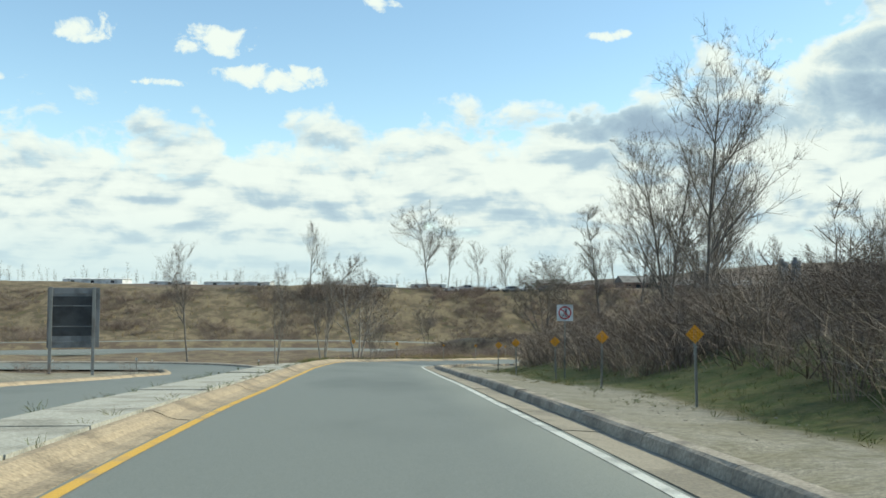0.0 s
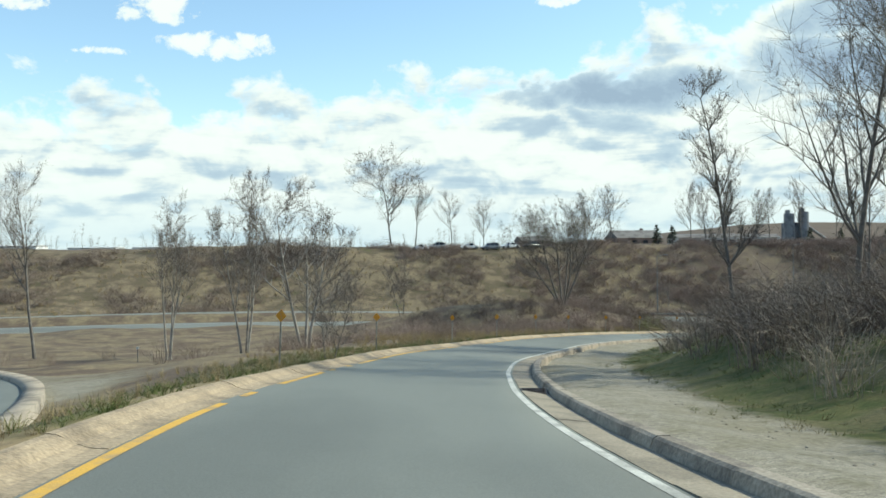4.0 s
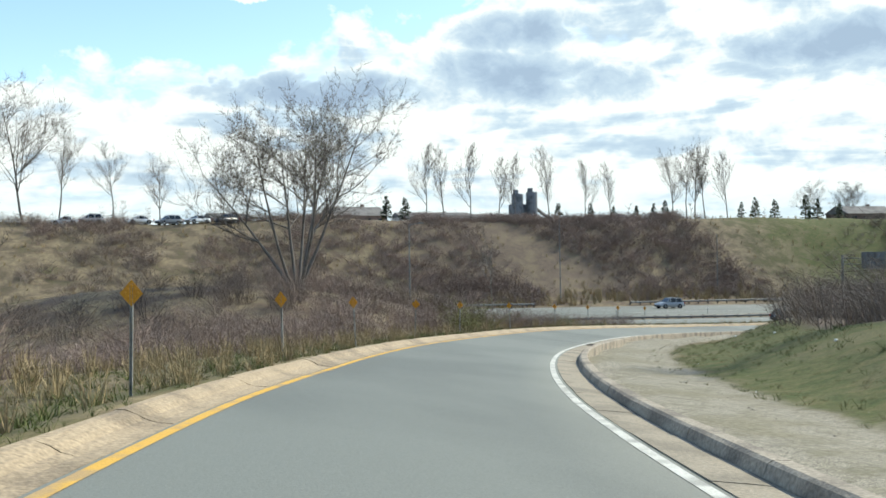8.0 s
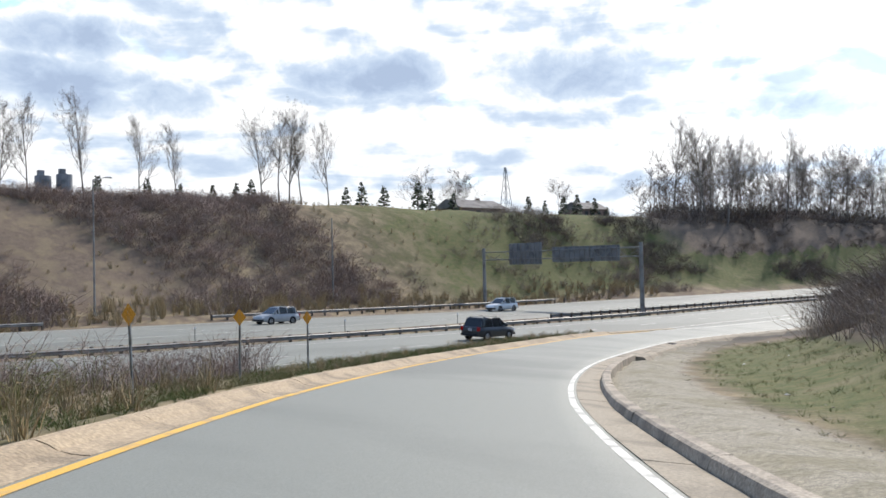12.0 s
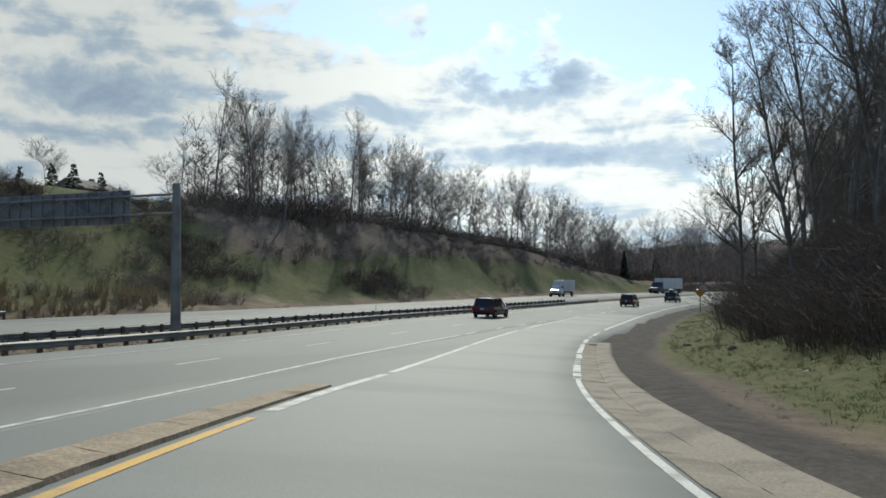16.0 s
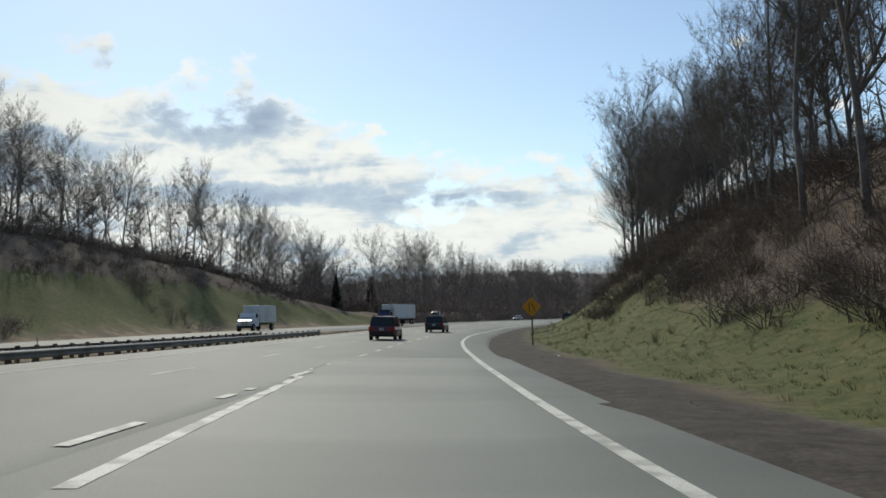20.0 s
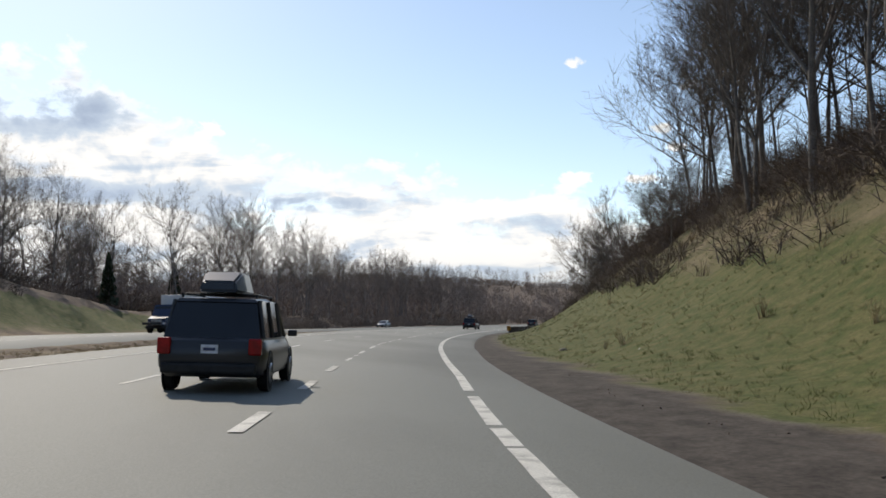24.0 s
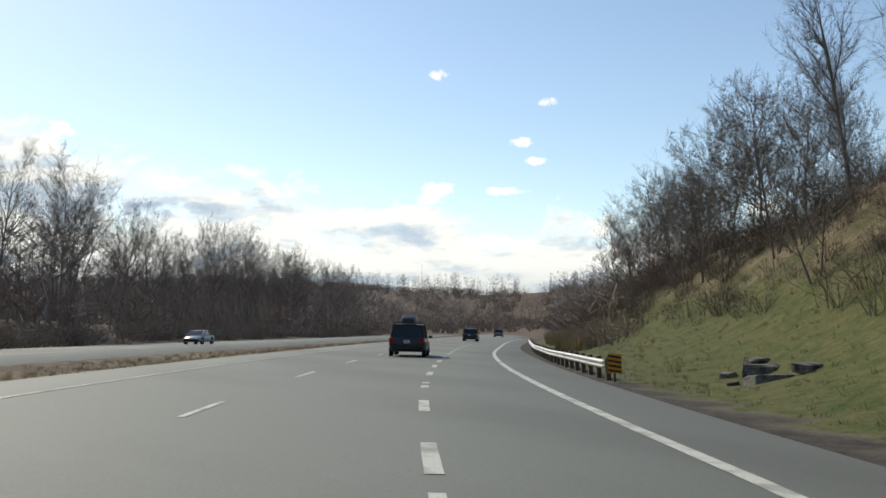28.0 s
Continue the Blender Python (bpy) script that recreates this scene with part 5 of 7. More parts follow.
TINYTREE = [far_tree_shape(10 + s, 2) for s in range(5)]
scatter("far_wood_crest", FARTREE, sow(560, 31, HWY, (190, 420), (-125, -72), (12, 17), open_crest), TWIG_FAINT_HAZE, "bare grey-brown wood behind the crest", "wood", 31)
scatter("far_wood_left", FARTREE, sow(800, 32, HWY, (385, 700), (-150, -54), (12, 17)), TWIG_FAINT_HAZE, "bare wood along the far carriageway", "wood", 32)
scatter("wood_right_hill", FARTREE, sow(380, 33, RAMP, (16, 35), (24, 70), (8, 13)), TWIG, "bare wood on the hilltop", "wood", 33)
scatter("wood_inside_bend", FARTREE, sow(60, 34, RAMP, (3, 9), (24, 60), (8, 13)), TWIG, "bare trees on the mound inside the bend", "wood", 34)


def far_hills():
    r = np.random.RandomState(5)
    n = 2000
    x, y = r.uniform(420, 1150, n), r.uniform(-480, 300, n)
    hd = near(HWY, x, y)[0]
    ok = (np.abs(hd) > 46)
    x, y = x[ok], y[ok]
    return np.stack([x, y, terrain(x, y)[0], r.uniform(11, 18, len(x))], 1)


def ridge_woods(n, seed, low, high):
    r = np.random.RandomState(seed)
    x, y = r.uniform(500, 780, n), r.uniform(-230, 70, n)
    z, _, _, _ = terrain(x, y)
    hd, _, _, hz = near(HWY, x, y)
    ok = (np.abs(hd + 14) > 34) | (z > hz + 0.8)
    return np.stack([x[ok], y[ok], z[ok], r.uniform(low, high, int(ok.sum()))], 1)


scatter("ridge_thickets", THICKET, ridge_woods(1300, 71, 2.5, 5.0), BRUSH, "bare thickets over the ridge ahead", "brush", 71)
scatter("ridge_woods", TINYTREE, ridge_woods(800, 72, 8.0, 14.0), TWIG_HAZED, "bare wood on the ridge ahead", "wood", 72)
scatter("far_hill_thickets", THICKET, far_hills() * np.array([[1.0, 1.0, 1.0, 0.42]]) + np.array([[4.0, -3.0, 0.0, 0.0]]), BRUSH, "bare thickets on the distant hills", "brush", 37)
scatter("far_hill_woods", TINYTREE, far_hills(), TWIG_HAZED, "bare woods on the distant hills", "wood", 35)


scatter("wood_beyond_bend", TINYTREE, sow(420, 38, HWY, (420, 790), (14, 90), (9, 15)), TWIG_HAZED, "bare wood beyond the bend of the highway", "wood", 38)
scatter("thicket_beyond_bend", THICKET, sow(1300, 39, HWY, (405, 790), (11, 80), (2.0, 4.5)), BRUSH, "bare thickets beside the distant highway", "brush", 39)


def plateau_woods():
    r = np.random.RandomState(6)
    n = 420
    x, y = r.uniform(-300, 240, n), r.uniform(300, 620, n)
    return np.stack([x, y, terrain(x, y)[0], r.uniform(4, 9, n)], 1)


scatter("plateau_woods", TINYTREE, plateau_woods(), TWIG, "distant bare trees beyond the bluff", "wood", 36)


# ---- conifers ----
def conifer_shape(seed, tiers=9):
    r = np.random.RandomState(seed)
    V, F = [], []
    for i in range(tiers):
        z = 0.12 + 0.86 * i / tiers
        rad = 0.26 * (1 - i / tiers) ** 0.8 + 0.03
        for j in range(11):
            a = r.uniform(0, 6.3)
            l = rad * r.uniform(0.6, 1.15)
            p = np.array([0, 0, z + r.uniform(-0.03, 0.03)])
            q = p + np.array([np.cos(a) * l, np.sin(a) * l, r.uniform(-0.06, 0.05)])
            w = np.array([-np.sin(a), np.cos(a), 0.2]) * 0.05 * r.uniform(0.6, 1.2)
            k = len(V)
            V.extend([p, q - w, q + np.array([0, 0, 0.05]), q + w])
            F.extend([(k, k + 1, k + 2), (k, k + 2, k + 3)])
    return np.array(V), np.array(F)


CONIFERS = []
for s in range(3):
    root = tagged(new("conifer"), "small dark green conifer on the crest", "tree", "conifers on the crest")
    V, F = conifer_shape(s)
    link("crown", raw_mesh("crown", V, F, NEEDLES), root)
    bm = bmesh.new()
    bmesh.ops.create_cone(bm, segments=7, radius1=0.03, radius2=0.008, depth=1.0, cap_ends=True, matrix=Matrix.Translation((0, 0, 0.46)))
    part("trunk", bm, BARK, root)
    CONIFERS.append(root)
CREST_PINES = ((64, 270, 5), (68, 270, 5), (104, 271, 5), (111, 269, 4.5), (117.5, 270, 4), (123, 269, 4), (127, 268, 4), (130, 268, 4.5), (150, 266, 4), (154, 266, 5), (159, 265, 5), (167.3, 263.9, 6.5), (171, 264, 5.5), (177, 263, 5), (198, 259, 5), (203, 258, 4), (209, 257, 5), (213, 256, 5.5), (219, 255, 5), (223, 254, 3))
for i, (x, y, h) in enumerate(CREST_PINES):
    m = Matrix.Translation((x, y, ground_at(x, y) - 0.1)) @ Matrix.Rotation(i * 1.3, 4, "Z")
    ob = CONIFERS[i] if i < 3 else copy_thing(CONIFERS[i % 3], m)
    ob.matrix_basis = m
    ob.scale = (h, h, h)
TALL_CONIFER = tagged(new("conifer"), "tall dark conifer standing in the bare wood", "tree", "conifers in the wood")
V, F = conifer_shape(7, 30)
link("crown", raw_mesh("crown", V * np.array([[0.62, 0.62, 1.0]]), F, NEEDLES), TALL_CONIFER)
bm = bmesh.new()
bmesh.ops.create_cone(bm, segments=7, radius1=0.02, radius2=0.004, depth=1.0, cap_ends=True, matrix=Matrix.Translation((0, 0, 0.46)))
part("trunk", bm, BARK, TALL_CONIFER)
for x, y, h in ((391, 172, 9), (442, 160, 12)):
    m = Matrix.Translation((x, y, ground_at(x, y) - 0.2))
    ob = TALL_CONIFER if x < 400 else copy_thing(TALL_CONIFER, m)
    ob.matrix_basis = m
    ob.scale = (h, h, h)
    tagged(ob, "tall dark conifer standing in the bare wood", group="conifers in the wood")


# ---- road signs ----
ORANGE = material("amber_sheeting", (0.62, 0.27, 0.02), 0.6, 0.06, 0.3, 30.0, 0.05, (0.55, 0.24, 0.02), 0.3)
POST_GREEN = material("post_steel", (0.3, 0.295, 0.27), 0.6, 0.2, 0.3, 30.0, 0.1, metal=0.4)
SIGN_WHITE = material("white_sheeting", (0.72, 0.72, 0.7), 0.5, 0.05, 0.5, 30.0, 0.05)
SIGN_BLACK = material("black_sheeting", (0.02, 0.02, 0.02), 0.5, 0.1, 0.5, 30.0, 0.05)
SIGN_RED = material("red_sheeting", (0.5, 0.03, 0.03), 0.5, 0.1, 0.5, 30.0, 0.05)
ALU_BACK = material("aluminium_back", (0.2, 0.205, 0.21), 0.55, 0.1, 1.0, 20.0, 0.05, metal=0.4)
DARK_PANEL = material("dark_panel", (0.045, 0.047, 0.05), 0.6, 0.15, 0.8, 15.0, 0.1)


def box(bm, x, y, z, sx, sy, sz, rot=None, bevel=0.0):
    """A bevelled box at its centre, added to a bmesh."""
    m = Matrix.Translation((x, y, z))
    if rot:
        m = m @ rot
    r = bmesh.ops.create_cube(bm, size=1.0, matrix=m @ Matrix.Diagonal((sx, sy, sz, 1)))
    if bevel:
        es = {e for v in r["verts"] for e in v.link_edges}
        bmesh.ops.bevel(bm, geom=list(es), offset=bevel, segments=2, affect="EDGES", profile=0.5)


def rod(bm, p, q, rad, n=8, rad2=None):
    p, q = Vector(p), Vector(q)
    d = q - p
    m = Matrix.Translation((p + q) / 2) @ d.to_track_quat("Z", "Y").to_matrix().to_4x4()
    bmesh.ops.create_cone(bm, segments=n, radius1=rad, radius2=rad if rad2 is None else rad2, depth=d.length, cap_ends=True, matrix=m)


def channel_post(bm, h, w=0.045):
    """U-shaped sign post."""
    box(bm, 0, 0.012, h / 2 - 0.2, w, 0.006, h + 0.4)
    for s in (-1, 1):
        box(bm, s * w / 2, 0.0, h / 2 - 0.2, 0.006, 0.03, h + 0.4)


def marker(tip=1.65, size=0.27):
    root = tagged(new("curve_marker"), "amber diamond marker on a thin steel post", "road sign", "markers along the ramp")
    bm = bmesh.new()
    channel_post(bm, tip - 0.05)
    part("post", bm, POST_GREEN, root)
    bm = bmesh.new()
    box(bm, 0, -0.012, tip - size * 0.707, size, 0.004, size, Matrix.Rotation(radians(45), 4, "Y"), 0.0015)
    plate = part("plate", bm, ORANGE, root)
    for k in range(9):
        bm = bmesh.new()
        a, b = (k % 3 - 1) * 0.075, (k // 3 - 1) * 0.075
        u, v = (a - b) * 0.707, (a + b) * 0.707
        bmesh.ops.create_cone(bm, segments=10, radius1=0.026, radius2=0.02, depth=0.008, cap_ends=True, matrix=Matrix.Translation((u, -0.018, tip - size * 0.707 + v)) @ Matrix.Rotation(radians(90), 4, "X"))
        part("reflector", bm, ORANGE, plate)
    return root


def stand(ob, line, st, d, turn=0.0, lean=0.0):
    v = spot(line, st, d)
    ob.matrix_basis = Matrix.Translation((v.x, v.y, ground_at(v.x, v.y))) @ Matrix.Rotation(radians(heading(line, st) + turn), 4, "Z") @ Matrix.Rotation(radians(lean), 4, "Y")
    return ob


first = marker()
# station and distance from the lane's middle
RIGHT_MARKERS = ((1.7, 6.6), (2.4, 6.7), (3.06, 6.9), (3.65, 6.4), (4.28, 6.3))
LEFT_MARKERS = ((6.31, -5.45), (7.32, -5.1), (8.3, -4.75), (9.0, -4.75), (9.62, -4.6), (10.2, -4.8), (10.85, -5.2), (11.5, -5.9), (12.05, -5.6), (12.68, -6.1), (13.14, -6.3), (13.55, -6.4), (13.9, -6.3))
for i, (st, d) in enumerate(RIGHT_MARKERS):
    stand(first if i == 0 else copy_thing(first, Matrix()), RAMP, st, d, rng.uniform(-8, 8), rng.uniform(-1.5, 1.5))
for i, (st, d) in enumerate(LEFT_MARKERS):
    ob = stand(copy_thing(first, Matrix()), RAMP, st, d, rng.uniform(-25, 5), rng.uniform(-3, 3))
    ob.scale = (1, 1, 1.13)


def no_walking_sign():
    root = tagged(new("prohibition_sign"), "white sign with a red barred ring on a steel post", "road sign")
    bm = bmesh.new()
    channel_post(bm, 2.9)
    part("post", bm, POST_GREEN, root)
    bm = bmesh.new()
    box(bm, 0, -0.012, 2.55, 0.62, 0.004, 0.62, None, 0.0015)
    plate = part("plate", bm, SIGN_WHITE, root)
    bm = bmesh.new()
    for k in range(24):
        a, b = 2 * math.pi * k / 24, 2 * math.pi * (k + 1) / 24
        q = [bm.verts.new((r * math.cos(t), -0.018, 2.55 + r * math.sin(t))) for r, t in ((0.2, a), (0.25, a), (0.25, b), (0.2, b))]
        bm.faces.new(q)
    part("ring", bm, SIGN_RED, plate)
    bm = bmesh.new()
    box(bm, 0, -0.0185, 2.55, 0.44, 0.003, 0.045, Matrix.Rotation(radians(45), 4, "Y"))
    part("bar", bm, SIGN_RED, plate)
    bm = bmesh.new()
    for x, z, w, h, tilt in ((0.045, 2.68, 0.035, 0.04, 0), (0.04, 2.62, 0.045, 0.08, 8), (0.015, 2.63, 0.08, 0.018, -25), (0.06, 2.62, 0.018, 0.07, -20), (0.02, 2.555, 0.022, 0.1, 28), (0.065, 2.55, 0.022, 0.1, -14)):
        box(bm, x, -0.0165, z, w, 0.002, h, Matrix.Rotation(radians(tilt), 4, "Y"))
    part("walking_symbol", bm, SIGN_BLACK, plate)
    bm = bmesh.new()
    for cx in (-0.095, 0.06):
        for k in range(14):
            a, b = 2 * math.pi * k / 14, 2 * math.pi * (k + 1) / 14
            bm.faces.new([bm.verts.new((cx + r * math.cos(t), -0.0165, 2.455 + r * math.sin(t))) for r, t in ((0.034, a), (0.048, a), (0.048, b), (0.034, b))])
    for x, z, w, tilt in ((-0.07, 2.48, 0.085, 60), (-0.02, 2.5, 0.1, 0), (-0.02, 2.475, 0.1, -42), (0.045, 2.485, 0.085, -68), (0.03, 2.53, 0.04, 0), (-0.055, 2.515, 0.04, 0)):
        box(bm, x, -0.0165, z, w, 0.002, 0.012, Matrix.Rotation(radians(-tilt), 4, "Y"))
    part("bicycle_symbol", bm, SIGN_BLACK, plate)
    return root


stand(no_walking_sign(), RAMP, 3.18, 7.5)


def merge_sign():
    root = tagged(new("merge_sign"), "amber diamond sign with a black lane symbol", "road sign")
    bm = bmesh.new()
    box(bm, 0, 0.05, 1.4, 0.1, 0.1, 3.2, None, 0.005)
    part("post", bm, WOOD, root)
    bm = bmesh.new()
    box(bm, 0, -0.012, 2.55, 0.92, 0.005, 0.92, Matrix.Rotation(radians(45), 4, "Y"), 0.002)
    plate = part("plate", bm, ORANGE, root)
    for pts in ((-0.16, -0.3, -0.16, 0.3), (0.16, -0.3, 0.16, -0.05), (0.16, -0.05, 0.02, 0.16), (0.02, 0.16, 0.02, 0.3)):
        bm = bmesh.new()
        a, b, c, d = pts
        l = math.hypot(c - a, d - b)
        box(bm, (a + c) / 2, -0.018, 2.55 + (b + d) / 2, 0.05, 0.003, l + 0.03, Matrix.Rotation(math.atan2(c - a, d - b), 4, "Y"))
        part("stroke", bm, SIGN_BLACK, plate)
    return root


stand(merge_sign(), RAMP, 23.2, 6.6)


def big_board(drop):
    """Back of a large sign on two posts, whose feet are drop metres lower than usual."""
    root = tagged(new("large_sign_back"), "dark back of a large sign on two steel posts", "road sign")
    for s in (-1.35, 1.2):
        bm = bmesh.new()
        box(bm, s, -0.08, 3.1 - drop / 2, 0.2, 0.1, 6.6 + drop, None, 0.01)
        part("post", bm, STEEL, root)
    bm = bmesh.new()
    box(bm, 0, 0.02, 4.45, 3.1, 0.05, 3.8, None, 0.01)
    panel = part("panel", bm, ALU_BACK, root)
    bm = bmesh.new()
    box(bm, 0, -0.012, 4.55, 2.5, 0.01, 2.5)
    part("dark_backing", bm, DARK_PANEL, panel, "dark painted backing")
    for z in (2.9, 3.9, 5.2, 6.0):
        bm = bmesh.new()
        box(bm, 0, -0.03, z, 2.9, 0.04, 0.07, None, 0.005)
        part("stiffener", bm, ALU_BACK, panel)
    return root


ob = big_board(-5.2 - ground_at(-21.9, 57.6))
ob.matrix_basis = Matrix.Translation((-21.9, 57.6, -5.2)) @ Matrix.Rotation(radians(16), 4, "Z")


def delineator(h=1.1):
    root = tagged(new("delineator"), "small white reflector on a thin post", "road sign", "delineators")
    bm = bmesh.new()
    channel_post(bm, h, 0.05)
    part("post", bm, STEEL, root)
    bm = bmesh.new()
    bmesh.ops.create_cone(bm, segments=14, radius1=0.1, radius2=0.1, depth=0.006, cap_ends=True, matrix=Matrix.Translation((0, -0.02, h - 0.08)) @ Matrix.Rotation(radians(90), 4, "X"))
    part("reflector", bm, SIGN_WHITE, root)
    return root


first = delineator()
for i, (x, y) in enumerate(((-24, 76), (-21, 112), (-36, 118), (-48, 116), (-10, 150))):
    ob = first if i == 0 else copy_thing(first, Matrix())
    ob.matrix_basis = Matrix.Translation((x, y, ground_at(x, y)))
for st in (60, 75, 90, 105, 170, 200, 230):
    v = spot(HWY, st, -18.2)
    ob = copy_thing(first, Matrix.Translation((v.x, v.y, ground_at(v.x, v.y))))


# ---- guard rails ----
def beam_section():
    pts = []
    for z, y in ((-0.155, 0.0), (-0.14, 0.03), (-0.1, 0.08), (-0.06, 0.08), (-0.02, 0.01), (0.02, 0.01), (0.06, 0.08), (0.1, 0.08), (0.14, 0.03), (0.155, 0.0)):
        pts.append((y, z))
    return pts


def guard_rail(line, st0, st1, d, side, label, steel=None):
    """W-beam on wooden posts: posts and beam lengths are parts. side: +1 beam faces right."""
    P, S, Nn = line
    ln = np.concatenate([[0], np.cumsum(np.linalg.norm(np.diff(P[:, :2], axis=0), axis=1))])
    a, b = np.interp([st0, st1], S, ln)
    root = tagged(new("guard_rail"), label, "guard rail")
    n = int((b - a) / 1.9)
    sec = beam_section()
    bm = bmesh.new()
    box(bm, 0, 0, 0.1, 0.16, 0.2, 1.15, None, 0.012)
    post = bpy.data.meshes.new("post")
    bm.to_mesh(post)
    bm.free()
    post.materials.append(WOOD)

    def at(m):
        s = float(np.interp(m, ln, S))
        v = spot(line, s, d)
        return v, ground_at(v.x, v.y), heading(line, s)

    prev = None
    for i in range(n + 1):
        v, g, h = at(a + i * 1.9)
        ob = link("post", post, root)
        ob.matrix_basis = Matrix.Translation((v.x, v.y, g + 0.12)) @ Matrix.Rotation(radians(h), 4, "Z")
        if i % 2 == 0:
            if prev:
                V = []
                for (q, gz, hh) in (prev, (v, g, h)):
                    c, s_ = math.cos(radians(hh)), math.sin(radians(hh))
                    for y, z in sec:
                        o = side * (0.11 + y)
                        V.append((q.x + c * o, q.y + s_ * o, gz + 0.56 + z))
                k = len(sec)
                F = [(j, j + 1, k + j + 1, k + j) for j in range(k - 1)]
                link("beam", mesh("beam", V, F, steel or STEEL, False), root)
            prev = (v, g, h)
    return root


guard_rail(HWY, 34, 236, -10.6, 1, "long steel guard rail on dark posts along the median")
guard_rail(HWY, 118, 236, -16.2, -1, "steel guard rail on the far side of the median")
guard_rail(HWY, 92, 152, -41.2, 1, "steel guard rail along the far shoulder")
guard_rail(HWY, 52, 76, -40.9, 1, "short steel guard rail along the far shoulder")
end_rail = guard_rail(RAMP, 29.25, 33.0, 6.5, -1, "pale steel guard rail with a striped end board", STEEL_PALE)


def end_board():
    root = tagged(new("hazard_board"), "amber and black striped end board", "road sign")
    bm = bmesh.new()
    box(bm, 0, 0.03, 0.35, 0.08, 0.06, 1.1, None, 0.006)
    part("post", bm, WOOD, root)
    bm = bmesh.new()
    box(bm, 0, -0.01, 0.62, 0.46, 0.012, 0.62, None, 0.004)
    plate = part("plate", bm, ORANGE, root)
    for k in range(4):
        bm = bmesh.new()
        z = 0.40 + k * 0.155
        V = [bm.verts.new(p) for p in ((-0.22, -0.019, z + 0.06), (-0.22, -0.019, z - 0.01), (0.22, -0.019, max(z - 0.09, 0.32)), (0.22, -0.019, max(z - 0.02, 0.33)))]
        bm.faces.new(V)
        part("stripe", bm, SIGN_BLACK, plate)
    return root


stand(end_board(), RAMP, 29.2, 6.5)


# ---- gantry, poles, pylon ----
def gantry():
    root = tagged(new("sign_gantry"), "grey steel sign gantry over the far carriageway", "gantry")
    a, b = Vector((134.0, 197.6, 0)), Vector((139.3, 225.9, 0))
    za, zb = ground_at(a.x, a.y), ground_at(b.x, b.y)
    top = za + 8.3
    for p, z in ((a, za), (b, zb)):
        bm = bmesh.new()
        rod(bm, (p.x, p.y, z - 0.3), (p.x, p.y, top + 0.6), 0.3, 12, 0.22)
        box(bm, p.x, p.y, z + 0.1, 0.9, 0.9, 0.5, None, 0.03)
        part("post", bm, STEEL, root)
    for dz in (0.0, -1.1):
        bm = bmesh.new()
        rod(bm, (a.x, a.y, top + dz), (b.x, b.y, top + dz), 0.07, 8)
        part("chord", bm, STEEL, root)
    n = 14
    for i in range(n):
        bm = bmesh.new()
        p, q = a.lerp(b, i / n), a.lerp(b, (i + 1) / n)
        rod(bm, (p.x, p.y, top - 1.1 * (i % 2)), (q.x, q.y, top - 1.1 * ((i + 1) % 2)), 0.035, 6)
        part("brace", bm, STEEL, root)
    d = (b - a).normalized()
    nrm = Vector((d.y, -d.x, 0))
    turn = Matrix.Rotation(math.atan2(d.y, d.x), 4, "Z")
    for u0, u1, h, dz in ((0.6, 0.825, 3.0, -0.35), (0.125, 0.53, 2.0, -0.6)):
        p = a.lerp(b, (u0 + u1) / 2) + nrm * 0.35
        w = (b - a).length * (u1 - u0)
        bm = bmesh.new()
        box(bm, p.x, p.y, top + dz, w, 0.06, h, turn, 0.01)
        panel = part("sign_panel", bm, ALU_BACK, root, "ribbed aluminium back of a sign panel")
        for k in range(int(w / 0.9)):
            q = p - d * (w / 2 - 0.45 - k * 0.9) - nrm * 0.08
            bm = bmesh.new()
            box(bm, q.x, q.y, top + dz, 0.08, 0.1, h * 0.96, turn, 0.005)
            part("rib", bm, STEEL, panel)
    return root


gantry()


def lamp_pole(x, y, h, arm=0.0, label="tall thin steel pole on the slope"):
    z = ground_at(x, y)
    root = tagged(new("light_pole"), label, "pole", "poles")
    bm = bmesh.new()
    rod(bm, (x, y, z - 0.5), (x, y, z + h), 0.11, 10, 0.06)
    part("pole", bm, STEEL, root)
    bm = bmesh.new()
    box(bm, x, y, z + 0.1, 0.4, 0.4, 0.4, None, 0.02)
    part("base", bm, CONCRETE_GREY, root)
    if arm:
        bm = bmesh.new()
        rod(bm, (x, y, z + h), (x + arm, y - 0.4, z + h + 0.25), 0.045, 8)
        part("arm", bm, STEEL, root)
        bm = bmesh.new()
        box(bm, x + arm + 0.25, y - 0.5, z + h + 0.25, 0.7, 0.28, 0.14, None, 0.04)
        part("lamp_head", bm, ALU_BACK, root)
    return root


lamp_pole(45.8, 207.6, 12.0, 1.2)
lamp_pole(82.1, 232.0, 14.0, 1.2)
lamp_pole(116.0, 233.0, 11.0, 0.0)
lamp_pole(500.0, 96.0, 22.0, 1.5, "tall dark pole standing beyond the wood")
lamp_pole(760.0, -72.0, 30.0, 0.0, "tall pole on the distant ridge")


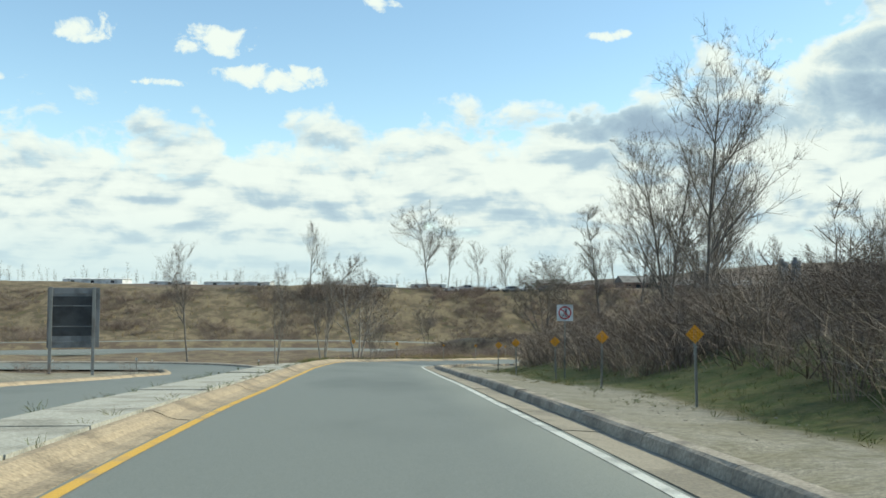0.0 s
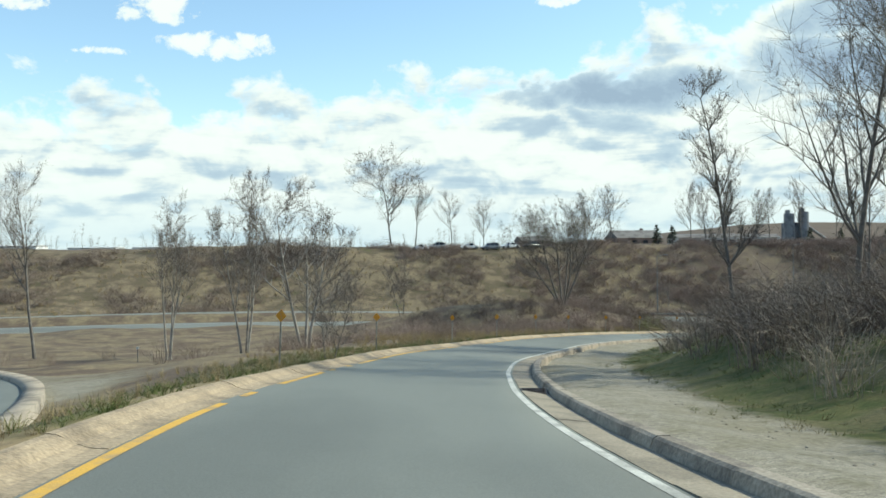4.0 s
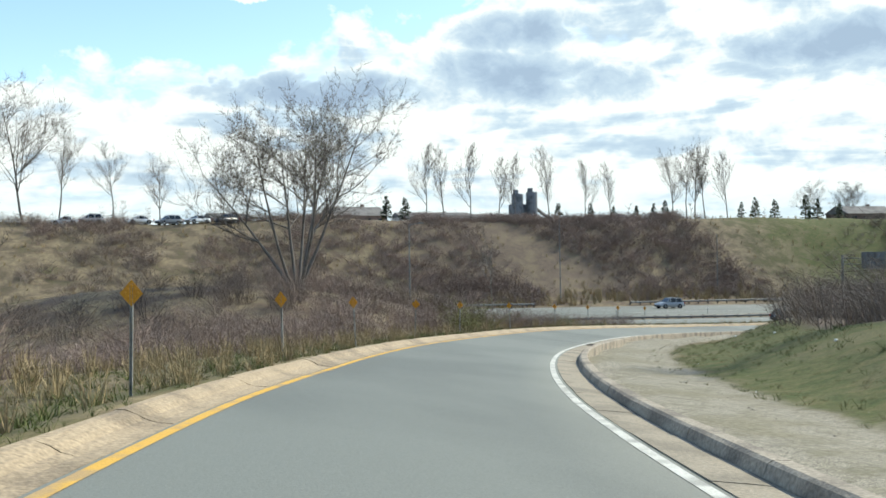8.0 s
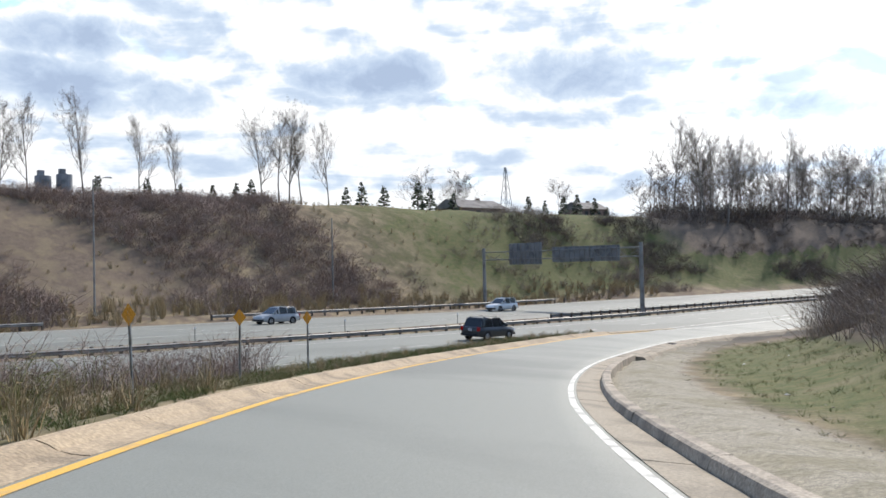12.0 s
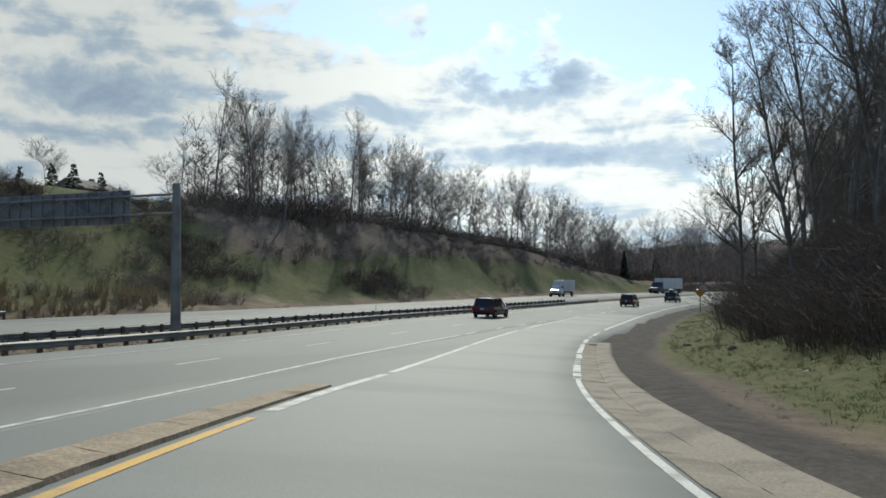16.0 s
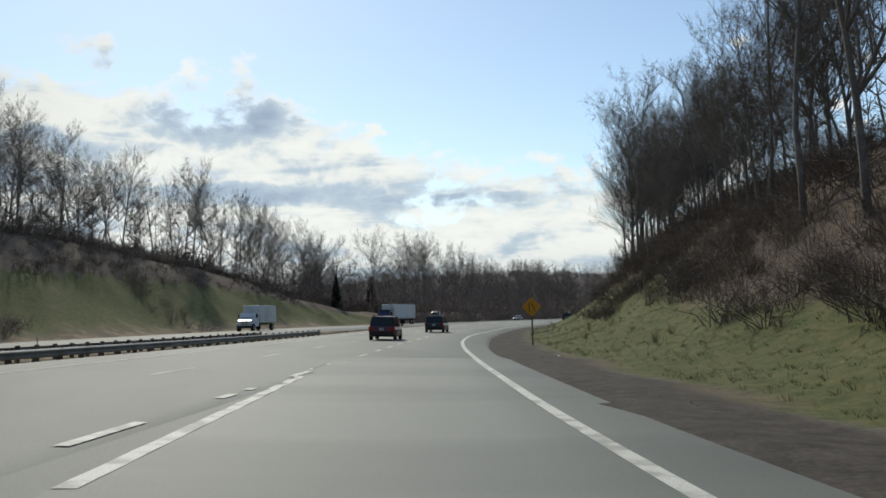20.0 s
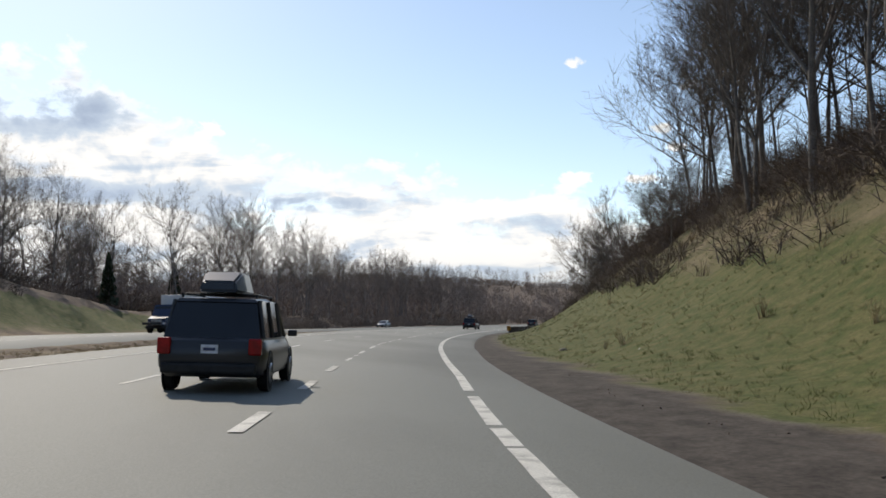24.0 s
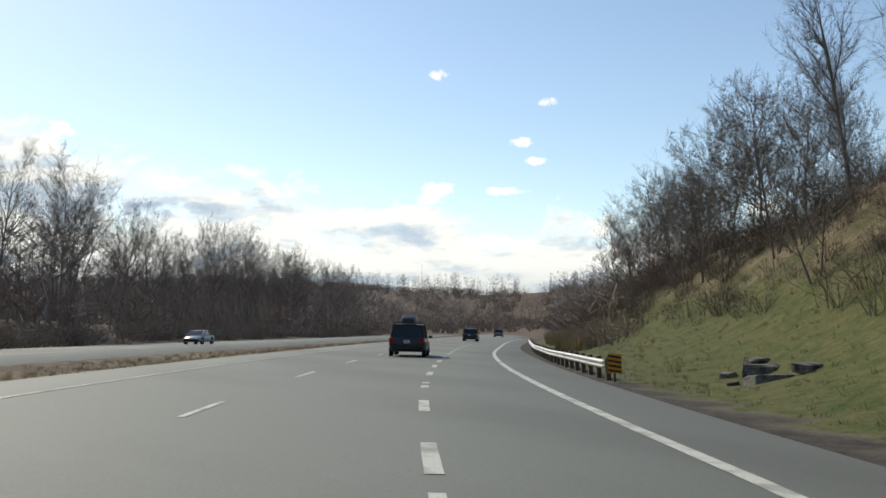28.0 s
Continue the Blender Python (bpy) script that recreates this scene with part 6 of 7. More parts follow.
def pylon(x, y, h):
    z = ground_at(x, y)
    root = tagged(new("lattice_pylon"), "slim lattice pylon behind the crest", "pylon")
    for sx, sy in ((-1, -1), (-1, 1), (1, -1), (1, 1)):
        bm = bmesh.new()
        rod(bm, (x + sx * 1.3, y + sy * 1.3, z - 0.3), (x + sx * 0.15, y + sy * 0.15, z + h), 0.07, 5)
        part("leg", bm, STEEL, root)
    for k in range(7):
        u0, u1 = k / 7, (k + 1) / 7
        w0, w1 = 1.3 - 1.15 * u0, 1.3 - 1.15 * u1
        bm = bmesh.new()
        for s in (-1, 1):
            rod(bm, (x - w0, y + s * w0, z + h * u0), (x + w1, y + s * w1, z + h * u1), 0.045, 4)
            rod(bm, (x + s * w0, y - w0, z + h * u0), (x + s * w1, y + w1, z + h * u1), 0.045, 4)
        part("bracing", bm, STEEL, root)
    return root


pylon(206.0, 271.0, 12.5)


# ---- vehicles ----
GLASS_DARK = material("tinted_glass", (0.012, 0.014, 0.016), 0.08, 0.05, 1.0, 5.0, 0.0, spec=0.6)
TYRE = material("tyre_rubber", (0.015, 0.015, 0.015), 0.9, 0.2, 0.3, 30.0, 0.2)
RIM = material("alloy_rim", (0.45, 0.45, 0.46), 0.35, 0.1, 0.3, 20.0, 0.0, metal=0.8)
TRIM = material("black_plastic", (0.02, 0.02, 0.02), 0.6, 0.1, 0.3, 30.0, 0.0)
TAIL_RED = material("tail_lens", (0.35, 0.01, 0.01), 0.25, 0.1, 0.3, 20.0, 0.0)
HEAD_LENS = material("head_lens", (0.7, 0.7, 0.72), 0.2, 0.05, 0.3, 20.0, 0.0)
PLATE = material("number_plate", (0.65, 0.66, 0.68), 0.5, 0.05, 0.3, 20.0, 0.0)
PLATE_BAR = material("plate_bar", (0.05, 0.06, 0.12), 0.5, 0.05, 0.3, 20.0, 0.0)


def paint(name, colour, rough=0.3):
    m = material(name, colour, rough, 0.04, 0.8, 8.0, 0.0, [c * 0.85 for c in colour], 0.4, spec=0.5)
    return m


PAINTS = {k: paint("paint_" + k, c) for k, c in (("maroon", (0.09, 0.012, 0.014)), ("charcoal", (0.022, 0.023, 0.026)), ("silver", (0.36, 0.37, 0.38)), ("white", (0.7, 0.7, 0.69)), ("navy", (0.02, 0.03, 0.07)), ("grey", (0.16, 0.165, 0.17)))}


def hull(bm, sections):
    """Skin over cross-sections: each is a list of points; the ends are closed."""
    rows = [[bm.verts.new(p) for p in sec] for sec in sections]
    n = len(rows[0])
    for a, b in zip(rows, rows[1:]):
        for j in range(n):
            bm.faces.new((a[j], a[(j + 1) % n], b[(j + 1) % n], b[j]))
    bm.faces.new(rows[0][::-1])
    bm.faces.new(rows[-1])
    bmesh.ops.recalc_face_normals(bm, faces=bm.faces[:])


def body_ring(y, half, low, high, tuck=0.05):
    """Half-width ring across a car at the length y: sill, bulge and shoulder."""
    return [(-half + 0.1, y, low), (-half + tuck * 0.4, y, low + 0.12), (-half, y, low + (high - low) * 0.5), (-half + tuck, y, high - 0.05), (-half + tuck + 0.06, y, high),
            (half - tuck - 0.06, y, high), (half - tuck, y, high - 0.05), (half, y, low + (high - low) * 0.5), (half - tuck * 0.4, y, low + 0.12), (half - 0.1, y, low)]


def wheel(root, x, y, r, w=0.21):
    bm = bmesh.new()
    bmesh.ops.create_cone(bm, segments=20, radius1=r, radius2=r, depth=w, cap_ends=True, matrix=Matrix.Translation((x, y, r)) @ Matrix.Rotation(radians(90), 4, "Y"))
    bmesh.ops.bevel(bm, geom=[e for e in bm.edges if len(e.link_faces) == 2 and abs(e.calc_face_angle(0)) > 1.2], offset=0.03, segments=2, affect="EDGES")
    t = part("tyre", bm, TYRE, root)
    s = 1 if x > 0 else -1
    bm = bmesh.new()
    bmesh.ops.create_cone(bm, segments=18, radius1=r * 0.64, radius2=r * 0.52, depth=0.05, cap_ends=True, matrix=Matrix.Translation((x + s * (w / 2 + 0.004), y, r)) @ Matrix.Rotation(radians(90 * s), 4, "Y"))
    part("rim", bm, RIM, t)
    bm = bmesh.new()
    # Black plates on the rim stand for its openings, which are only shade
    for k in range(5):
        a = 2 * math.pi * k / 5
        box(bm, x + s * (w / 2 + 0.03), y + math.cos(a) * r * 0.34, r + math.sin(a) * r * 0.34, 0.012, 0.06, r * 0.42, Matrix.Rotation(-a + math.pi / 2, 4, "X"))
    part("spoke_gaps", bm, TRIM, t, "black plates standing for the shaded openings of the rim")


def car(label, colour, kind_of="van", box_on_roof=False, group="vehicles on the highway"):
    """A car that faces +y, on wheels, with lamps, glass, mirrors and plate."""
    L_, W, H, nose, tail, waist = {"van": (5.0, 0.98, 1.76, 1.35, 0.18, 1.02), "suv": (4.6, 0.95, 1.72, 1.3, 0.2, 1.05), "sedan": (4.7, 0.92, 1.45, 1.35, 0.95, 0.92)}[kind_of]
    mat = PAINTS[colour]
    root = tagged(new({"van": "minivan", "suv": "suv", "sedan": "sedan"}[kind_of]), label, "car", group)
    y0, y1 = -L_ / 2, L_ / 2
    bm = bmesh.new()
    hull(bm, [body_ring(y0, W - 0.12, 0.42, waist - 0.14), body_ring(y0 + 0.1, W - 0.03, 0.3, waist - 0.02), body_ring(y0 + 0.7, W, 0.25, waist), body_ring(0.0, W, 0.24, waist - 0.01), body_ring(y1 - nose, W, 0.24, waist - 0.02),
              body_ring(y1 - 0.45, W - 0.04, 0.26, waist - 0.16), body_ring(y1 - 0.1, W - 0.14, 0.3, waist - 0.3), body_ring(y1, W - 0.26, 0.4, waist - 0.4)])
    bmesh.ops.bevel(bm, geom=[e for e in bm.edges if abs(e.calc_face_angle(0)) > 0.35], offset=0.05, segments=2, affect="EDGES")
    body = part("body", bm, mat, root)
    body.data.polygons.foreach_set("use_smooth", [True] * len(body.data.polygons))
    # cabin: glass band with a painted roof over it
    roof0, roof1 = y0 + tail + (0.36 if kind_of != "sedan" else 0.5), y1 - nose - 0.75
    bands = [[(-W + 0.1, y0 + tail, waist - 0.03), (W - 0.1, y0 + tail, waist - 0.03), (W - 0.24, roof0, H - 0.07), (-W + 0.24, roof0, H - 0.07)],
             [(-W + 0.08, y0 + tail + 0.5, waist - 0.03), (W - 0.08, y0 + tail + 0.5, waist - 0.03), (W - 0.2, roof0 + 0.4, H - 0.05), (-W + 0.2, roof0 + 0.4, H - 0.05)],
             [(-W + 0.08, y1 - nose - 0.55, waist - 0.03), (W - 0.08, y1 - nose - 0.55, waist - 0.03), (W - 0.2, roof1 - 0.1, H - 0.05), (-W + 0.2, roof1 - 0.1, H - 0.05)],
             [(-W + 0.12, y1 - nose + 0.15, waist - 0.03), (W - 0.12, y1 - nose + 0.15, waist - 0.03), (W - 0.24, roof1, H - 0.07), (-W + 0.24, roof1, H - 0.07)]]
    bm = bmesh.new()
    hull(bm, bands[0:2])
    part("rear_window", bm, GLASS_DARK, root, "dark tinted rear window")
    for a, b, c, e in ((0, None, None, 3), (None, 1, 2, None)):
        halves = []
        for q in bands[1:3]:
            halves.append([q[0] if a == 0 else (0.004, q[0][1], q[0][2]), q[1] if b == 1 else (-0.004, q[1][1], q[1][2]), q[2] if c == 2 else (-0.004, q[2][1], q[2][2]), q[3] if e == 3 else (0.004, q[3][1], q[3][2])])
        bm = bmesh.new()
        hull(bm, halves)
        part("side_window", bm, GLASS_DARK, root, "dark tinted side window")
    bm = bmesh.new()
    hull(bm, bands[2:4])
    part("windscreen", bm, GLASS_DARK, root)
    bm = bmesh.new()
    hull(bm, [[(-W + 0.23, roof0 - 0.04, H - 0.09), (W - 0.23, roof0 - 0.04, H - 0.09), (W - 0.27, roof0 + 0.03, H - 0.03), (-W + 0.27, roof0 + 0.03, H - 0.03)],
              [(-W + 0.18, (roof0 + roof1) / 2, H - 0.07), (W - 0.18, (roof0 + roof1) / 2, H - 0.07), (W - 0.26, (roof0 + roof1) / 2, H), (-W + 0.26, (roof0 + roof1) / 2, H)],
              [(-W + 0.23, roof1 + 0.05, H - 0.1), (W - 0.23, roof1 + 0.05, H - 0.1), (W - 0.27, roof1 - 0.03, H - 0.04), (-W + 0.27, roof1 - 0.03, H - 0.04)]])
    part("roof", bm, mat, root)
    for s in (-1, 1):
        for yy, lean in ((y0 + tail + 0.28, 0.1), (y0 + 1.6, 0.02), (0.35, -0.02)):
            bm = bmesh.new()
            rod(bm, (s * (W - 0.075), yy, waist - 0.02), (s * (W - 0.2), yy + lean, H - 0.06), 0.045, 6)
            part("pillar", bm, mat, root)
        bm = bmesh.new()
        rod(bm, (s * (W - 0.11), y1 - nose + 0.1, waist - 0.02), (s * (W - 0.22), roof1, H - 0.06), 0.04, 6)
        part("pillar", bm, mat, root)
        bm = bmesh.new()
        rod(bm, (s * (W - 0.28), roof0 + 0.2, H + 0.05), (s * (W - 0.28), roof1 - 0.2, H + 0.05), 0.02, 6)
        box(bm, s * (W - 0.28), roof0 + 0.25, H + 0.015, 0.04, 0.08, 0.07)
        box(bm, s * (W - 0.28), roof1 - 0.25, H + 0.015, 0.04, 0.08, 0.07)
        part("roof_rail", bm, TRIM, root)
        bm = bmesh.new()
        box(bm, s * (W + 0.1), y1 - nose - 0.15, waist + 0.05, 0.2, 0.1, 0.14, None, 0.03)
        part("mirror", bm, mat, root)
        bm = bmesh.new()
        box(bm, s * (W - 0.16), y0 + 0.02, waist - 0.17, 0.24, 0.12, 0.3, None, 0.03)
        part("tail_lamp", bm, TAIL_RED, root, "red tail lamp")
        bm = bmesh.new()
        box(bm, s * (W - 0.28), y1 - 0.14, waist - 0.34, 0.34, 0.2, 0.16, None, 0.04)
        part("headlamp", bm, HEAD_LENS, root)
        for yy in (y0 + 0.95, y1 - 0.95):
            wheel(root, s * (W - 0.1), yy, 0.34)
            bm = bmesh.new()
            bmesh.ops.create_cone(bm, segments=20, radius1=0.41, radius2=0.41, depth=0.02, cap_ends=True, matrix=Matrix.Translation((s * (W - 0.008), yy, 0.36)) @ Matrix.Rotation(radians(90), 4, "Y"))
            part("wheel_arch", bm, TRIM, root)
    for yy, z in ((y0 - 0.02, 0.45), (y1 - 0.05, 0.42)):
        bm = bmesh.new()
        box(bm, 0, yy, z, (W - 0.12) * 2, 0.16, 0.2, None, 0.05)
        part("bumper", bm, TRIM, root)
    bm = bmesh.new()
    box(bm, 0, y0 - 0.005, waist - 0.22, 0.31, 0.03, 0.16, None, 0.005)
    plate = part("number_plate", bm, PLATE, root)
    bm = bmesh.new()
    box(bm, 0, y0 - 0.023, waist - 0.22, 0.22, 0.004, 0.055)
    part("plate_bar", bm, PLATE_BAR, plate)
    if box_on_roof:
        bm = bmesh.new()
        hull(bm, [[(-0.36, y0 + 0.55, H + 0.1), (0.36, y0 + 0.55, H + 0.1), (0.3, y0 + 0.6, H + 0.3), (-0.3, y0 + 0.6, H + 0.3)],
                  [(-0.46, y0 + 1.1, H + 0.08), (0.46, y0 + 1.1, H + 0.08), (0.36, y0 + 1.1, H + 0.5), (-0.36, y0 + 1.1, H + 0.5)],
                  [(-0.45, y0 + 2.0, H + 0.08), (0.45, y0 + 2.0, H + 0.08), (0.34, y0 + 2.0, H + 0.48), (-0.34, y0 + 2.0, H + 0.48)],
                  [(-0.28, y0 + 2.75, H + 0.1), (0.28, y0 + 2.75, H + 0.1), (0.2, y0 + 2.7, H + 0.2), (-0.2, y0 + 2.7, H + 0.2)]])
        bmesh.ops.bevel(bm, geom=bm.edges[:], offset=0.04, segments=2, affect="EDGES")
        part("roof_box", bm, PAINTS["charcoal"], root, "black cargo box on the roof")
        for yy in (y0 + 1.0, y0 + 2.2):
            bm = bmesh.new()
            rod(bm, (-W + 0.28, yy, H + 0.06), (W - 0.28, yy, H + 0.06), 0.018, 6)
            part("cross_bar", bm, TRIM, root)
    return root


def park(ob, st, d, back=False):
    v = spot(HWY, st, d)
    z = float(np.interp(st, HS, HP[:, 2])) - bank_highway(st) * max(-12.0, d)
    a, b = spot(HWY, st - 2, 0), spot(HWY, st + 2, 0)
    pitch = math.atan2(b.z - a.z, 4.0)
    ob.matrix_basis = Matrix.Translation((v.x, v.y, z)) @ Matrix.Rotation(radians(heading(HWY, st) + (180 if back else 0)), 4, "Z") @ Matrix.Rotation(pitch * (-1 if back else 1), 4, "X") @ Matrix.Rotation(bank_highway(st) * (0 if back else 1), 4, "Y")
    return ob


park(car("black sport utility car on worn asphalt", "charcoal", "suv"), 90.0, -2.1)
park(car("maroon minivan beside the median rail", "maroon", "van"), 168.0, -5.5)
park(car("dark maroon minivan in the highway lane", "maroon", "van"), 221.0, -2.2)
park(car("black minivan with a cargo box on its roof", "charcoal", "van", True), 372.0, -1.9)
park(car("black minivan with a long cargo box on its roof", "charcoal", "van", True), 250.0, -1.45)
park(car("dark sport utility car far ahead", "charcoal", "suv"), 444.0, -1.9)
park(car("dark car on the distant bend", "grey", "suv"), 520.0, -1.9)
park(car("silver grey sport utility car on the far carriageway", "silver", "suv"), 92.5, -31.0, True)
park(car("white sport utility car on the far carriageway", "white", "suv"), 127.2, -31.2, True)
park(car("black sport utility car on the far carriageway", "charcoal", "suv"), 352.0, -27.5, True)
park(car("grey sedan on the far carriageway", "silver", "sedan"), 412.6, -27.5, True)

WHITE_BOX = material("box_body_white", (0.62, 0.62, 0.61), 0.5, 0.06, 1.5, 10.0, 0.05, (0.52, 0.52, 0.51), 0.4)


def lorry(label, name, trailer):
    """A box lorry, or a tractor with a long trailer, facing +y."""
    root = tagged(new(name), label, "truck", "vehicles on the highway")
    body = PAINTS["navy" if trailer else "white"]
    bl = 13.0 if trailer else 6.0
    top = 3.95 if trailer else 3.5
    front = bl / 2 + 0.3
    bm = bmesh.new()
    box(bm, 0, 0, (1.15 + top) / 2, 2.5, bl, top - 1.15, None, 0.04)
    cargo = part("cargo_box", bm, WHITE_BOX, root)
    for k in range(int(bl / 1.2)):
        for s in (-1, 1):
            bm = bmesh.new()
            box(bm, s * 1.256, -bl / 2 + 0.6 + k * 1.2, (1.2 + top) / 2, 0.012, 0.05, top - 1.3)
            part("side_rib", bm, WHITE_BOX, cargo)
    bm = bmesh.new()
    box(bm, 0, front / 2 - 0.2, 0.95, 1.0, bl + front - 1.0, 0.25, None, 0.02)
    part("chassis", bm, TRIM, root)
    cl, ch = (3.6, 2.9) if trailer else (2.3, 2.5)
    bm = bmesh.new()
    c0 = front
    hull(bm, [[(-1.15, c0, 0.7), (1.15, c0, 0.7), (1.1, c0, ch), (-1.1, c0, ch)], [(-1.15, c0 + cl * 0.45, 0.6), (1.15, c0 + cl * 0.45, 0.6), (1.08, c0 + cl * 0.4, ch), (-1.08, c0 + cl * 0.4, ch)],
              [(-1.15, c0 + cl * 0.6, 0.55), (1.15, c0 + cl * 0.6, 0.55), (1.1, c0 + cl * 0.6, 1.75), (-1.1, c0 + cl * 0.6, 1.75)], [(-1.0, c0 + cl, 0.55), (1.0, c0 + cl, 0.55), (0.9, c0 + cl, 1.45), (-0.9, c0 + cl, 1.45)]])
    cab = part("cab", bm, body, root)
    bm = bmesh.new()
    hull(bm, [[(-0.98, c0 + cl * 0.435, 1.9), (0.98, c0 + cl * 0.435, 1.9), (0.95, c0 + cl * 0.415, ch - 0.15), (-0.95, c0 + cl * 0.415, ch - 0.15)], [(-1.0, c0 + cl * 0.575, 1.85), (1.0, c0 + cl * 0.575, 1.85), (0.95, c0 + cl * 0.43, ch - 0.15), (-0.95, c0 + cl * 0.43, ch - 0.15)]])
    part("windscreen", bm, GLASS_DARK, cab)
    for s in (-1, 1):
        bm = bmesh.new()
        box(bm, s * 1.13, c0 + cl * 0.28, 2.1, 0.03, cl * 0.25, 0.6, None, 0.01)
        part("side_window", bm, GLASS_DARK, cab)
        bm = bmesh.new()
        box(bm, s * 1.35, c0 + cl * 0.45, 2.1, 0.14, 0.1, 0.5, None, 0.03)
        part("mirror", bm, TRIM, cab)
        bm = bmesh.new()
        box(bm, s * 0.8, c0 + cl, 0.95, 0.3, 0.08, 0.22, None, 0.03)
        part("headlamp", bm, HEAD_LENS, cab)
        rows = [c0 + cl * 0.78] + ([c0 + 0.4, c0 - 0.9, -bl / 2 + 1.0, -bl / 2 + 2.3] if trailer else [-bl / 2 + 1.3])
        for yy in rows:
            wheel(root, s * 1.0, yy, 0.5, 0.34)
    bm = bmesh.new()
    box(bm, 0, c0 + cl + 0.05, 0.6, 2.2, 0.14, 0.35, None, 0.04)
    part("bumper", bm, TRIM, cab)
    bm = bmesh.new()
    box(bm, 0, c0 + cl + 0.01, 1.05, 1.1, 0.04, 0.6, None, 0.02)
    part("grille", bm, RIM, cab)
    return root


park(lorry("white box truck on the far carriageway", "box_truck", False), 276.0, -31.3, True)
park(lorry("dark blue tractor with a long pale trailer", "semi_truck", True), 330.0, -27.4, True)

# ---- buildings beyond the bluff ----
ROOF = material("grey_shingle_roof", (0.2, 0.185, 0.17), 0.9, 0.2, 2.0, 6.0, 0.3)
SIDING = material("pale_siding", (0.45, 0.44, 0.41), 0.8, 0.1, 2.0, 8.0, 0.1)
SHED_WHITE = material("white_shed_wall", (0.68, 0.68, 0.66), 0.7, 0.08, 3.0, 5.0, 0.05)
BROWN_WALL = material("brown_wall", (0.24, 0.17, 0.14), 0.85, 0.15, 2.0, 8.0, 0.2)
SILO = material("grey_silo", (0.2, 0.21, 0.22), 0.6, 0.12, 2.0, 4.0, 0.1, metal=0.3)
PANE = material("dark_pane", (0.03, 0.035, 0.04), 0.15, 0.1, 1.0, 5.0, 0.0)


def house(x, y, w, dpt, wall_h, roof_h, turn, wall, label, windows=4, name="house", roof=None):
    z = ground_at(x, y) - 0.3
    root = tagged(new(name), label, "building", "buildings beyond the bluff")
    root.matrix_basis = Matrix.Translation((x, y, z)) @ Matrix.Rotation(radians(turn), 4, "Z")
    bm = bmesh.new()
    box(bm, 0, 0, wall_h / 2, w, dpt, wall_h)
    body = part("wall", bm, wall, root)
    bm = bmesh.new()
    e = 0.4
    hull(bm, [[(-w / 2 - e, -dpt / 2 - e, wall_h - 0.05), (-w / 2 - e, dpt / 2 + e, wall_h - 0.05), (-w / 2 - e, 0.05, wall_h + roof_h), (-w / 2 - e, -0.05, wall_h + roof_h)],
              [(w / 2 + e, -dpt / 2 - e, wall_h - 0.05), (w / 2 + e, dpt / 2 + e, wall_h - 0.05), (w / 2 + e, 0.05, wall_h + roof_h), (w / 2 + e, -0.05, wall_h + roof_h)]])
    part("roof", bm, roof or ROOF, root)
    for k in range(windows):
        u = -w / 2 + w * (k + 0.5) / windows
        bm = bmesh.new()
        box(bm, u, -dpt / 2 - 0.02, wall_h * 0.55, min(1.5, w / windows * 0.5), 0.06, wall_h * 0.4, None, 0.01)
        win = part("window", bm, PANE, root)
        bm = bmesh.new()
        box(bm, u, -dpt / 2 - 0.05, wall_h * 0.33, min(1.7, w / windows * 0.6), 0.1, 0.1)
        part("sill", bm, SHED_WHITE, win)
    bm = bmesh.new()
    box(bm, w * 0.2, 0.6, wall_h + roof_h * 0.8, 0.7, 0.7, roof_h * 0.9)
    part("chimney", bm, BROWN_WALL, root)
    return root


house(66, 300, 13, 9, 2.8, 2.2, 8, BROWN_WALL, "low house with a dark gabled roof")
house(88, 306, 18, 9, 2.8, 1.2, -4, SHED_WHITE, "long white low building", 5, "shed")
house(104, 312, 16, 9, 2.8, 1.0, -4, SHED_WHITE, "white low building among conifers", 4, "shed")
house(38, 305, 9, 7, 2.4, 1.3, 10, BROWN_WALL, "brown low house beyond the bluff")
house(189, 268, 14, 8, 2.6, 2.0, -6, BROWN_WALL, "dark low house on the crest")
house(226, 262, 9, 7, 2.4, 1.8, -10, BROWN_WALL, "small dark house on the crest")
for x, y, w in ((-150, 400, 26), (-118, 405, 18), (-92, 420, 30), (-40, 430, 40), (-5, 425, 16)):
    house(x, y, w, 12, 2.6, 0.4, 0, SHED_WHITE, "distant white flat shed", 3, "shed", SHED_WHITE)


def silo_plant(x, y):
    z = ground_at(x, y)
    root = tagged(new("silo_plant"), "two grey silo towers with a sloping conveyor", "building")
    for dx, h in ((-2.4, 11.0), (2.4, 11.6)):
        bm = bmesh.new()
        bmesh.ops.create_cone(bm, segments=16, radius1=1.7, radius2=1.7, depth=h, cap_ends=True, matrix=Matrix.Translation((x + dx, y, z + h / 2)))
        silo = part("silo", bm, SILO, root)
        bm = bmesh.new()
        box(bm, x + dx - 0.5, y, z + h + 0.5, 1.2, 1.2, 1.4, None, 0.05)
        part("head_house", bm, SILO, silo)
        for k in range(3):
            bm = bmesh.new()
            bmesh.ops.create_cone(bm, segments=16, radius1=1.76, radius2=1.76, depth=0.15, cap_ends=True, matrix=Matrix.Translation((x + dx, y, z + h * (k + 1) / 4)))
            part("hoop", bm, STEEL, silo)
    bm = bmesh.new()
    box(bm, x, y + 2.2, z + 4.0, 7.0, 3.0, 8.0, None, 0.05)
    part("base_house", bm, SILO, root)
    bm = bmesh.new()
    rod(bm, (x + 3.5, y, z + 7.0), (x + 13.0, y, z + 0.5), 0.5, 8)
    part("conveyor", bm, STEEL, root)
    return root


silo_plant(130.4, 337.6)
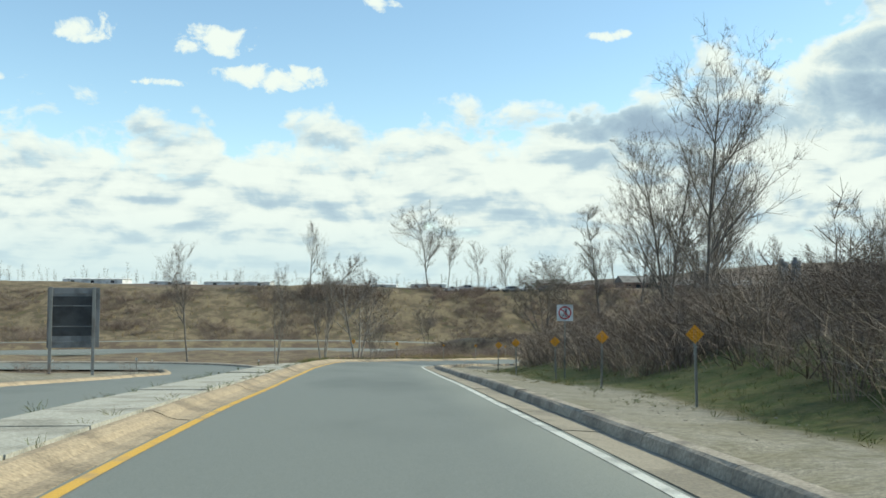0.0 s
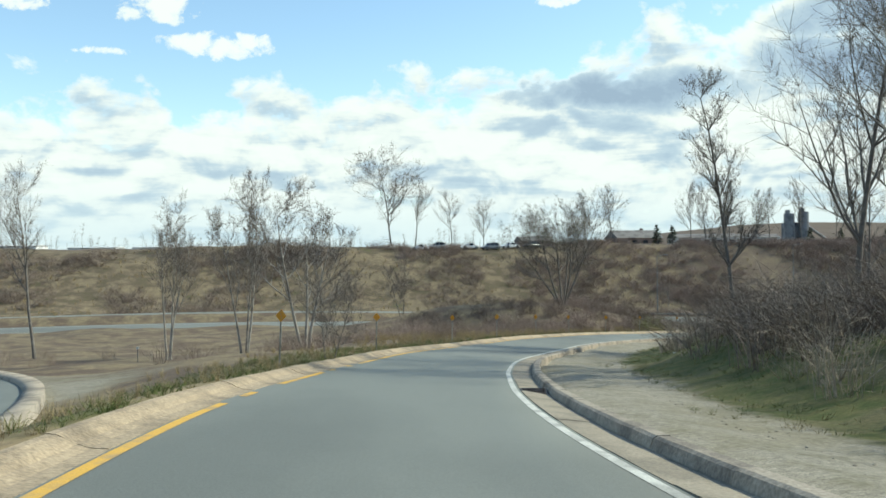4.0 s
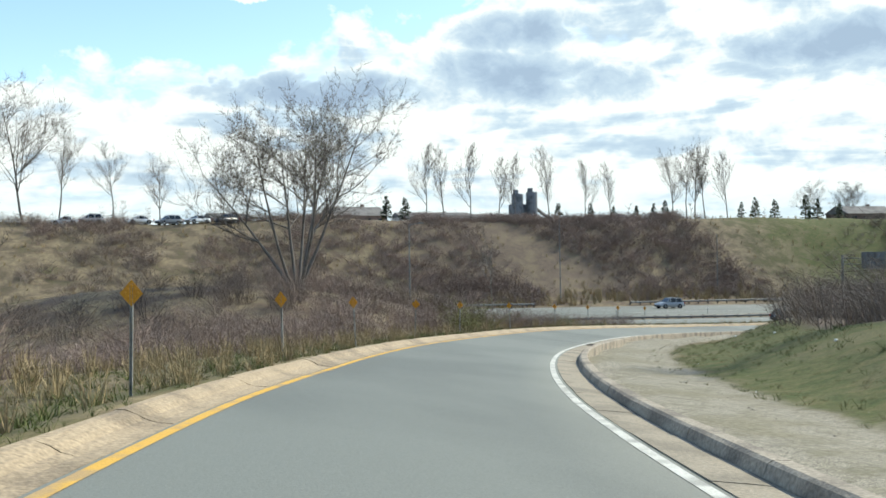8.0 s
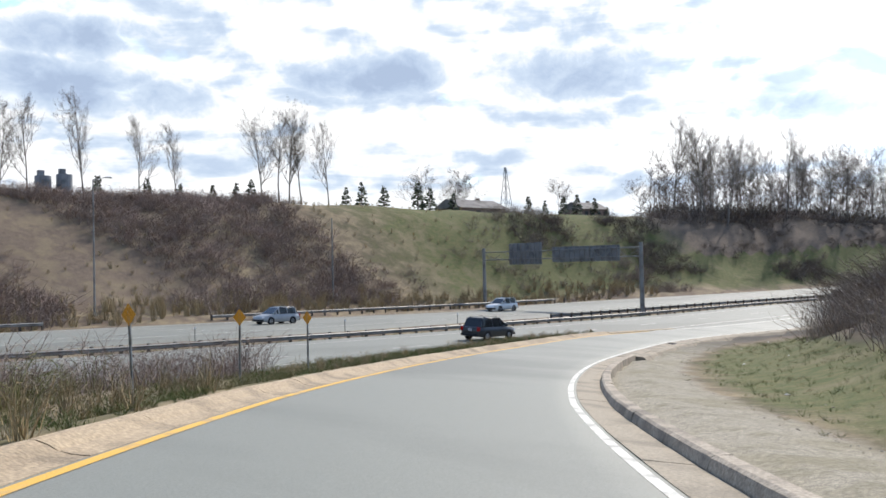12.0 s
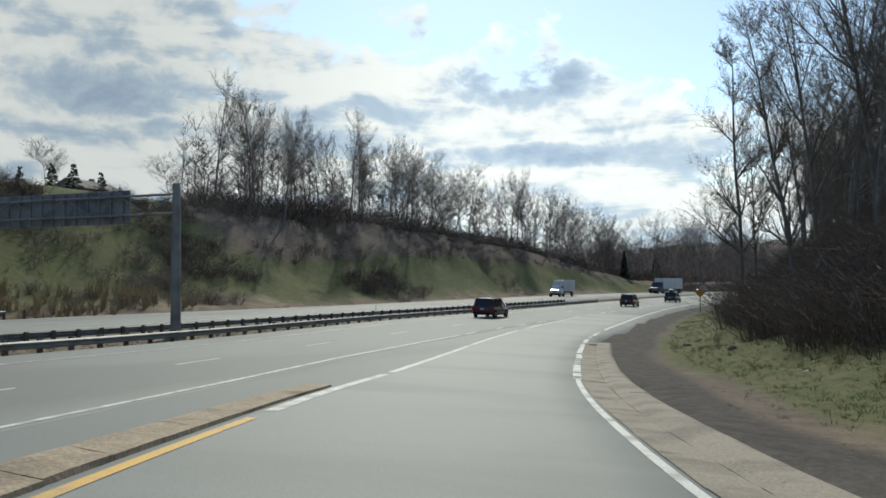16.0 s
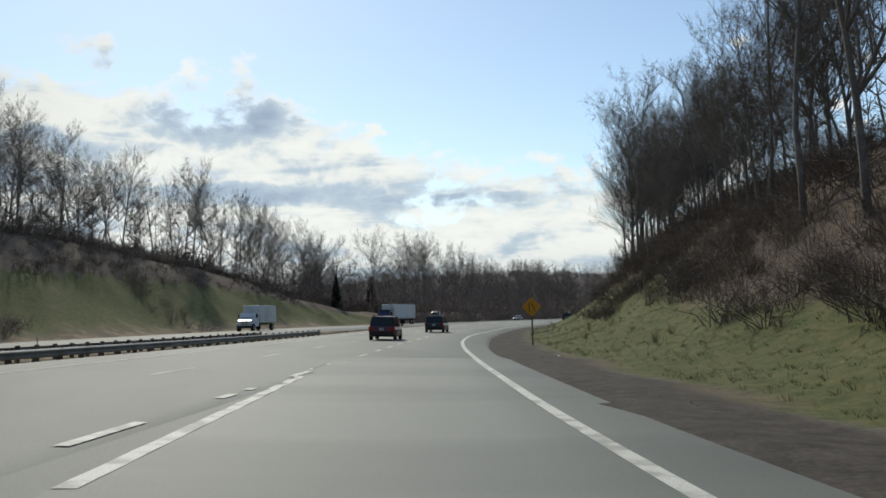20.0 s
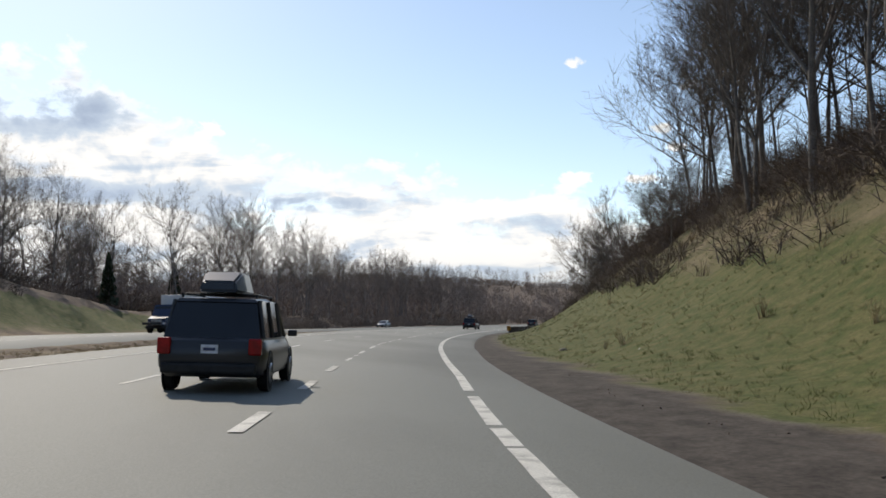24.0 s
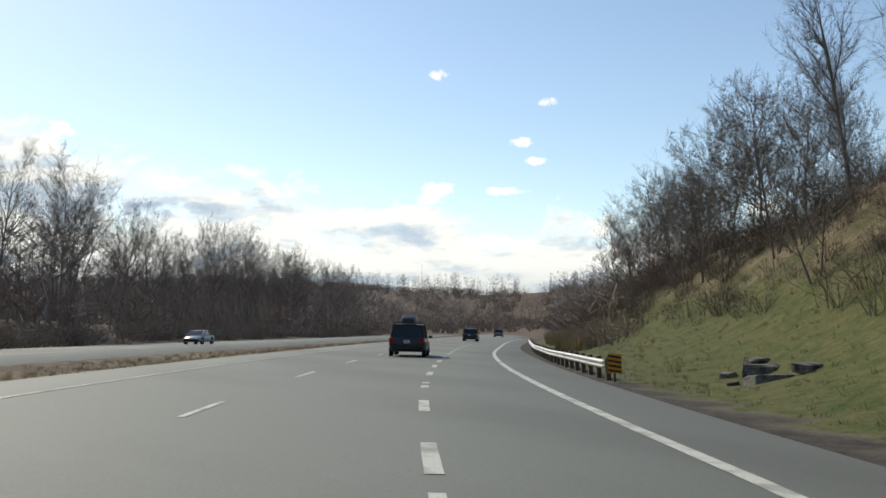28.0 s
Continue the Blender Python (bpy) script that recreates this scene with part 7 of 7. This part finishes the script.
for i, (x, y, c) in enumerate(((4, 262, "white"), (8, 263, "silver"), (16, 262.5, "white"), (21, 262.5, "grey"), (26, 263, "white"), (31, 262.5, "charcoal"), (44, 268, "white"))):
    ob = car("parked car beyond the bluff", c, "suv" if i % 2 else "sedan", group="parked cars")
    ob.matrix_basis = Matrix.Translation((x, y, ground_at(x, y) + 0.02)) @ Matrix.Rotation(radians(90 + 7 * i), 4, "Z")

# ---- small things on the ground ----
GRATE = material("cast_iron", (0.06, 0.05, 0.045), 0.7, 0.3, 0.2, 40.0, 0.3, metal=0.5)
LITTER = material("pale_litter", (0.7, 0.7, 0.68), 0.7, 0.1, 0.2, 30.0, 0.1)
STONE = material("grey_stone", (0.27, 0.24, 0.19), 0.95, 0.3, 0.3, 20.0, 0.5, (0.16, 0.135, 0.105), 0.5)


def drain(st):
    v = spot(RAMP, st, right_line(st) + 0.42)
    root = tagged(new("drain_grate"), "rusty cast iron drain in the gutter", "drain", "drains in the gutter")
    root.matrix_basis = Matrix.Translation((v.x, v.y, v.z - bank_ramp(st) * (right_line(st) + 0.42) + 0.004)) @ Matrix.Rotation(radians(heading(RAMP, st)), 4, "Z")
    for s in (-1, 1):
        bm = bmesh.new()
        box(bm, s * 0.27, 0, 0, 0.05, 0.95, 0.03, None, 0.004)
        part("frame", bm, GRATE, root)
        bm = bmesh.new()
        box(bm, 0, s * 0.46, 0, 0.5, 0.05, 0.03, None, 0.004)
        part("frame", bm, GRATE, root)
    for k in range(9):
        bm = bmesh.new()
        box(bm, 0, -0.38 + k * 0.095, -0.002, 0.5, 0.035, 0.025, None, 0.004)
        part("bar", bm, GRATE, root)
    return root


for st in (5.62, 10.95, 15.9, 19.15):
    drain(st)


def lump_shape(seed):
    r = np.random.RandomState(seed)
    bm = bmesh.new()
    bmesh.ops.create_icosphere(bm, subdivisions=1, radius=1.0)
    for v in bm.verts:
        v.co *= r.uniform(0.7, 1.25)
        v.co.z *= 0.6
    bmesh.ops.triangulate(bm, faces=bm.faces[:])
    bm.verts.index_update()
    out = np.array([v.co[:] for v in bm.verts]), np.array([[v.index for v in f.verts] for f in bm.faces])
    bm.free()
    return out


LUMP = [lump_shape(s) for s in range(4)]
scatter("gravel_right_verge", LUMP, sow(3200, 51, RAMP, (-2, 15), (5.2, 7.2), (0.008, 0.035)), STONE, "loose gravel behind the kerb", "gravel", 51)
# Gravel that is dark itself borrows the darkened brush material
scatter("gravel_shoulder", LUMP, sow(3200, 52, RAMP, (15, 31), (5.0, 8.8), (0.008, 0.032)), BRUSH_SHADED, "loose dark gravel on the shoulder", "gravel", 52)
scatter("litter_right_verge", LUMP, sow(46, 53, RAMP, (6, 31), (6.2, 11), (0.04, 0.1)), LITTER, "scraps of pale litter in the grass", "litter", 53)
ROCK = material("dark_broken_rock", (0.16, 0.145, 0.125), 0.95, 0.35, 0.4, 14.0, 0.6, (0.05, 0.047, 0.043), 0.5)


def slab(st, d, w, l, h, turn, seed):
    """An angular block of broken rock, half sunk in the turf."""
    r = np.random.RandomState(seed)
    bm = bmesh.new()
    bmesh.ops.create_cube(bm, size=1.0)
    bmesh.ops.bevel(bm, geom=bm.edges[:], offset=0.12, segments=1, affect="EDGES")
    for v in bm.verts:
        v.co += Vector(r.uniform(-0.09, 0.09, 3))
    bmesh.ops.scale(bm, vec=(w, l, h), verts=bm.verts[:])
    me = bpy.data.meshes.new("rock")
    bm.to_mesh(me)
    bm.free()
    me.materials.append(ROCK)
    v = spot(RAMP, st, d)
    ob = tagged(link("rock", me), "dark angular broken rock sunk in the turf", "rock", "broken rock on the slope")
    ob.matrix_basis = Matrix.Translation((v.x, v.y, ground_at(v.x, v.y) + h * 0.18)) @ Matrix.Rotation(radians(heading(RAMP, st) + turn), 4, "Z") @ Matrix.Rotation(radians(r.uniform(-8, 8)), 4, "X")


for i, q in enumerate(((29.0, 9.8, 1.2, 0.9, 0.4, 12), (29.12, 10.6, 1.1, 0.8, 0.42, -25), (28.98, 10.7, 0.7, 0.6, 0.3, 40), (29.2, 11.2, 0.8, 0.6, 0.32, 5), (29.05, 9.2, 0.4, 0.35, 0.2, 60), (29.16, 9.9, 0.5, 0.4, 0.25, -50))):
    slab(*q, 90 + i)
for i, (st, d, sz) in enumerate(( (25.9, 8.6, 0.22), (27.0, 8.2, 0.18), (19.3, 8.2, 0.3), (19.45, 8.8, 0.25), (24.6, 8.9, 0.35), (18.6, 9.4, 0.3))):
    V, F = LUMP[i % 4]
    v = spot(RAMP, st, d)
    ob = tagged(link("stone", raw_mesh("stone", V * sz, F, STONE)), "rough grey stone lying in the grass", "stone", "stones beside the road")
    ob.matrix_basis = Matrix.Translation((v.x, v.y, ground_at(v.x, v.y) + sz * 0.15)) @ Matrix.Rotation(i, 4, "Z")


def kerb_weeds():
    r = np.random.RandomState(9)
    rows = []
    for _ in range(420):
        st = r.uniform(-2, 16.2)
        d = left_line(st) - 0.85 - abs(r.normal(0, 0.1)) - (1.42 if (st < 4.4 and r.rand() < 0.4) else 0.0)
        v = spot(RAMP, st, d)
        rows.append((v.x, v.y, v.z + 0.12 - bank_ramp(st) * d, r.uniform(0.06, 0.22)))
    return np.array(rows)


scatter("weeds_on_gravel", TUFT, sow(1700, 55, RAMP, (-1, 18.5), (5.2, 8.0), (0.04, 0.13), patchy(0.3, -0.02, 6)), GRASS, "sparse weeds in the gravel", "weeds", 55)
scatter("kerb_weeds", TUFT, kerb_weeds(), GRASS, "small weeds growing from the kerb joints", "weeds", 54)
